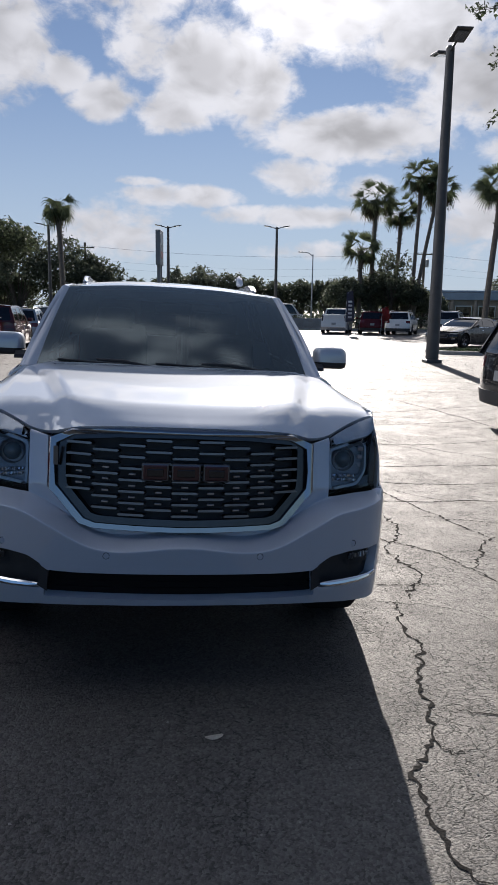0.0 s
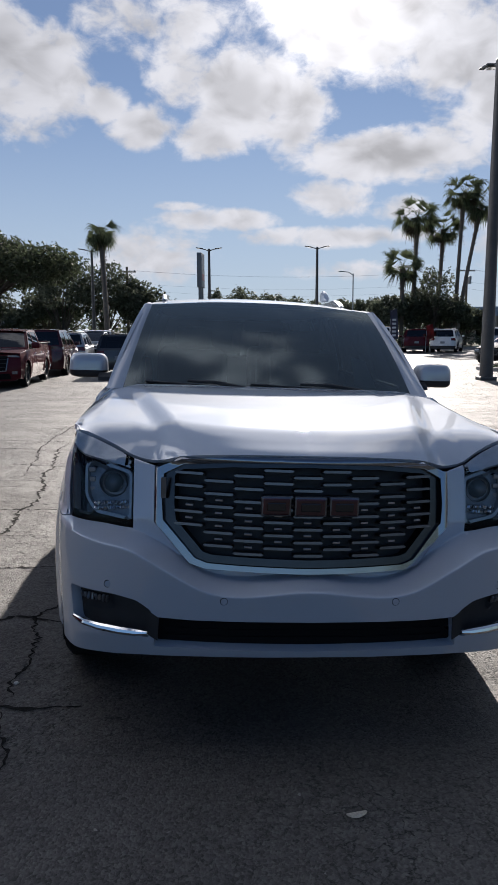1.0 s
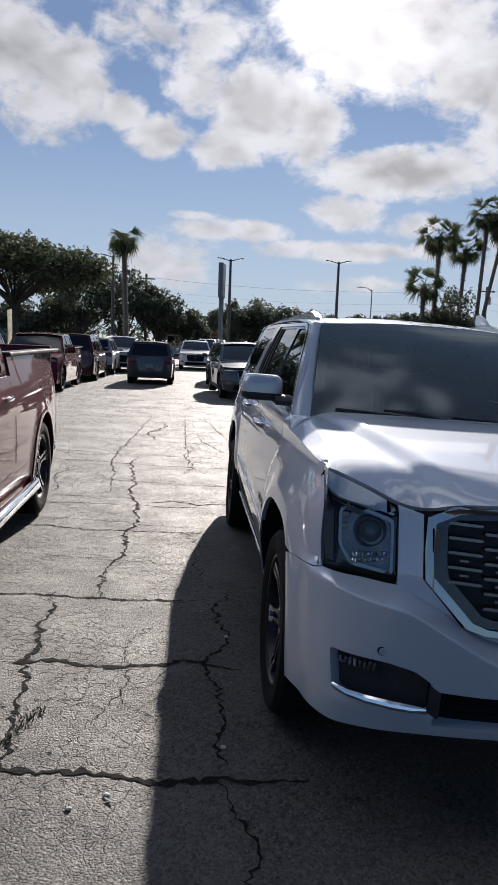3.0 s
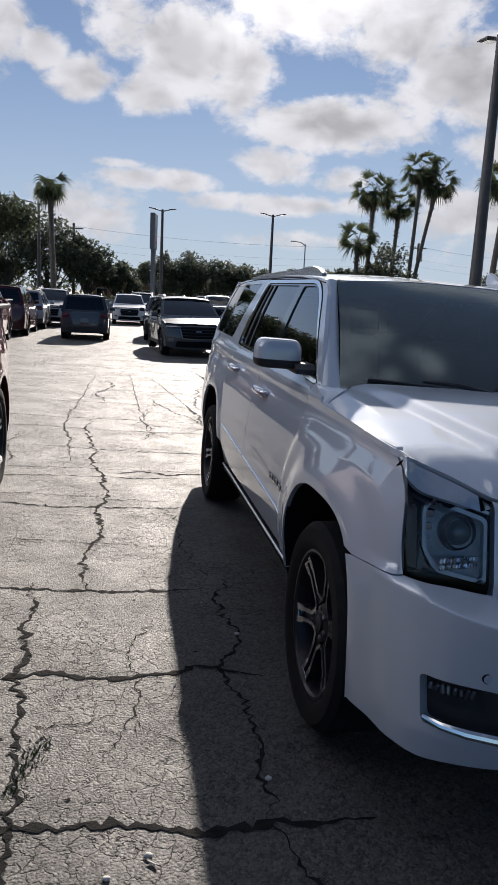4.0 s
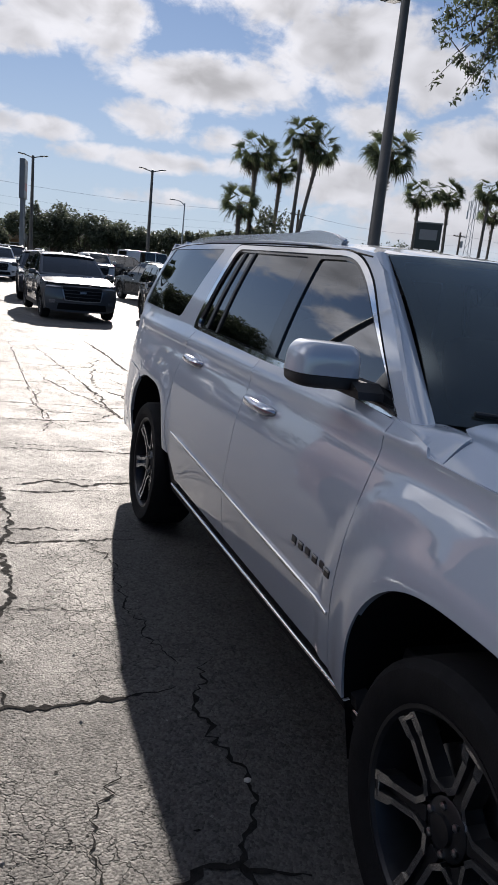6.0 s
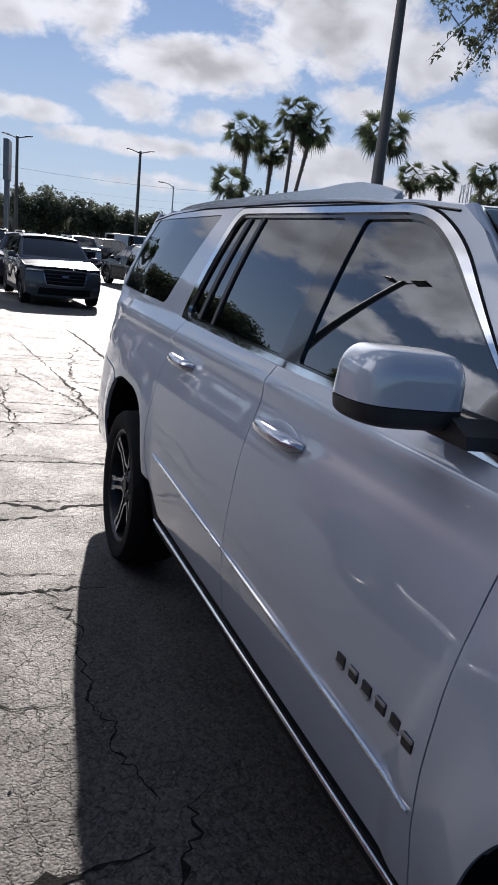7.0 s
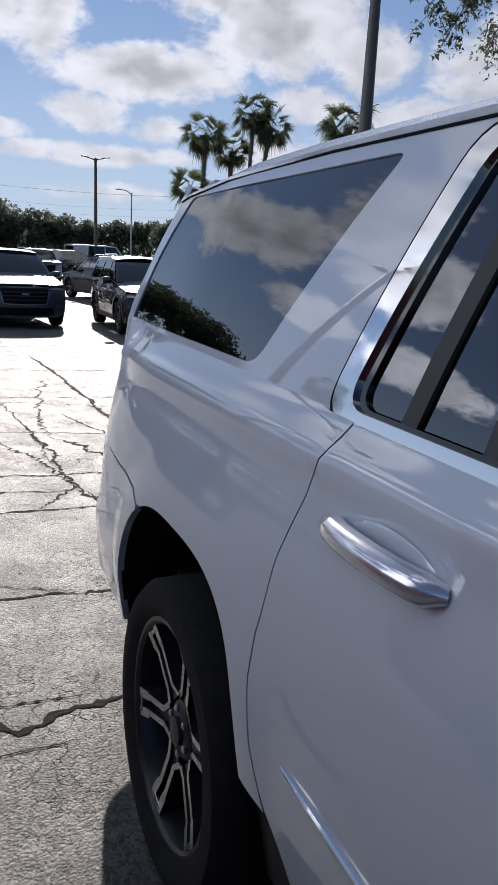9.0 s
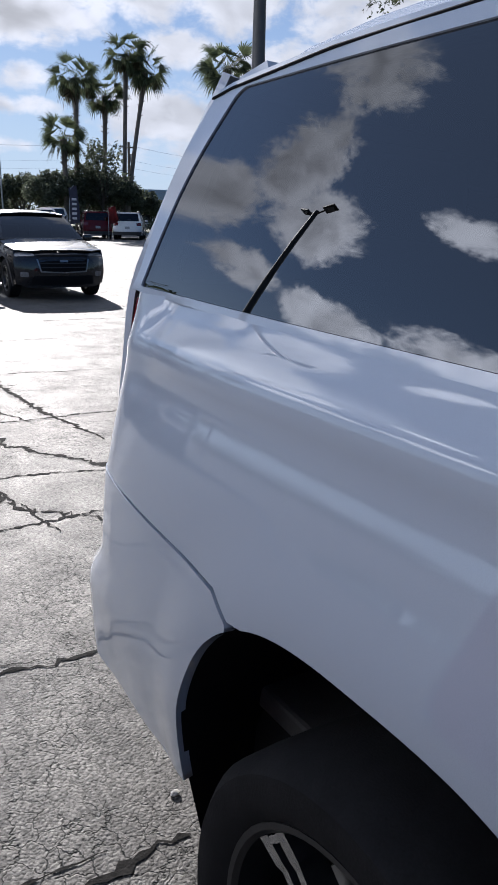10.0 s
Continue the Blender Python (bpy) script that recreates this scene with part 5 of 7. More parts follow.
rr = [(x, 2.135 + 0.09 * x * x) for x in np.linspace(0, 0.68, 8)] + [(0.735, 2.22), (0.742, 2.6), (0.738, 3.2), (0.738, 4.2), (0.73, 4.8), (0.70, 5.10), (0.60, 5.18), (0.3, 5.22), (0.0, 5.23)]
panel("roof", roof_face, rr + [(-x, y) for x, y in rr[::-1][1:-1]], WHITE_PAINT, suv, step=0.04, depth=0.03)


def screen_face(X, T):
    yb, yt = 1.405 + 0.185 * X * X, 2.128 + 0.09 * X * X
    zb, zt = 1.298 - 0.003 * X * X, 1.803 - 0.055 * X * X
    bulge = 0.045 * 4 * T * (1 - T) * (1 - 0.6 * X * X)
    return np.stack([X, yb + (yt - yb) * T - bulge * 0.57, zb + (zt - zb) * T + bulge * 0.82], -1)


sc = [(-0.826, -0.01), (0.826, -0.01), (0.696, 1.0), (-0.696, 1.0)]
panel("windscreen", screen_face, sc, GLASS_CLEAR, suv, step=0.05, depth=0.004)
panel("windscreen_border", lambda X, T: screen_face(X, T) - np.array([0, -0.004, 0.005]), sc, SEAM, suv, [rounded([(-0.765, 0.045), (0.765, 0.045), (0.655, 0.955), (-0.655, 0.955)], 0.04)], 0.05, 0)
panel("cowl", lambda X, Y: np.stack([X, Y, 1.278 - 0.02 * X * X + 0 * Y], -1), [(-0.86, 1.36), (0.86, 1.36), (0.84, 1.56), (-0.84, 1.56)], BLACK_PLASTIC, suv, step=0.1, depth=0.02)
for x0, x1 in ((0.52, -0.12), (-0.16, -0.70)):
    p = screen_face(np.linspace(x0, x1, 8), np.linspace(0.0, 0.035, 8) + 0.012)
    wiper = part("wiper", bm_tube([tuple(v + np.array([0, -0.010, 0.006])) for v in p], 0.007, 8), BLACK_PLASTIC, suv)
    part("wiper_arm", bm_tube([tuple(p[0] + np.array([0.05, -0.05, 0.0])), tuple(p[2] + np.array([0, -0.03, 0.03])), tuple(p[4] + np.array([0, -0.02, 0.026]))], [0.014, 0.011, 0.007], 8), BLACK_PLASTIC, wiper)
fin = bmesh.new()
bm_prism([(2.70, 1.862), (2.74, 1.885), (2.80, 1.915), (2.86, 1.945), (2.90, 1.945), (2.905, 1.90), (2.91, 1.862)], 0.522, 0.558, "x", fin)
bmesh.ops.bevel(fin, geom=list(fin.edges), offset=0.010, segments=2, affect="EDGES")
part("roof_antenna", fin, WHITE_PAINT, suv, "white shark-fin aerial", smooth=60)
TAIL_Y = Spline((0.5, 0.95, 1.2, 1.348, 1.55, 1.762, 1.80), (5.40, 5.36, 5.315, 5.283, 5.245, 5.188, 5.175))
TAIL_W = Spline((0.5, 0.95, 1.2, 1.348, 1.55, 1.762, 1.80), (0.88, 0.885, 0.885, 0.885, 0.82, 0.742, 0.73))


def tail_face(A, Z):
    return np.stack([A * TAIL_W(Z), TAIL_Y(Z) + 0.13 * (1 - np.abs(A) ** 2.6), Z], -1)


rear_glass = rounded([(-0.86, 1.36), (0.86, 1.36), (0.86, 1.74), (-0.86, 1.74)], 0.05)
panel("tailgate", tail_face, [(-1, 0.6), (1, 0.6), (1, 1.80), (-1, 1.80)], WHITE_PAINT, suv, [rear_glass], 0.06, 0.02, -1)
panel("rear_screen", tail_face, rear_glass, GLASS_DARK, suv, step=0.1, depth=0, out=-1)
bm = bm_prism([(5.10, 1.79), (5.30, 1.775), (5.34, 1.785), (5.12, 1.825)], -0.66, 0.66, "x")
part("tailgate_spoiler", bm, WHITE_PAINT, suv)
part("underbody", bm_box((1.66, 4.9, 0.28), (0, 2.75, 0.44), 0.05), SEAM, suv)
part("front_underside", bm_box((1.5, 0.5, 0.06), (0, 0.62, 0.33), 0.02), SEAM, suv)
# cabin
part("dashboard", bm_box((1.60, 0.55, 0.30), (0, 1.80, 1.10), 0.10), INTERIOR, suv, smooth=50)
part("cabin_floor", bm_box((1.66, 3.9, 0.05), (0, 3.2, 0.60), 0.01), INTERIOR, suv)
part("headliner", bm_box((1.34, 2.9, 0.02), (0, 3.7, 1.775), 0.008), CREAM, suv)
for x in (-0.42, 0.42):
    for y in (2.55, 3.55, 4.5):
        seat = part("seat", bm_box((0.54, 0.55, 0.20), (x, y, 0.82), 0.07), INTERIOR, suv, smooth=50)
        part("seat_back", bm_box((0.52, 0.16, 0.64), (x, y + 0.30, 1.17), 0.06, turn=pose(0, 0, 0, -14)), INTERIOR, seat, smooth=50)
        part("headrest", bm_box((0.27, 0.10, 0.18), (x, y + 0.40, 1.56), 0.045), INTERIOR, seat, smooth=50)
wheel_pose = pose(0.40, 2.08, 1.18, -62)
ringp = [wheel_pose @ Vector((0.185 * math.cos(a), 0.185 * math.sin(a), 0)) for a in np.linspace(0, 2 * math.pi, 29)]
steer = part("steering_wheel", bm_tube(ringp, 0.016, 8, caps=False), INTERIOR, suv, smooth=True)
part("steering_hub", bm_box((0.30, 0.10, 0.04), (0, 0, 0), 0.02, turn=wheel_pose), INTERIOR, steer)
part("rear_view_mirror", bm_box((0.25, 0.03, 0.07), (0.0, 1.98, 1.66), 0.02), INTERIOR, suv, smooth=50)
panel("windscreen_sticker", lambda X, T: screen_face(X, T) + np.array([0, 0.012, -0.012]), [(0.49, 0.09), (0.62, 0.07), (0.585, 0.34), (0.50, 0.37)], mat("paper", (0.86, 0.86, 0.84), 0.8, vary=0.1, scale=12), suv, step=0.1, depth=0.001)


# wheels
def wheel(parent, x, y, z, s, r=0.405, rim=0.287, width=0.285, spokes=6, name="wheel", face=None, dark=None):
    """A road wheel that faces along s x."""
    face, dark = face or MACHINED, dark or DARK_ALLOY
    w = empty(name)
    w.parent = parent
    w.matrix_basis = pose(x, y, z, 0, 0, 0 if s > 0 else 180)
    h = width / 2
    k = (r - rim)
    prof = [(-h * 0.82, rim), (-h, rim + k * 0.3), (-h * 0.98, r - k * 0.25), (-h * 0.8, r - 0.004), (-h * 0.3, r), (h * 0.3, r), (h * 0.8, r - 0.004), (h * 0.98, r - k * 0.25), (h, rim + k * 0.3), (h * 0.84, rim)]
    part("tyre", bm_lathe(prof, 48, "x", closed=True), RUBBER, w, smooth=40)
    part("rim", bm_lathe([(-h * 0.8, rim + 0.002), (-h * 0.75, rim - 0.03), (h * 0.5, rim - 0.028), (h * 0.80, rim - 0.014), (h * 0.86, rim + 0.004), (h * 0.80, rim + 0.006)], 48, "x", closed=True), dark, w, smooth=40)
    part("rim_edge", bm_lathe([(h * 0.80, rim - 0.016), (h * 0.865, rim - 0.008), (h * 0.87, rim + 0.003), (h * 0.80, rim + 0.002)], 48, "x", closed=True), dark, w, smooth=40)
    part("brake_disc", bm_lathe([(0.0, 0.19), (0.02, 0.19), (0.02, 0.08), (0.0, 0.08)], 32, "x", closed=True), SATIN, w)
    part("inner_drum", bm_lathe([(-h * 0.6, rim - 0.03), (-h * 0.6, 0.05)], 32, "x"), SEAM, w)
    part("hub", bm_lathe([(0.02, 0.085), (h * 0.55, 0.075), (h * 0.62, 0.062), (h * 0.62, 0.0)], 24, "x"), dark, w, smooth=40)
    part("hub_cap", bm_lathe([(h * 0.60, 0.038), (h * 0.70, 0.036), (h * 0.72, 0.02), (h * 0.72, 0.0)], 24, "x"), dark, w, smooth=40)
    for n in range(spokes):
        a = 2 * math.pi * n / spokes + 0.26
        for e in (-1, 1):
            bm = bmesh.new()
            rows = []
            reach = rim - 0.018
            for rad, off_, wid, xf in ((0.078, 0.24 / spokes + 0.004, 0.010, 0.60), (0.112, 0.021, 0.0085, 0.64), (0.112 + (reach - 0.112) * 0.62, 0.0215, 0.0085, 0.70), (0.112 + (reach - 0.112) * 0.70, 0.025, 0.0125, 0.73), (reach, 0.027, 0.0135, 0.80)):
                off_, xf = e * off_, h * xf
                rows.append([bm.verts.new((xx, rad * math.cos(a) - o * math.sin(a), rad * math.sin(a) + o * math.cos(a))) for xx, o in ((xf - 0.05, off_ - wid * 1.15), (xf, off_ - wid), (xf, off_ + wid), (xf - 0.05, off_ + wid * 1.15))])
            for p, q in zip(rows, rows[1:]):
                for j in range(4):
                    bm.faces.new((p[j], p[(j + 1) % 4], q[(j + 1) % 4], q[j]))
            bm.faces.new(rows[0]), bm.faces.new(rows[-1])
            ob = part("spoke", bm, dark, w)
            ob.data.materials.append(face)
            for poly in ob.data.polygons:
                if poly.normal.x > 0.85:
                    poly.material_index = 1
        tip = Matrix.Rotation(a, 4, "X") @ Matrix.Translation((h * 0.72, rim - 0.026, 0))
        part("spoke_tip", bm_box((h * 0.14, 0.014, 0.060), (0, 0, 0), 0.002, turn=tip), face, w)
        groove = Matrix.Rotation(a, 4, "X") @ Matrix.Translation((h * 0.50, (rim + 0.07) / 2, 0))
        part("spoke_web", bm_box((0.02, rim - 0.09, 0.040), (0, 0, 0), 0.002, turn=groove), dark, w)
        part("wheel_nut", bm_lathe([(h * 0.50, 0.011), (h * 0.66, 0.010), (h * 0.68, 0.004)], 6, "x", (0, 0.058 * math.cos(a + 0.5), 0.058 * math.sin(a + 0.5))), SATIN, w)
    return w


for s in (-1, 1):
    for a in AXLES:
        wheel(suv, s * (0.880 if a < 2 else 0.878), a, 0.404 if a < 2 else 0.385, s, 0.405 if a < 2 else 0.392)

# ---- other parked vehicles ----
TAIL_RED = mat("lamp_red", (0.11, 0.008, 0.010), 0.15, coat=0.6)
LAMP_CLEAR = mat("lamp_silver", (0.24, 0.25, 0.27), 0.15, 0.5, coat=0.6, vary=0.5, scale=40)
PLATE = mat("plate_grey", (0.28, 0.28, 0.29), 0.5, vary=0.15, scale=20)
CAR_GLASS = tinted_glass("car_glass", (0.07, 0.075, 0.08), 0.0, 1.65)
first_wheel = []


def car_wheel(parent, x, y, r, s, width=0.24):
    if not first_wheel:
        w = wheel(parent, x, y, r, s, 0.36, 0.245, 0.235, 5)
        first_wheel.append(w)
        base = w
    else:
        base = copy_thing(first_wheel[0], pose(0, 0, 0))
        base.parent = parent
    k = r / 0.36
    base.matrix_basis = pose(x, y, r, 0, 0, 0 if s > 0 else 180) @ Matrix.Diagonal((width / 0.235, k, k, 1))
    return base


def vehicle(name, at, paintwork, kind="suv", L=4.65, W=1.86, H=1.68, r=0.36, label="", category="car", rails=True, chrome=True, cladding=True, lights="slim", rear_tint=True, step_bar=False, axles=None, hood=None, detail=0.10):
    """A parked vehicle; its front looks along -y of its own frame."""
    car = empty(name, at, label=label, category=category)
    suvish = kind in ("suv", "pickup", "van")
    ax = axles or (0.93 if suvish else 0.90, L - (1.0 if kind != "pickup" else 1.22))
    belt = {"suv": 0.62, "sedan": 0.655, "pickup": 0.64, "van": 0.56}[kind] * H
    hf, hc = hood or {"suv": (0.535 * H, 0.645 * H), "sedan": (0.50 * H, 0.655 * H), "pickup": (0.575 * H, 0.645 * H), "van": (0.5 * H, 0.58 * H)}[kind]
    yc = {"suv": 0.30, "sedan": 0.31, "pickup": 0.25, "van": 0.17}[kind] * L
    yw = yc + {"suv": 0.84, "sedan": 0.92, "pickup": 0.62, "van": 0.7}[kind]
    cab_end = {"suv": L - 0.10, "sedan": L - 0.55, "pickup": 0.645 * L, "van": L - 0.08}[kind]
    roof_end = {"suv": L - 0.42, "sedan": L - 1.35, "pickup": cab_end - 0.10, "van": L - 0.20}[kind]
    bed = 0.725 * H
    h0 = 0.20 if not suvish else 0.24
    deck = belt + 0.03
    tops = {"suv": [(0, hf - 0.02), (0.18, hf + 0.005), (0.40, hf + 0.05), (0.75, hf + 0.095), (yc, hc), (L - 0.2, deck), (L, deck - 0.02)], "van": [(0, hf), (0.2, hf + 0.02), (yc, hc), (L - 0.2, deck), (L, deck - 0.02)],
            "sedan": [(0, hf), (0.2, hf + 0.03), (yc, hc), (L - 0.6, deck + 0.02), (L - 0.1, deck - 0.01), (L, deck - 0.06)],
            "pickup": [(0, hf), (0.2, hf + 0.02), (yc, hc), (cab_end, belt + 0.02), (cab_end + 0.012, bed), (L, bed)]}[kind]
    ty, tz = zip(*tops)
    wide = Spline((0, 0.3, 0.9, L * 0.5, L - 0.9, L - 0.3, L), (0.90 * W / 2, 0.95 * W / 2, 0.995 * W / 2, W / 2, 0.995 * W / 2, 0.96 * W / 2, 0.91 * W / 2))
    prof = Spline((0.15, 0.35, 0.52, 0.70, belt - 0.12, belt + 0.05), (0.93, 0.975, 0.995, 1.0, 0.985, 0.945))
    NOSE, TAIL = (0.26 if kind == "pickup" else 0.36), (0.07 if kind == "pickup" else 0.20)

    def side(Y, Z, s):
        x = wide(Y) * prof(Z)
        q = np.full(np.shape(Y), 9.0)
        for a in ax:
            q = np.minimum(q, np.hypot(Y - a, Z - r) / (r * 1.17))
        return np.stack([s * (x + 0.018 * smooth_step(q, 1.3, 1.02)), Y, Z], -1)

    def face(A, Z, y0, sign, depth):
        hw = wide(y0 + 0 * A) * prof(Z)
        tuck = 0.10 * np.clip((Z - hf + 0.11) / 0.11, 0, 1.2) ** 2.2
        lean = 0.10 * np.clip((Z - 0.55) / 0.5, 0, 1) ** 1.5 - 0.05 * np.clip((0.45 - Z) / 0.2, 0, 1) * -1
        return np.stack([A * hw, (depth * np.abs(A) ** 2.7 + lean * 0.9 + tuck) if sign > 0 else (L - depth * np.abs(A) ** 3.2 - lean * 0.45), Z], -1)

    nose = lambda A, Z: face(A, Z, NOSE, 1, NOSE - 0.08)  # noqa: E731
    tail = lambda A, Z: face(A, Z, L - TAIL, -1, TAIL - 0.04)  # noqa: E731
    low = mat("grey_cladding", (0.03, 0.03, 0.032), 0.6, vary=0.2, scale=10) if cladding else paintwork
    for s in (-1, 1):
        line = [(NOSE - 0.02, h0 + 0.06)]
        for a in ax:
            R = r * 1.17
            z0 = h0 + 0.02
            t0 = math.asin((z0 - r) / R)
            line += [(a - R * math.cos(t), r + R * math.sin(t)) for t in np.linspace(t0, math.pi - t0, 18)]
        line += [(L - TAIL + 0.02, h0 + 0.10)]
        ys = np.linspace(L - TAIL + 0.02, NOSE - 0.02, 26)
        if kind == "pickup":
            ys = np.unique(np.r_[ys, cab_end, cab_end + 0.012])[::-1]
        line += [(y, float(np.interp(y, ty, tz))) for y in ys]
        panel("body_side", lambda Y, Z, s=s: side(Y, Z, s), line, paintwork, car, step=detail, depth=0.03, out=s)
        for a in ax:
            R = r * 1.17
            ring = [(a + (R + 0.05) * math.cos(t), r + (R + 0.05) * math.sin(t)) for t in np.linspace(-0.25, math.pi + 0.25, 22)] + [(a + R * math.cos(t), r + R * math.sin(t)) for t in np.linspace(math.pi + 0.25, -0.25, 22)]
            panel("wheel_arch", lambda Y, Z, s=s: side(Y, Z, s) + np.array([s * 0.006, 0, 0]), ring, low, car, step=0.12, depth=0.02, out=s)
            bm = bmesh.new()
            pts = [(a + R * math.cos(t), r + R * math.sin(t)) for t in np.linspace(-0.3, math.pi + 0.3, 20)]
            lo, hi = [bm.verts.new((s * (W / 2 - 0.03), y, z)) for y, z in pts], [bm.verts.new((s * W * 0.30, y, z)) for y, z in pts]
            for k in range(len(pts) - 1):
                bm.faces.new((lo[k], lo[k + 1], hi[k + 1], hi[k]))
            bm.faces.new(hi)
            part("wheel_well", bm, SEAM, car)
            car_wheel(car, s * (W / 2 - 0.125), a, r, s)
        sill = [(ax[0] + r * 1.12, h0 + 0.01), (ax[1] - r * 1.12, h0 + 0.01), (ax[1] - r * 1.16, h0 + 0.13), (ax[0] + r * 1.16, h0 + 0.13)]
        panel("sill", lambda Y, Z, s=s: side(Y, Z, s) + np.array([s * 0.008, 0, 0]), sill, low, car, step=0.3, depth=0.02, out=s)
        # door seams and handles
        d0, d2 = yc + 0.02, min(ax[1] - r * 0.9, cab_end - 0.06)
        d1 = d0 + (d2 - d0) * 0.53
        for y in (d0, d1, d2):
            panel("door_seam", lambda Y, Z, s=s: side(Y, Z, s) + np.array([s * 0.003, 0, 0]), [(y, h0 + 0.16), (y + 0.012, h0 + 0.16), (y + 0.012, belt - 0.02), (y, belt - 0.02)], SEAM, car, step=0.3, depth=0, out=s)
        for y in (d1 - 0.20, d2 - 0.16):
            c = side(np.array([y]), np.array([belt - 0.13]), s)[0]
            part("door_handle", bm_box((0.03, 0.17, 0.028), (c[0] + s * 0.018, c[1], c[2]), 0.010), CHROME if chrome else paintwork, car, smooth=40)
        # mirror
        c = side(np.array([yc + 0.22]), np.array([belt]), s)[0]
        mk = 1.35 if kind == "pickup" else 1.0
        part("door_mirror", bm_box((0.19 * mk, 0.10, 0.14 * mk), (c[0] + s * 0.13 * mk, c[1] + 0.02, belt + 0.09 * mk), 0.035), paintwork, car, smooth=50)
        part("mirror_arm", bm_box((0.12, 0.05, 0.04), (c[0] + s * 0.03, c[1] + 0.02, belt + 0.03), 0.01), BLACK_PLASTIC, car)
        # greenhouse side
        wb, wt = W / 2 * 0.945, W / 2 * 0.945 - (0.20 if kind != "van" else 0.10)

        def glass_side(Y, Z, s=s):
            t = np.clip((Z - belt) / (H - belt), 0, 1)
            return np.stack([s * (wb + (wt - wb) * t ** 1.25), Y, Z], -1)
        shell = [(yc + 0.02, hc - 0.01), (cab_end, belt), (roof_end + (0.10 if kind != "pickup" else 0.03), H - 0.13), (roof_end, H - 0.055), (yw + 0.65, H - 0.035), (yw + 0.05, H - 0.09)]
        front_in = [(yc + 0.22, belt + 0.035), (d1 - 0.03, belt + 0.04), (d1 - 0.01, H - 0.11), (yw + 0.08, H - 0.13)]
        wins = [front_in]
        if kind == "sedan":
            wins.append([(d1 + 0.05, belt + 0.04), (cab_end - 0.62, belt + 0.06), (roof_end + 0.0, H - 0.16), (d1 + 0.06, H - 0.11)])
        else:
            wins.append([(d1 + 0.05, belt + 0.04), (d2 + 0.02 if kind != "pickup" else cab_end - 0.14, belt + 0.05), (d2 - 0.06 if kind != "pickup" else cab_end - 0.18, H - 0.12), (d1 + 0.06, H - 0.11)])
        if kind == "suv":
            wins.append([(d2 + 0.14, belt + 0.06), (cab_end - 0.20, belt + 0.10), (roof_end + 0.02, H - 0.16), (d2 + 0.06, H - 0.13)])
        wins = [rounded(w, 0.05, 3) for w in wins]
        panel("cab_side", glass_side, shell, paintwork, car, wins, detail * 1.2, 0.03, s)
        for w in wins:
            panel("window", lambda Y, Z, f=glass_side, s=s: f(Y, Z) - np.array([s * 0.01, 0, 0]), w, CAR_GLASS, car, step=0.3, depth=0, out=s)
        strip = [(yc + 0.20, belt + 0.012), (d2, belt + 0.018), (d2, belt + 0.036), (yc + 0.20, belt + 0.030)]
        if chrome:
            panel("window_trim", lambda Y, Z, f=glass_side, s=s: f(Y, Z) + np.array([s * 0.006, 0, 0]), strip, CHROME, car, step=0.3, depth=0.01, out=s)
        if rails and kind == "suv":
            part("roof_rail", bm_tube([(s * (wt - 0.07), yw + 0.25, H - 0.02), (s * (wt - 0.07), yw + 0.40, H + 0.03), (s * (wt - 0.07), roof_end - 0.3, H + 0.03), (s * (wt - 0.07), roof_end - 0.1, H - 0.02)], 0.016, 6), SATIN, car)
        if step_bar:
            part("step_bar", bm_tube([(s * (W / 2 - 0.02), ax[0] + r * 1.3, 0.40), (s * (W / 2 + 0.06), ax[0] + r * 1.6, 0.38), (s * (W / 2 + 0.06), ax[1] - r * 1.6, 0.38), (s * (W / 2 - 0.0), ax[1] - r * 1.25, 0.40)], 0.045, 12), CHROME, car, "chrome step bar", smooth=50)
    part("underbody", bm_box((W - 0.5, L - 0.7, 0.25), (0, L / 2, h0 + 0.16), 0.05), SEAM, car)
    zt = float(np.interp(NOSE, ty, tz))
    panel("nose", nose, [(-1, h0 + 0.06), (-0.8, h0), (0.8, h0), (1, h0 + 0.06), (1, zt), (0.5, hf), (-0.5, hf), (-1, zt)], paintwork, car, step=detail, depth=0.04)
    zr = bed if kind == "pickup" else float(np.interp(L - TAIL, ty, tz))
    panel("tail", tail, [(-1, h0 + 0.10), (1, h0 + 0.10), (1, zr), (-1, zr)], paintwork, car, step=detail, depth=0.04, out=-1)
    put = lambda f, d: sunk(-d, f)  # noqa: E731
    g0, g1 = hf - 0.04, h0 + 0.30
    gw = 0.56 if kind != "pickup" else 0.62
    gl = rounded([(-gw, g0), (gw, g0), (gw * 0.86, g1), (-gw * 0.86, g1)], 0.04)
    gr = panel("grille", put(nose, 0.004), gl, SEAM, car, step=0.12, depth=0.02)
    if chrome:
        for sg in (-1, 1):
            panel("grille_trim", put(nose, 0.016), [(sg * gw * 1.02, g0 - 0.08), (sg * gw * 0.90, g1 - 0.012), (0, g1 - 0.030), (0, g1 - 0.008), (sg * gw * 0.86, g1 + 0.012), (sg * gw * 0.96, g0 - 0.08)], BLADE, gr, step=0.1, depth=0.02)
        panel("badge", put(nose, 0.02), [(-0.085, (g0 + g1) / 2 + 0.02), (0.085, (g0 + g1) / 2 + 0.02), (0.085, (g0 + g1) / 2 + 0.06), (-0.085, (g0 + g1) / 2 + 0.06)], BLADE, gr, step=0.1, depth=0.02)
    for k in range(1, 4):
        z = g1 + (g0 - g1) * k / 4
        w_ = gw * (0.86 + 0.14 * k / 4) * 0.97
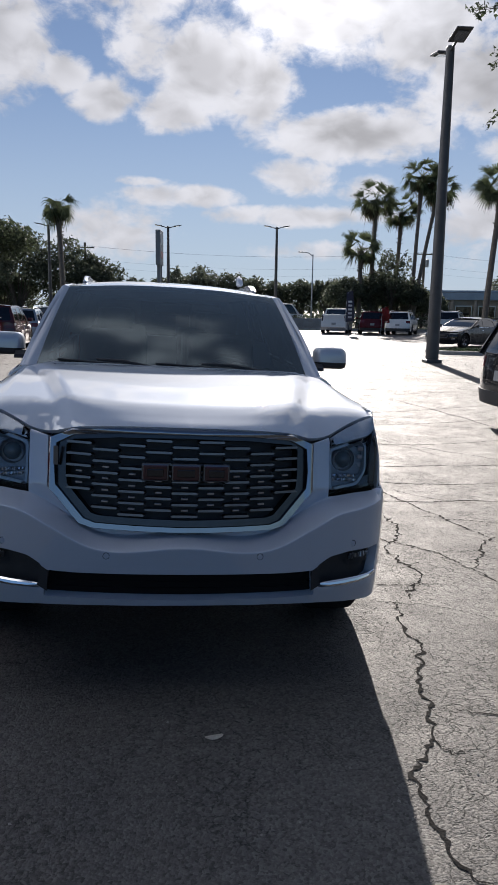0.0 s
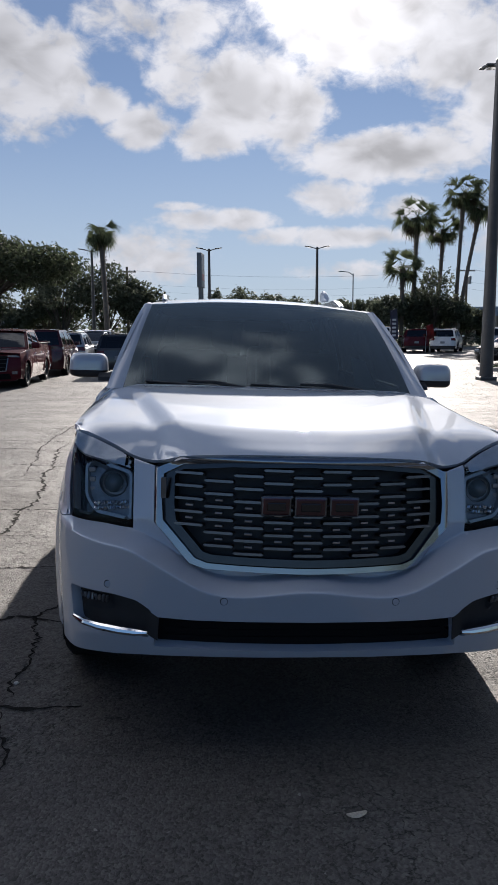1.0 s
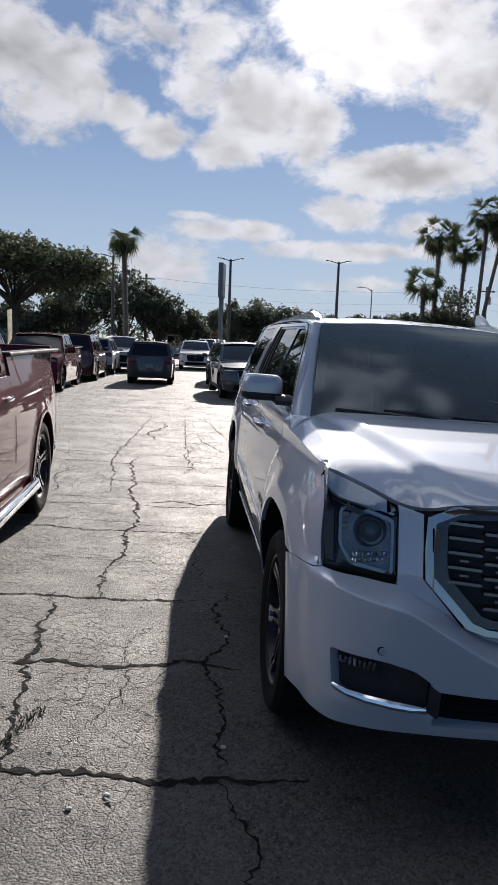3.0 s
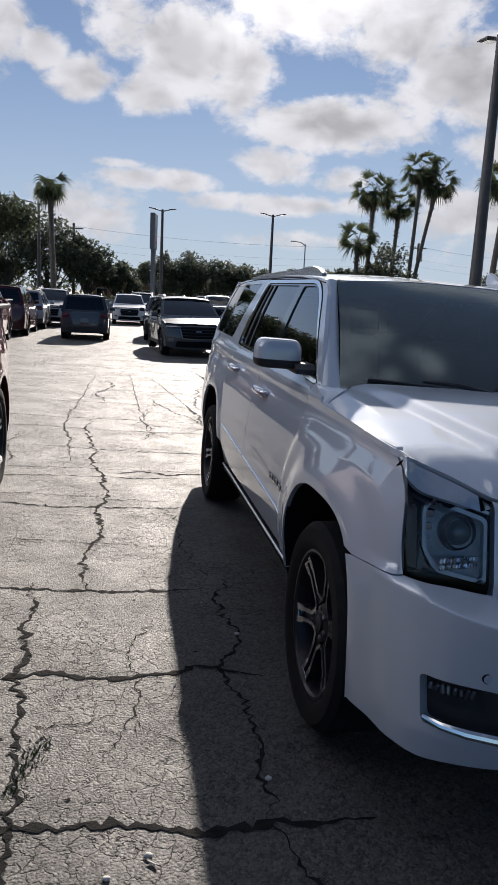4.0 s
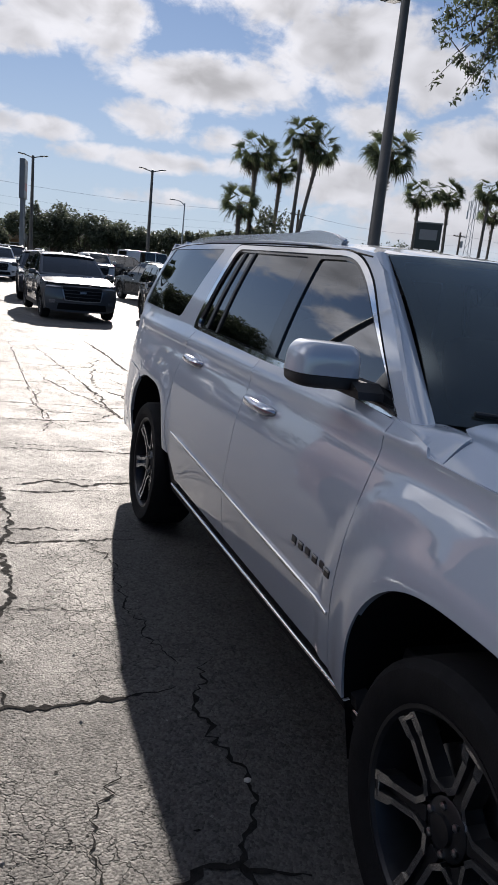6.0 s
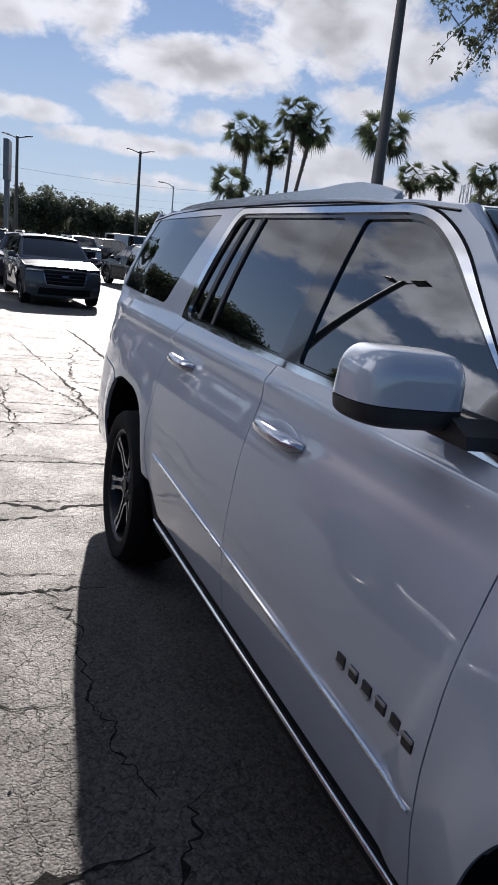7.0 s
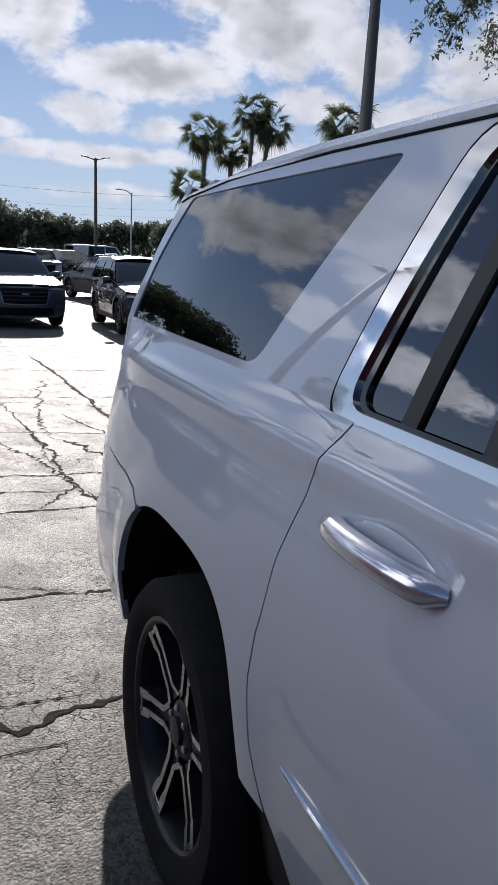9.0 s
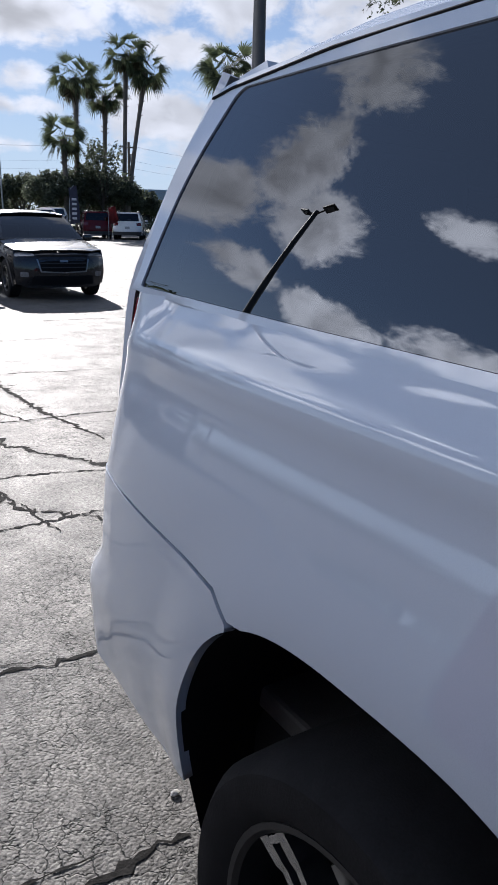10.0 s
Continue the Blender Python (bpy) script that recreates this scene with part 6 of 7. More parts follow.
        panel("grille_bar", put(nose, 0.012), [(-w_, z - 0.010), (w_, z - 0.010), (w_, z + 0.010), (-w_, z + 0.010)], BLACK_PLASTIC, gr, step=0.2, depth=0.02)
    panel("lower_grille", put(nose, 0.004), rounded([(-0.72, h0 + 0.05), (0.72, h0 + 0.05), (0.66, h0 + 0.22), (-0.66, h0 + 0.22)], 0.03), SEAM, car, step=0.12, depth=0.02)
    panel("plate", lambda A, Z: tail(A, Z) + np.array([0, 0.012, 0]), [(-0.17, h0 + 0.42), (0.17, h0 + 0.42), (0.17, h0 + 0.57), (-0.17, h0 + 0.57)], PLATE, car, step=0.2, depth=0.01, out=-1)
    panel("rear_bumper", lambda A, Z: tail(A, Z) * np.array([1.01, 1, 1]) + np.array([0, 0.02, 0]), [(-1, h0 + 0.04), (1, h0 + 0.04), (1, h0 + 0.25), (-1, h0 + 0.25)], CHROME if kind == "pickup" and chrome else low, car, step=0.15, depth=0.05, out=-1)
    for s in (-1, 1):
        hi_, lo_ = (zt - 0.03, zt - 0.125) if lights == "slim" else (zt - 0.02, zt - 0.26)
        panel("headlamp", put(nose, 0.006), [(s * a, z) for a, z in rounded([(0.60, lo_ + 0.02), (0.97, lo_), (0.985, hi_), (0.62, hi_ - 0.03)], 0.02)], LAMP_CLEAR, car, step=0.1, depth=0.02)
        panel("fog_lamp", put(nose, 0.006), [(s * a, z) for a, z in rounded([(0.74, h0 + 0.20), (0.90, h0 + 0.20), (0.90, h0 + 0.29), (0.74, h0 + 0.29)], 0.02)], LAMP_CLEAR, car, step=0.1, depth=0.02)
        th = (bed - 0.06, bed - 0.42) if kind == "pickup" else (zr - 0.03, zr - 0.24)
        tx = (0.86, 1.0) if kind == "pickup" else (0.66, 0.995)
        panel("tail_lamp", lambda A, Z: tail(A, Z) * np.array([1.004, 1, 1]) + np.array([0, 0.008, 0]), [(s * a, z) for a, z in rounded([(tx[0], th[1] + 0.02), (tx[1], th[1]), (tx[1], th[0]), (tx[0], th[0] - 0.03)], 0.02)], TAIL_RED, car, step=0.1, depth=0.02, out=-1)
    # hood, screen, roof, rear

    def lid(A, Y):
        return np.stack([A * wide(Y) * 0.952, Y, np.interp(Y, ty, tz) + 0.045 * (1 - np.abs(A) ** 2.5)], -1)
    n0 = 0.15
    panel("hood", lid, [(-1, NOSE), (-0.75, n0 + 0.04), (0, n0), (0.75, n0 + 0.04), (1, NOSE), (1, yc + 0.10), (-1, yc + 0.10)], paintwork, car, step=detail, depth=0.02)
    if kind == "sedan":
        panel("boot_lid", lid, [(-1, cab_end - 0.12), (1, cab_end - 0.12), (1, L - 0.14), (-1, L - 0.14)], paintwork, car, step=detail, depth=0.02)

    def slope(y0, z0, x0, y1, z1, x1, bow):
        return lambda A, T: np.stack([A * (x0 + (x1 - x0) * T), y0 + (y1 - y0) * T + bow * (A * A), z0 + (z1 - z0) * T + 0.02 * np.sin(np.pi * T)], -1)
    ws = slope(yc - 0.06, hc + 0.02, wb - 0.02, yw, H - 0.095, wt + 0.02, 0.06)
    panel("windscreen_frame", ws, [(-1, 0), (1, 0), (1, 1), (-1, 1)], paintwork, car, [rounded([(-0.93, 0.06), (0.93, 0.06), (0.92, 0.95), (-0.92, 0.95)], 0.05, 3)], 0.15, 0.02)
    panel("windscreen", ws, rounded([(-0.93, 0.06), (0.93, 0.06), (0.92, 0.95), (-0.92, 0.95)], 0.05, 3), CAR_GLASS, car, step=0.2, depth=0)
    ry = roof_end + (0.06 if kind != "pickup" else 0.02)

    def roof(A, Y):
        return np.stack([A * (wt + 0.02), Y, H - 0.045 + 0.045 * (1 - np.abs(A) ** 2.2) - 0.03 * smooth_step(Y, roof_end - 0.5, roof_end + 0.2) - 0.05 * smooth_step(Y, yw + 0.65, yw - 0.02)], -1)
    panel("roof", roof, [(-1, yw - 0.02), (1, yw - 0.02), (1, ry), (-1, ry)], paintwork, car, step=detail * 1.5, depth=0.02)
    rs = slope(cab_end, belt, wb - 0.02, ry, H - 0.06, wt + 0.02, -0.05)
    hole = rounded([(-0.88, 0.12), (0.88, 0.12), (0.88, 0.90), (-0.88, 0.90)], 0.06, 3)
    panel("rear_frame", rs, [(-1, -0.02), (1, -0.02), (1, 1), (-1, 1)], paintwork, car, [hole], 0.2, 0.02, -1)
    panel("rear_screen", rs, hole, CAR_GLASS, car, step=0.3, depth=0, out=-1)
    for x in (-0.36, 0.36):
        part("seat", bm_box((0.50, 0.16, 0.62), (x, yw + 0.55, belt + 0.02), 0.06, turn=pose(0, 0, 0, -12)), INTERIOR, car, smooth=50)
    if kind == "pickup":
        bm = bmesh.new()
        y0, y1, xw, z0 = cab_end + 0.08, L - 0.10, W / 2 - 0.16, 0.78
        bm_box((2 * xw, y1 - y0, 0.04), (0, (y0 + y1) / 2, z0), 0, bm)
        part("bed_floor", bm, BLACK_PLASTIC, car)
        for s in (-1, 1):
            part("bed_wall", bm_box((0.10, y1 - y0 + 0.1, bed - z0), (s * (xw - 0.01), (y0 + y1) / 2, (bed + z0) / 2 - 0.01), 0.01), BLACK_PLASTIC, car)
            part("bed_rail", bm_box((0.13, L - TAIL - cab_end - 0.02, 0.03), (s * (W / 2 * 0.945 - 0.055), (cab_end + L - TAIL) / 2 + 0.02, bed + 0.008), 0.010), BLACK_PLASTIC, car)
        part("tailgate", bm_box((2 * xw + 0.1, 0.08, bed - z0 + 0.1), (0, L - 0.13, (bed + z0) / 2), 0.015), paintwork, car, smooth=40)
        part("bed_front", bm_box((2 * xw + 0.1, 0.06, bed - z0 + 0.1), (0, y0, (bed + z0) / 2 - 0.02), 0.01), paintwork, car)
        part("cab_back", bm_box((W * 0.86, 0.06, bed - 0.5), (0, cab_end - 0.02, bed / 2 + 0.25), 0.02), paintwork, car)
    return car


def park(x, y, yaw=0.0):
    """Stands a vehicle's nose at x, y; yaw 0 looks along -y."""
    return pose(x, y, gh(x, y), 0, 0, yaw)


MAROON = paint("maroon_paint", (0.085, 0.007, 0.013), 0.12, 0.06, 1.22)
DARK_RED = paint("dark_red_paint", (0.065, 0.007, 0.010), 0.12)
GRAPHITE = paint("graphite_paint", (0.060, 0.064, 0.072), 0.2)
SILVER = paint("silver_paint", (0.42, 0.43, 0.45), 0.5)
WHITE = paint("white_paint", (0.68, 0.68, 0.68), 0.0)
BLACK = paint("black_paint", (0.010, 0.010, 0.012), 0.2)
DARK_GREY = paint("dark_grey_paint", (0.045, 0.048, 0.055), 0.5)

vehicle("pickup_truck", park(-3.66, -0.55), MAROON, "pickup", 5.88, 2.06, 1.92, 0.41, "maroon crew-cab pickup truck with chrome step bars", "pickup", cladding=False, lights="tall", step_bar=True, axles=(1.0, 4.80), detail=0.06)
vehicle("pickup_truck", park(-6.15, 19.9), MAROON, "pickup", 5.4, 1.90, 1.80, 0.385, "dark maroon pickup truck parked nose out", "pickup", cladding=False, lights="slim", axles=(0.95, 4.15))
vehicle("suv", park(-5.95, 31.6, 180), DARK_RED, "suv", 4.85, 1.92, 1.86, 0.38, "dark red boxy suv seen from behind", "suv", rails=False, cladding=False)
vehicle("suv", park(-5.75, 36.8, 180), SILVER, "suv", 4.7, 1.86, 1.72, 0.36, "silver grey suv in a parked row", "suv")
vehicle("suv", park(-8.9, 20.6), SILVER, "suv", 4.9, 1.95, 1.80, 0.38, "silver suv parked beside the maroon pickup", "suv")
vehicle("suv", park(-2.85, 30.4, 180), GRAPHITE, "suv", 4.25, 1.79, 1.67, 0.345, "small dark grey suv standing in the lane", "suv", chrome=False)
vehicle("suv", park(-4.95, 35.5), SILVER, "suv", 4.9, 1.95, 1.82, 0.38, "grey suv facing out of a parked row", "suv")
vehicle("suv", park(-7.2, 36.4), BLACK, "suv", 4.7, 1.9, 1.75, 0.36, "black suv in shade at the row's end", "suv", chrome=False)
vehicle("suv", park(-0.95, 41.0), WHITE, "suv", 4.8, 1.93, 1.72, 0.37, "white suv facing out of the parked row", "suv")
vehicle("suv", park(0.1, 48.0), BLACK, "suv", 4.9, 1.95, 1.82, 0.37, "black suv behind the white suv", "suv")
vehicle("suv", park(0.62, 19.6, 4), GRAPHITE, "suv", 4.95, 1.96, 1.72, 0.375, "graphite grey suv parked nose out with dusty hood", "suv")
vehicle("suv", park(0.30, 26.6, -2), DARK_GREY, "suv", 4.95, 1.96, 1.74, 0.375, "dark grey suv with roof rails in the row", "suv")
vehicle("pickup_truck", park(5.2, 47.0), SILVER, "pickup", 5.6, 2.0, 1.86, 0.39, "silver pickup truck far down the lot", "pickup")
vehicle("suv", park(4.6, 34.2, 196), BLACK, "suv", 4.6, 1.85, 1.68, 0.36, "black suv seen from its rear corner", "suv")
vehicle("suv", park(3.3, 17.7, -2), BLACK, "suv", 4.65, 1.84, 1.66, 0.365, "shiny black compact suv parked at an angle", "suv")
vehicle("suv", park(10.25, 7.35, 90), BLACK, "suv", 5.1, 2.0, 1.66, 0.36, "black full-size suv with its tail to the lane", "suv")
vehicle("pickup_truck", park(15.6, 55.0, 160), WHITE, "pickup", 5.7, 2.0, 1.88, 0.39, "white pickup truck parked tail out", "pickup", cladding=False)
vehicle("suv", park(17.6, 53.6, 165), MAROON, "suv", 4.7, 1.86, 1.70, 0.36, "dark maroon suv between white vehicles", "suv")
vehicle("suv", park(20.2, 52.4, 152), WHITE, "suv", 4.7, 1.88, 1.70, 0.36, "white suv parked tail out", "suv")
vehicle("suv", park(24.4, 53.0, 150), SILVER, "suv", 4.8, 1.9, 1.78, 0.37, "silver suv far across the lot", "suv")
vehicle("sedan", park(13.7, 30.4, -55), BLACK, "sedan", 4.9, 1.85, 1.46, 0.345, "black sedan by the grass island", "sedan", rails=False, cladding=False)
vehicle("sedan", park(17.8, 35.0, -60), BLACK, "sedan", 4.8, 1.84, 1.45, 0.34, "black sedan with dusty glass beyond the island", "sedan", rails=False, cladding=False)
vehicle("van", park(15.0, 66.0, 105), WHITE, "van", 5.6, 2.05, 2.3, 0.38, "white delivery van beyond the lot", "van", rails=False, cladding=False)
vehicle("suv", park(10.2, 57.0, 130), BLACK, "suv", 4.8, 1.92, 1.75, 0.37, "black suv far across the lot", "suv")

# ---- lamp posts, signs, buildings ----
POLE_PAINT = mat("bronze_pole_paint", (0.085, 0.080, 0.075), 0.5, vary=0.25, scale=3, bump=0.1, bump_scale=60)
CONCRETE = mat("concrete", (0.36, 0.35, 0.33), 0.85, vary=0.25, scale=2, bump=0.3, bump_scale=60, dirt=0.3)
WOOD = mat("weathered_pole_wood", (0.15, 0.12, 0.095), 0.85, vary=0.35, scale=5, bump=0.4, bump_scale=50)
GALV = mat("galvanised_steel", (0.40, 0.41, 0.42), 0.45, 0.8, vary=0.2, scale=12)
WIRE = mat("cable_black", (0.02, 0.02, 0.02), 0.7)
GRASS = mat("lawn_blades", (0.055, 0.085, 0.025), 0.85, vary=0.5, scale=3)
SOIL = mat("lawn_ground", (0.060, 0.075, 0.030), 0.95, vary=0.5, scale=2.5, bump=0.6, bump_scale=40, dirt=0.35)


def lamp_post(x, y, h, base=0.19, tip=0.11, turn=0.0, label="tall bronze twin-head parking lot lamp post", head=1.0):
    z = gh(x, y)
    t = empty("lamp_post", pose(x, y, z, 0, 0, turn), label=label, category="lamp post", group="parking lot lamp posts")
    bm = bmesh.new()
    for r0, z0, r1, z1 in ((base, -0.05, tip, h),):
        bm_tube([(0, 0, z0), (0, 0, z0 + (z1 - z0) * 0.33), (0, 0, z0 + (z1 - z0) * 0.66), (0, 0, z1)], [r0, r0 + (r1 - r0) * 0.33, r0 + (r1 - r0) * 0.66, r1], 4 if base > 0.5 else 12, bm)
    part("post", bm, POLE_PAINT, t, smooth=40)
    part("base_cover", bm_box((base * 2.5, base * 2.5, 0.12), (0, 0, 0.05), 0.02), POLE_PAINT, t)
    part("top_cap", bm_lathe([(h, tip), (h + 0.06, tip * 0.7), (h + 0.08, 0.0)], 10, "z"), POLE_PAINT, t)
    for s in (-1, 1):
        part("arm", bm_tube([(s * tip * 0.6, 0, h - 0.10), (s * 0.34, 0, h - 0.02), (s * 0.62, 0, h + 0.04)], [0.05, 0.04, 0.035], 8), POLE_PAINT, t)
        hd = bm_box((0.66 * head, 0.40 * head, 0.085), (0, 0, 0), 0.02)
        for v in hd.verts:
            if v.co.x * s > 0:
                v.co.z *= 0.5
        bmesh.ops.transform(hd, matrix=Matrix.Translation((s * 0.88, 0, h + 0.10)) @ pose(0, 0, 0, 0, -s * 9, 0), verts=hd.verts)
        lamp = part("lamp_head", hd, POLE_PAINT, t)
        lens = bm_box((0.44 * head, 0.26 * head, 0.012), (0, 0, -0.046), 0.003)
        bmesh.ops.transform(lens, matrix=Matrix.Translation((s * 0.88, 0, h + 0.10)) @ pose(0, 0, 0, 0, -s * 9, 0), verts=lens.verts)
        part("lamp_lens", lens, LAMP_CLEAR, lamp)
    return t


lamp_post(9.48, 20.6, 9.80, 0.215, 0.13, -94, "tall dark grey tapered twin-head lamp post", 1.25)
lamp_post(-8.44, 67.6, 8.9)
lamp_post(2.3, 66.9, 9.0, turn=-2)
lamp_post(12.7, 68.5, 9.4, turn=-8)
lamp_post(-9.2, 20.6, 9.7, 0.20, 0.12, 90)

# street lamp with one arm
sl = empty("street_lamp", pose(19.4, 82.0, 0, 0, 0, 0), label="slim grey single-arm street lamp", category="street lamp")
part("post", bm_tube([(0, 0, 0), (0, 0, 8.0)], [0.10, 0.07], 10), GALV, sl, smooth=True)
part("arm", bm_tube([(0, 0, 7.8), (-0.5, 0, 8.15), (-1.2, 0, 8.25)], [0.05, 0.04, 0.03], 8), GALV, sl)
part("lamp_head", bm_box((0.6, 0.22, 0.12), (-1.4, 0, 8.24), 0.04), GALV, sl)

# utility poles with wires
tops = []
for x, y, h in ((-6.0, 78.0, 8.3), (-34.0, 80.0, 8.6), (30.5, 76.0, 8.4), (57.0, 84.0, 9.0)):
    u = empty("utility_pole", pose(x, y, 0), label="weathered wooden utility pole with crossarm", category="utility pole", group="utility poles")
    part("post", bm_tube([(0, 0, -0.1), (0, 0, h)], [0.17, 0.12], 10), WOOD, u, smooth=True)
    part("crossarm", bm_box((1.9, 0.10, 0.12), (0, 0.1, h - 0.5), 0.01), WOOD, u)
    for k in (-0.8, -0.3, 0.3, 0.8):
        part("insulator", bm_lathe([(h - 0.44, 0.03), (h - 0.38, 0.045), (h - 0.30, 0.02)], 8, "z", (k, 0.1, 0)), GALV, u)
    part("transformer", bm_lathe([(h - 1.9, 0.18), (h - 1.1, 0.19), (h - 1.05, 0.05)], 12, "z", (0.3, -0.1, 0)), GALV, u)
    tops.append((x, y, h))
tops.sort()
for k, dz in ((0, -0.3), (1, -0.3), (2, -1.6), (3, -2.3)):
    pts = []
    for (x0, y0, h0), (x1, y1, h1) in zip([(-90, 80, 8.5)] + tops, tops + [(120, 90, 8.5)]):
        for t in np.linspace(0, 1, 13)[:-1]:
            pts.append((x0 + (x1 - x0) * t, y0 + (y1 - y0) * t + 0.3 * k, h0 + (h1 - h0) * t + dz - 1.0 * 4 * t * (1 - t) * 0.8))
    tagged(part("power_line", bm_tube(pts, 0.006, 4), WIRE, None), "thin black overhead power line", "power line", "overhead power lines")

# tall dealer sign by the far lamp post: plain panels
SIGN_GREY = mat("sign_face_grey", (0.20, 0.21, 0.22), 0.5, vary=0.1, scale=2)
sign = empty("pylon_sign", pose(1.45, 64.5, gh(1.45, 64.5), 0, 0, 80), label="tall grey pylon sign seen from its edge", category="sign")
for x in (-0.45, 0.45):
    part("post", bm_box((0.22, 0.30, 8.2), (x, 0, 4.1), 0.02), SIGN_GREY, sign)
part("sign_box", bm_box((1.9, 0.42, 3.0), (0, 0, 6.9), 0.05), SIGN_GREY, sign)
part("sign_panel", bm_box((1.5, 0.44, 0.9), (0, 0, 7.6), 0.02), mat("sign_dark_panel", (0.05, 0.055, 0.07), 0.3), sign)
part("sign_panel", bm_box((1.5, 0.44, 0.6), (0, 0, 6.3), 0.02), mat("sign_red_panel", (0.25, 0.03, 0.03), 0.4), sign)
sign = empty("pole_sign", pose(27.4, 45.5, 0, 0, 0, -32), label="dark rectangular sign box on two posts", category="sign")
for x in (-0.5, 0.5):
    part("post", bm_box((0.14, 0.14, 4.6), (x, 0, 2.3), 0.01), POLE_PAINT, sign)
part("sign_box", bm_box((1.75, 0.5, 1.75), (0, 0, 5.1), 0.04), mat("sign_black_green", (0.028, 0.036, 0.034), 0.4, vary=0.2), sign)
part("sign_panel", bm_box((1.2, 0.52, 0.7), (0, 0, 5.2), 0.02), SIGN_GREY, sign)
part("sign_cap", bm_box((1.85, 0.55, 0.10), (0, 0, 6.0), 0.02), mat("sign_edge", (0.25, 0.27, 0.25), 0.5), sign)

# flag banners with plain bars
for x, y, col, tall in ((13.6, 46.3, (0.05, 0.055, 0.085), 2.5), (16.9, 48.6, (0.20, 0.03, 0.03), 1.5), (-13.2, 47.5, (0.62, 0.60, 0.52), 2.8)):
    fl = empty("feather_flag", pose(x, y, gh(x, y), 0, 0, -12), label="narrow cloth feather flag on a thin pole", category="flag", group="feather flags")
    part("pole", bm_tube([(0, 0, 0), (0, 0, tall * 0.7), (0.06, 0, tall + 0.3), (0.30, 0, tall + 0.55)], [0.02, 0.018, 0.012, 0.006], 6), GALV, fl)
    bm = bmesh.new()
    rows = []
    for t in np.linspace(0, 1, 9):
        zz = 0.9 + (tall - 0.5) * t
        w_ = 0.55 - 0.10 * t
        rows.append([bm.verts.new((0.02 + w_ * u + 0.03 * math.sin(4 * t), 0.05 * math.sin(6 * t + 3 * u), zz + 0.12 * u)) for u in (0, 0.5, 1)])
    for a, b in zip(rows, rows[1:]):
        for k in range(2):
            bm.faces.new((a[k], a[k + 1], b[k + 1], b[k]))
    bmesh.ops.solidify(bm, geom=list(bm.faces), thickness=0.012)
    part("cloth", bm, mat("cloth_%d" % int(col[0] * 1000), col, 0.85, vary=0.2, scale=4), fl)
    if col[2] > 0.08 and col[0] < 0.1:
        for k in range(5):
            part("bar", bm_box((0.26, 0.02, 0.13), (0.28, -0.06, 1.25 + 0.26 * k), 0.01), mat("print_white", (0.6, 0.6, 0.62), 0.8), fl)

# grass island with a real kerb
def kerbed(name, cx, cy, a, b, label):
    t = empty(name, pose(cx, cy, gh(cx, cy)), label=label, category="island")
    loop = [(a * math.copysign(abs(math.cos(u)) ** 0.7, math.cos(u)), b * math.copysign(abs(math.sin(u)) ** 0.7, math.sin(u))) for u in np.linspace(0, 2 * math.pi, 40, endpoint=False)]
    bm = bmesh.new()
    rings = [[bm.verts.new((x * k, y * k, z)) for x, y in loop] for k, z in ((1.0, -0.05), (1.0, 0.12), (0.985, 0.145), (0.92, 0.145), (0.91, 0.10))]
    for p, q in zip(rings, rings[1:]):
        for k in range(40):
            bm.faces.new((p[k], p[(k + 1) % 40], q[(k + 1) % 40], q[k]))
    part("kerb", bm, CONCRETE, t)
    part("lawn", bm_prism([(x * 0.93, y * 0.93) for x, y in loop], 0.0, 0.125, "z"), SOIL, t)
    r = random.Random(5)
    v, f = [], []
    for _ in range(2600):
        u, q = r.uniform(0, 2 * math.pi), math.sqrt(r.random()) * 0.9
        x, y = a * q * math.cos(u), b * q * math.sin(u)
        h, w_, d = r.uniform(0.05, 0.12), 0.012, r.uniform(0, math.pi)
        i = len(v)
        v += [(x - w_ * math.cos(d), y - w_ * math.sin(d), 0.12), (x + w_ * math.cos(d), y + w_ * math.sin(d), 0.12), (x + r.uniform(-0.04, 0.04), y + r.uniform(-0.04, 0.04), 0.12 + h)]
        f.append((i, i + 1, i + 2))
    g = obj("grass", v, f, GRASS, t)
    g["kind"] = "stuff"
    return t


kerbed("grass_island", 14.6, 26.2, 3.0, 1.5, "kerbed island with short green grass")
kerb = part("kerb", bm_box((90, 0.18, 0.17), (12, 59.5, 0.06), 0.03), CONCRETE, None)
tagged(kerb, "long concrete kerb at the lot's far edge", "kerb", kind="structure")
verge = obj("verge", [(-70, 59.6, 0.10), (90, 59.6, 0.10), (110, 100, 0.12), (-90, 100, 0.12)], [(0, 1, 2, 3)], SOIL)
tagged(verge, "strip of rough green grass beyond the lot", "verge", kind="structure")
wall = part("low_wall", bm_box((26, 0.25, 1.0), (4, 61.0, 0.5), 0.03), CONCRETE, None)
tagged(wall, "low pale block wall behind the lot", "wall", kind="structure")

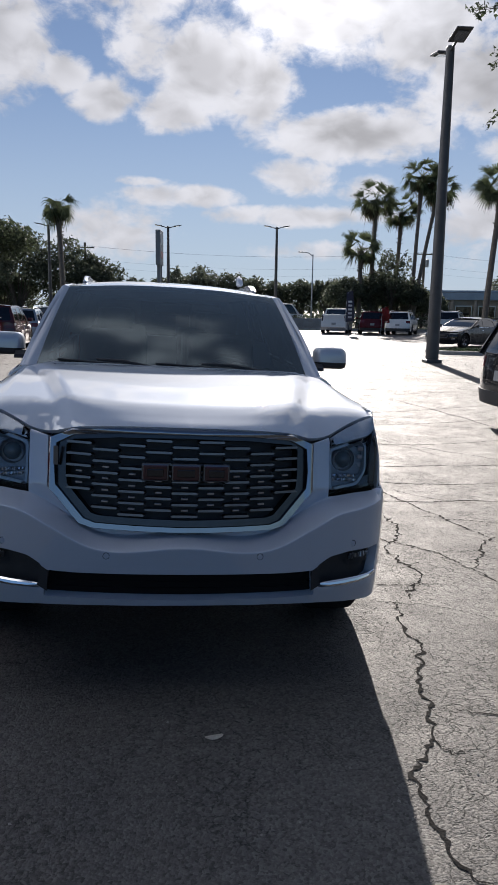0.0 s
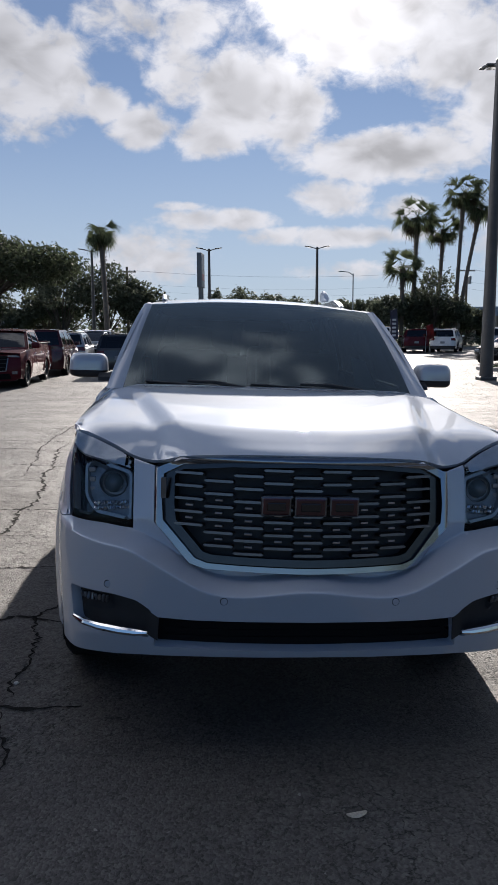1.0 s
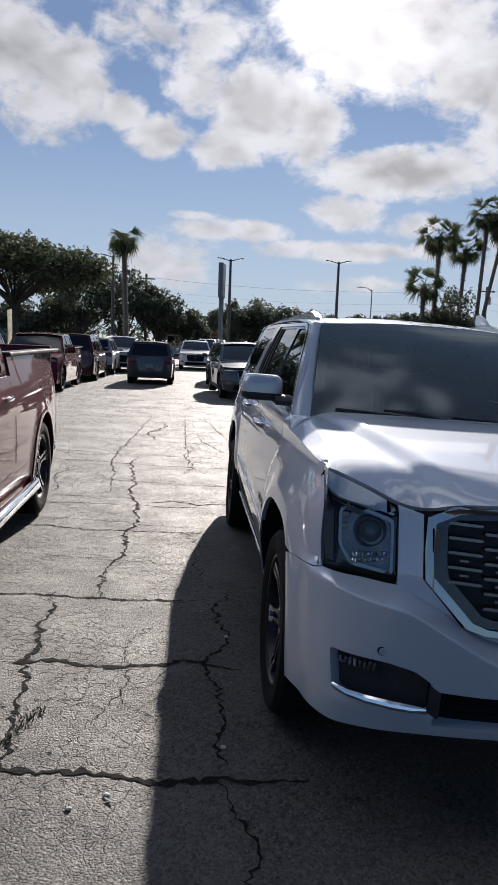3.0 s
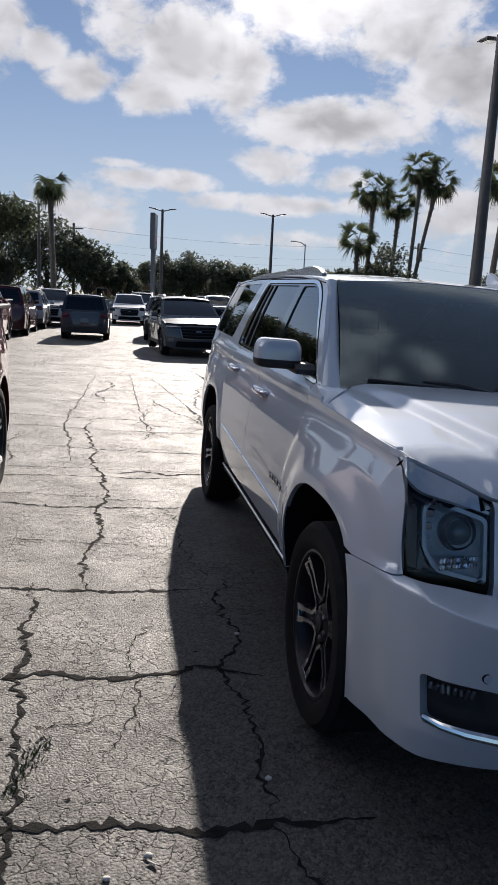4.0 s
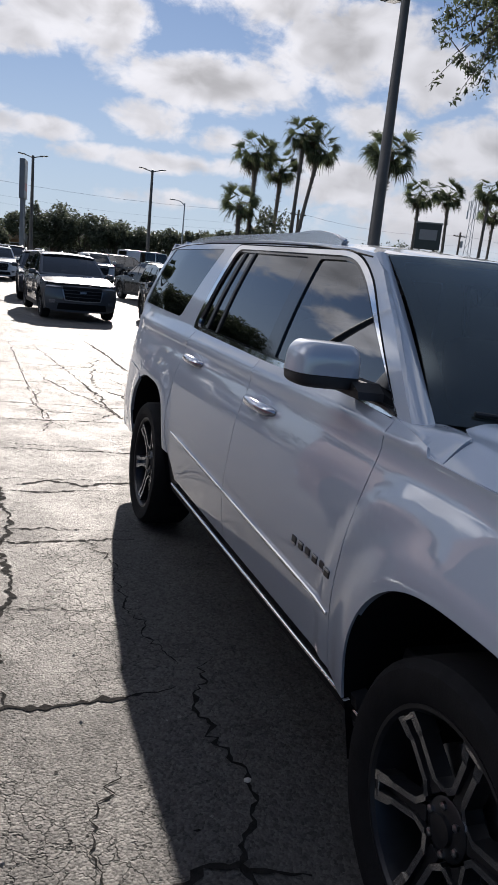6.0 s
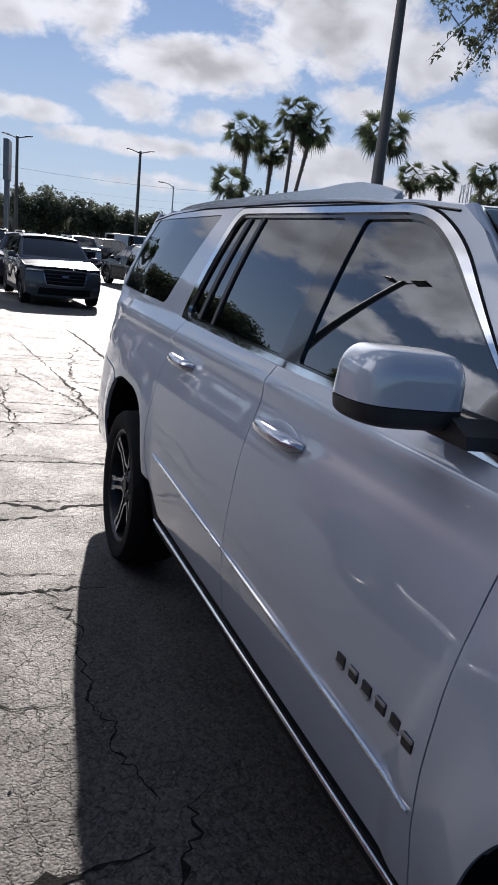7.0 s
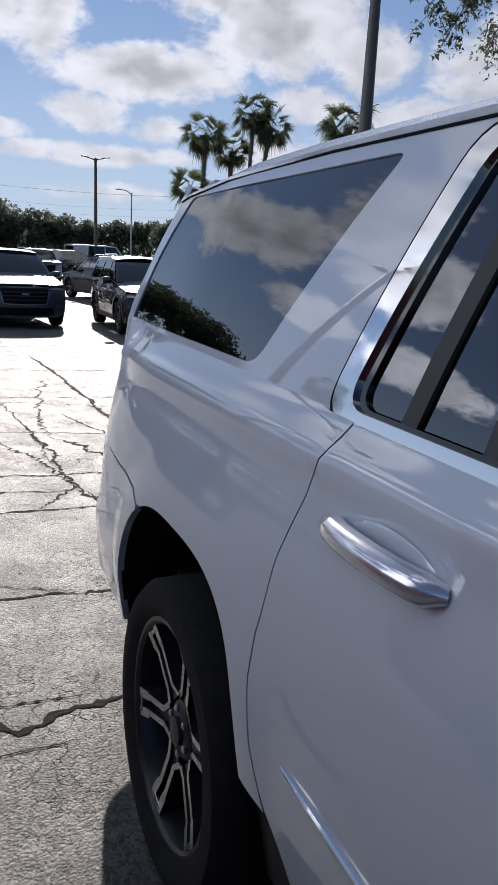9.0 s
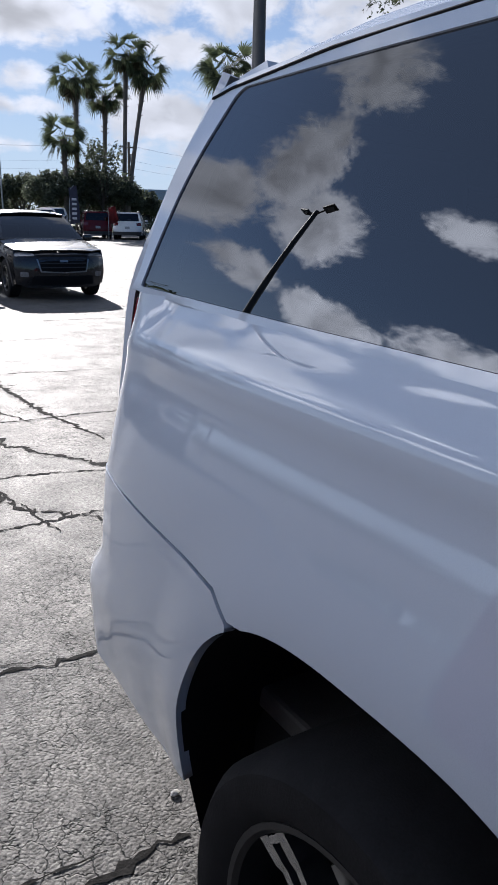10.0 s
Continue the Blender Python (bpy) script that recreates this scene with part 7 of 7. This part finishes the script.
# buildings across the street
def building(cx, cy, w, d, h, turn, wallc, trimc, label, bays=6):
    b = empty("building", pose(cx, cy, 0, 0, 0, turn), label=label, category="building")
    wm = mat("stucco_%d_%d" % (int(wallc[0] * 1000), int(wallc[2] * 1000)), wallc, 0.85, vary=0.15, scale=0.6, bump=0.2, bump_scale=30)
    tm = mat("fascia_%d_%d" % (int(trimc[0] * 1000), int(trimc[2] * 1000)), trimc, 0.7, vary=0.15, scale=0.6)
    part("wall", bm_box((w, d, h), (0, 0, h / 2), 0), wm, b)
    part("roof", bm_box((w + 0.5, d + 0.5, 0.25), (0, 0, h + 0.12), 0.03), tm, b)
    part("fascia", bm_box((w + 0.3, 0.5, 0.9), (0, -d / 2 - 0.2, h - 0.5), 0.03), tm, b)
    for k in range(bays):
        x = -w / 2 + w * (k + 0.5) / bays
        win = part("window", bm_box((w / bays * 0.74, 0.12, h * 0.5), (x, -d / 2 - 0.02, h * 0.36), 0.02), SATIN, b)
        part("pane", bm_box((w / bays * 0.66, 0.05, h * 0.44), (x, -d / 2 - 0.09, h * 0.36), 0.005), CAR_GLASS, win)
        part("pier", bm_box((0.35, 0.5, h - 0.9), (x - w / bays / 2, -d / 2 - 0.2, (h - 0.9) / 2), 0.02), wm, b)
    return b


building(41, 92, 17, 10, 4.2, -24, (0.33, 0.29, 0.24), (0.25, 0.33, 0.42), "low beige shop building with blue fascia")
building(1.5, 104, 12, 9, 3.4, 0, (0.42, 0.24, 0.12), (0.40, 0.27, 0.16), "low orange-brown shop building across the street")
building(11.5, 100, 15, 9, 3.6, -6, (0.34, 0.33, 0.31), (0.36, 0.34, 0.30), "pale grey flat-roofed building across the street")
building(-30, 100, 24, 10, 4.0, 12, (0.36, 0.35, 0.32), (0.24, 0.20, 0.17), "long pale building behind the trees")
# cell tower
tw = empty("cell_tower", pose(75.0, 107.0, 0), label="thin steel lattice cell tower", category="tower")
for a in range(3):
    u = 2 * math.pi * a / 3
    part("leg", bm_tube([(0.9 * math.cos(u), 0.9 * math.sin(u), 0), (0.35 * math.cos(u), 0.35 * math.sin(u), 16.5)], [0.07, 0.05], 6), GALV, tw)
for k in range(14):
    z0, z1, a = 0.4 + k * 1.15, 1.55 + k * 1.15, k % 3
    u0, u1 = 2 * math.pi * a / 3, 2 * math.pi * (a + 1) / 3
    r0, r1 = 0.9 - 0.55 * z0 / 16.5, 0.9 - 0.55 * z1 / 16.5
    part("brace", bm_tube([(r0 * math.cos(u0), r0 * math.sin(u0), z0), (r1 * math.cos(u1), r1 * math.sin(u1), z1)], 0.035, 5), GALV, tw)
for k in range(9):
    u = 2 * math.pi * k / 9
    part("aerial", bm_box((0.22, 0.12, 1.5), (0.95 * math.cos(u), 0.95 * math.sin(u), 14.0 + 1.4 * (k % 2)), 0.02, turn=pose(0, 0, 0, 0, 0, math.degrees(u))), GALV, tw)

# ---- trees and palms ----
def leaf_mat(name, color, rough=0.55):
    if name in MATS:
        return MATS[name]
    m = MATS[name] = bpy.data.materials.new(name)
    m.use_nodes = True
    T = Nodes(m.node_tree)
    geo = T.add("ShaderNodeNewGeometry")
    base = T.mix((geo, "Random Per Island"), tuple(c * 0.55 for c in color) + (1.0,), tuple(c * 1.45 for c in color) + (1.0,))
    bsdf = T.add("ShaderNodeBsdfPrincipled", Base_Color=base, Roughness=rough)
    bsdf.inputs["Specular IOR Level"].default_value = 0.2
    glow = T.add("ShaderNodeBsdfTranslucent", Color=base)
    T.add("ShaderNodeOutputMaterial", Surface=T.add("ShaderNodeMixShader", i0=0.50, i1=bsdf, i2=glow))
    return m


OAK_LEAF = leaf_mat("oak_leaves", (0.060, 0.074, 0.042))
FAR_LEAF = leaf_mat("far_leaves", (0.085, 0.098, 0.068))
PALM_LEAF = leaf_mat("palm_leaves", (0.075, 0.092, 0.050), 0.85)
DRY_LEAF = leaf_mat("dry_palm_leaves", (0.075, 0.062, 0.040), 0.8)
BARK = mat("tree_bark", (0.085, 0.070, 0.058), 0.9, vary=0.35, scale=5, bump=0.6, bump_scale=30)
PALM_BARK = mat("palm_bark", (0.16, 0.135, 0.11), 0.9, vary=0.3, scale=4, bump=0.7, bump_scale=18)


def leaves(name, blobs, count, size, material, parent=None, seed=1, flat=0.5, droop=0.0):
    """Small leaf clumps scattered through ellipsoid blobs (x, y, z, rx, ry, rz), denser towards their skins."""
    r = np.random.RandomState(seed)
    vol = np.array([b[3] * b[4] * b[5] for b in blobs]) ** 0.8
    pick = r.choice(len(blobs), count, p=vol / vol.sum())
    B = np.array(blobs)[pick]
    d = r.normal(size=(count, 3))
    d /= np.linalg.norm(d, axis=1, keepdims=True)
    rad = r.uniform(0.25, 1.0, count) ** 0.45
    rad *= 1 + 0.16 * np.sin(d[:, 0] * 9 + pick) * np.cos(d[:, 2] * 7 + pick * 2)
    c = B[:, :3] + d * B[:, 3:6] * rad[:, None]
    n = d * (1 - flat) + r.normal(size=(count, 3)) * 0.6 + np.array([0, 0, flat])
    n /= np.linalg.norm(n, axis=1, keepdims=True)
    t = np.cross(n, r.normal(size=(count, 3)))
    t /= np.linalg.norm(t, axis=1, keepdims=True)
    b = np.cross(n, t)
    s = size * r.uniform(0.55, 1.35, count)[:, None]
    tip = np.array([0, 0, -droop])
    # each clump is a pair of pointed leaves
    v = np.stack([c - t * s * 0.9, c + b * s * 0.38, c + t * s * 0.9 + tip * s, c - b * s * 0.38, c + n * s * 0.5 + b * s * 0.2, c + n * s * 0.1 - t * s * 0.5 + b * s], 1).reshape(-1, 3)
    i = np.arange(count)[:, None] * 6
    f = np.concatenate([i + np.array([[0, 1, 2, 3]])]).tolist() + (i + np.array([[1, 4, 5]])).tolist()
    return obj(name, v, f, material, parent)


def tree(x, y, h, spread, trunk_h, label, seed=1, count=5000, leaf=0.16, material=None, trunk_r=0.22, blobs_n=16, name="tree"):
    r = random.Random(seed)
    z = gh(x, y)
    t = empty(name, pose(x, y, z), label=label, category="tree")
    bm = bmesh.new()
    bm_tube([(0, 0, -0.1), (0.05, 0, trunk_h * 0.5), (0.0, 0.05, trunk_h)], [trunk_r * 1.25, trunk_r, trunk_r * 0.85], 9, bm)
    blobs = []
    for k in range(blobs_n):
        a = 2 * math.pi * k / blobs_n * 2.4 + r.uniform(-0.3, 0.3)
        q = math.sqrt((k + 0.5) / blobs_n)
        ex, ey = spread * q * 0.8 * math.cos(a), spread * q * 0.8 * math.sin(a)
        ez = trunk_h + (h - trunk_h) * (0.30 + 0.42 * (1 - q * q) + r.uniform(-0.10, 0.14))
        blobs.append((ex, ey, ez, spread * r.uniform(0.24, 0.36), spread * r.uniform(0.24, 0.36), (h - trunk_h) * r.uniform(0.17, 0.26)))
        mid = (ex * 0.4 + r.uniform(-0.2, 0.2), ey * 0.4, trunk_h + (ez - trunk_h) * 0.45)
        bm_tube([(0, 0, trunk_h * r.uniform(0.8, 0.98)), mid, (ex * 0.85, ey * 0.85, ez)], [trunk_r * 0.5, trunk_r * 0.26, trunk_r * 0.07], 6, bm)
    part("trunk", bm, BARK, t, smooth=True)
    leaves("crown", blobs, count, leaf, material or OAK_LEAF, t, seed)
    return t


tree(-9.9, 35.0, 6.7, 4.7, 3.5, "spreading live oak with a dark rounded crown", 3, 15000, 0.14, blobs_n=34, trunk_r=0.15)
for k, (x, y, h, sp) in enumerate(((-12.3, 74, 9.4, 4.6), (-8.2, 76, 9.2, 4.4), (-4.6, 77, 7.0, 3.4), (-14.5, 78, 6.0, 3.8), (-1.6, 80, 5.0, 2.8), (-19, 76, 5.2, 4.0), (-25, 74, 5.6, 4.4))):
    tree(x, y, h, sp, 1.0, "dense dark broadleaf tree behind the lot", 20 + k, 3200, 0.26, FAR_LEAF, 0.25, 14)
for k, (x, y, h, sp) in enumerate(((3.4, 88, 6.2, 3.6), (6.6, 90, 7.4, 3.8), (9.6, 88, 7.0, 3.6), (12.6, 86, 5.6, 3.2), (15.4, 88, 5.6, 3.4), (18.5, 86, 6.0, 3.4), (22.0, 84, 6.0, 3.4))):
    tree(x, y, h, sp, 0.9, "round broadleaf tree across the street", 40 + k, 2400, 0.26, FAR_LEAF, 0.22, 12)
for k, (x, y, h, sp) in enumerate(((19.2, 66, 5.0, 2.8), (22.0, 67, 6.0, 3.0), (24.6, 66, 5.4, 2.8), (27.4, 68, 4.4, 2.6), (47, 88, 7.0, 4.0), (52, 90, 7.6, 4.2), (58, 90, 7.0, 4.2))):
    tree(x, y, h, sp, 0.8, "dark shrubby tree under the palms", 60 + k, 3000, 0.22, FAR_LEAF, 0.16, 14)
tree(23.2, 65.0, 8.0, 2.4, 2.2, "thin open tree among the palms", 77, 1100, 0.20, FAR_LEAF, 0.12, 16)
# woods all round the place
r_ = random.Random(9)
wood_blobs = []
for k in range(150):
    a = radians(-178 + 356 * k / 149)
    far = r_.uniform(96, 122)
    hh = r_.uniform(3.0, 5.2)
    wood_blobs.append((far * math.sin(a), 10 + far * math.cos(a), hh * 0.45, r_.uniform(3.0, 5.5), r_.uniform(3.0, 5.0), hh * 0.62))
woods = leaves("woods", wood_blobs, 30000, 0.50, FAR_LEAF, None, 4)
tagged(woods, "far belt of dark green trees round the lot", "woods", kind="stuff")
hedge = leaves("hedge", [(-64 + 2.0 * k, 63.0 + 0.4 * math.sin(k), 0.75, 1.4, 0.8, 0.65) for k in range(66)], 9000, 0.20, FAR_LEAF, None, 6)
tagged(hedge, "low clipped green hedge along the street", "hedge", kind="stuff")


def palm_crown(seed, parent, size=2.0, fronds=34, name="crown", droop=0.16, fan=0.52, split=17):
    """A crown of fan fronds, each a bowed stalk and a fan of folded leaflets whose tips hang; size is the reach of a frond."""
    r = random.Random(seed)
    v, f, vd, fd = [], [], [], []
    for k in range(fronds):
        a = 2 * math.pi * k * 0.381966 + r.uniform(-0.25, 0.25)
        t = (k + 0.5) / fronds
        ang = math.radians(72 - 108 * t + r.uniform(-14, 14))
        L = size * r.uniform(0.86, 1.10) * (1.0 if t < 0.8 else 0.86)
        stalk = L * (1 - fan) * r.uniform(0.85, 1.12)
        ca, sa = math.cos(a), math.sin(a)
        side = Vector((-sa, ca, 0))
        p = Vector((0, 0, 0))
        stem = [p.copy()]
        for _ in range(5):
            p = p + Vector((ca * math.cos(ang), sa * math.cos(ang), math.sin(ang))) * stalk * 0.2
            ang -= droop * 0.45 * (0.3 + max(0.0, math.cos(ang)))
            stem.append(p.copy())
        V, F = (vd, fd) if t > 0.86 else (v, f)
        for n_, (p0, p1) in enumerate(zip(stem, stem[1:])):
            i = len(V)
            w0, w1 = 0.030 - 0.003 * n_, 0.027 - 0.003 * n_
            V += [tuple(p0 - side * w0), tuple(p0 + side * w0), tuple(p1 + side * w1), tuple(p1 - side * w1)]
            F.append((i, i + 1, i + 2, i + 3))
        out = (stem[-1] - stem[-2]).normalized()
        tw = r.uniform(-0.9, 0.9)
        across = side * math.cos(tw) + side.cross(out) * math.sin(tw)
        up = across.cross(out)
        reach = L * fan
        hang = r.uniform(0.08, 0.40) * (0.6 + 0.9 * t)
        for j in range(split):
            u = -1.55 + 3.1 * j / (split - 1)
            d = (out * math.cos(u) + across * math.sin(u) - up * 0.20 * (1 - math.cos(u))).normalized()
            ln = reach * (1.0 - 0.14 * abs(u)) * r.uniform(0.80, 1.10)
            wide = up.cross(d).normalized() * ln * 0.036
            c = stem[-1]
            m0, m1 = c + d * ln * 0.34, c + d * ln * 0.66 + Vector((0, 0, -ln * hang * 0.12))
            e_ = c + d * ln * 0.90 + Vector((0, 0, -ln * hang * r.uniform(0.7, 1.2)))
            i = len(V)
            V += [tuple(c), tuple(m0 + wide * 1.3), tuple(m1 + wide * 0.8), tuple(e_), tuple(m1 - wide * 0.8), tuple(m0 - wide * 1.3)]
            F += [(i, i + 1, i + 5), (i + 1, i + 2, i + 4, i + 5), (i + 2, i + 3, i + 4)]
    crown = obj(name, v, f, PALM_LEAF, parent)
    if vd:
        obj("dry_fronds", vd, fd, DRY_LEAF, parent)
    return crown


def palm(x, y, top, lean=(0, 0), size=2.0, seed=1, label="tall fan palm with a rough trunk", r0=0.20, fronds=36, droop=0.34, fan=0.52):
    z = gh(x, y)
    t = empty("palm_tree", pose(x, y, z), label=label, category="palm tree", group="fan palms")
    size *= 1.24
    h = top - size * 0.80 - z
    bm = bmesh.new()
    pts = [(lean[0] * (u ** 1.3), lean[1] * (u ** 1.3), h * u) for u in np.linspace(0, 1, 9)]
    bm_tube([(p[0], p[1], p[2] - (0.1 if k == 0 else 0)) for k, p in enumerate(pts)], [r0 * 1.25] + [r0 * (1 - 0.25 * k / 8) for k in range(1, 7)] + [r0 * 1.0, r0 * 1.25], 10, bm)
    rr = random.Random(seed + 50)
    for k in range(26):
        u = 0.72 + 0.28 * k / 26
        a = rr.uniform(0, 6.28)
        c = Vector((lean[0] * u ** 1.3, lean[1] * u ** 1.3, h * u))
        d = Vector((math.cos(a), math.sin(a), 0))
        bm_tube([c + d * r0 * 0.7, c + d * r0 * 1.5 + Vector((0, 0, 0.10))], [0.05, 0.025], 5, bm)
    part("trunk", bm, PALM_BARK, t, smooth=True)
    c = palm_crown(seed, t, size, fronds, droop=droop, fan=fan)
    for ch in t.children:
        if ch.name.split(".")[0] in ("crown", "dry_fronds"):
            ch.location = (pts[-1][0], pts[-1][1], h)
    return t


palm(-6.9, 64.4, 12.4, (-0.35, 0), 2.1, 21, "tall fan palm with drooping thin fronds", 0.26, 13, 0.95, 0.60)
palm(21.7, 67.0, 14.2, (0.25, 0), 2.15, 2, r0=0.24)
palm(24.3, 67.5, 13.0, (0.4, 0), 1.95, 3, r0=0.22)
palm(25.3, 65.5, 16.1, (0.5, 0), 2.1, 4, r0=0.20)
palm(25.3, 65.0, 15.0, (2.0, 0), 2.1, 5, "fan palm with a leaning trunk", 0.20)
palm(20.2, 65.5, 9.2, (0.0, 0), 2.0, 6, "short fan palm among shrubs", 0.24)
palm(24.9, 49.0, 12.7, (0.7, 0), 2.05, 7, "stout fan palm beside the lamp post", 0.24, 40)
palm(38.9, 66.0, 12.3, (0.1, 0), 1.9, 8, r0=0.18)
palm(43.3, 67.0, 12.8, (-0.3, 0), 1.8, 9, r0=0.18)
palm(46.9, 66.0, 13.6, (0.3, 0), 1.8, 10, r0=0.18)
palm(49.5, 68.0, 11.6, (0.2, 0), 1.7, 11, r0=0.16)
palm(53.5, 67.0, 13.2, (0.0, 0), 1.8, 12, r0=0.18)
palm(-1.0, 112.0, 6.2, (0.2, 0), 1.6, 13, "small distant fan palm", 0.18)
palm(-21.5, 38.5, 8.6, (0.2, 0), 1.5, 14, r0=0.18)
# overhanging crown of a near oak
branch = empty("tree", pose(24.0, 22.6, 1.7), label="large oak with leafy branches hanging over the lot", category="tree")
bm = bmesh.new()
bm_tube([(0, 0, -1.8), (-0.1, 0, 3.0), (-0.3, 0, 6.0)], [0.48, 0.40, 0.34], 10, bm)
hang = []
rr = random.Random(31)
for k in range(16):
    a = math.pi * (0.45 + 1.35 * k / 15)
    q = rr.uniform(0.92, 1.04)
    e = Vector((10.3 * math.cos(a) * q, 10.3 * math.sin(a) * q * 0.8, rr.uniform(8.6, 9.6)))
    knee = Vector((e.x * 0.55, e.y * 0.55, 10.8 + rr.uniform(-0.4, 0.6)))
    bm_tube([(-0.2, 0, 5.6), (e.x * 0.25, e.y * 0.25, 8.8), knee, (e.x * 0.85, e.y * 0.85, 10.2), e], [0.20, 0.14, 0.09, 0.04, 0.012], 7, bm)
    for j in range(7):
        c = knee.lerp(e, 0.25 + 0.75 * j / 6) + Vector((rr.uniform(-0.8, 0.8), rr.uniform(-0.8, 0.8), rr.uniform(-0.3, 1.6)))
        tip = c + Vector((rr.uniform(-0.5, 0.5), rr.uniform(-0.5, 0.5), -rr.uniform(0.5, 1.1)))
        bm_tube([knee.lerp(e, 0.2 + 0.75 * j / 6), c, tip], [0.025, 0.014, 0.006], 5, bm)
        hang += [(*c, 0.55, 0.55, 0.32), (*tip, 0.28, 0.28, 0.30), (*((c + tip) / 2), 0.30, 0.30, 0.30)]
    hang.append((e.x * 0.6, e.y * 0.6, 12.4, 2.2, 2.2, 1.3))
    hang.append((e.x * 0.90, e.y * 0.90, 12.6, 1.5, 1.5, 1.1))
for tx, ty_, tz in ((-12.6, -0.7, 6.2), (-11.7, -0.9, 5.9), (-11.1, -0.6, 6.9), (-12.5, -1.1, 8.7), (-13.6, -1.2, 9.5), (-11.5, -1.3, 7.7), (-10.6, -0.6, 7.9), (-13.1, -0.4, 9.9), (-11.9, 0.6, 8.6)):
    tip, root = Vector((tx, ty_, tz)), Vector((-8.6, -0.6, 9.6))
    mid = root.lerp(tip, 0.5) + Vector((0, 0, 0.5))
    bm_tube([root, mid, tip], [0.05, 0.025, 0.006], 6, bm)
    for j in range(9):
        u = 0.25 + 0.75 * j / 8
        c = root.lerp(mid, u * 2) if u < 0.5 else mid.lerp(tip, u * 2 - 1)
        c = c + Vector((rr.uniform(-0.2, 0.2), rr.uniform(-0.25, 0.25), rr.uniform(-0.25, 0.12)))
        hang += [(*c, 0.30 - 0.14 * u, 0.30, 0.20 - 0.08 * u)] * (3 if u > 0.5 else 2)
    hang.append((*root.lerp(tip, 0.25), 1.1, 1.1, 0.7))
part("trunk", bm, BARK, branch, smooth=True)
leaves("crown", hang, 30000, 0.12, OAK_LEAF, branch, 8, 0.3, 0.4)
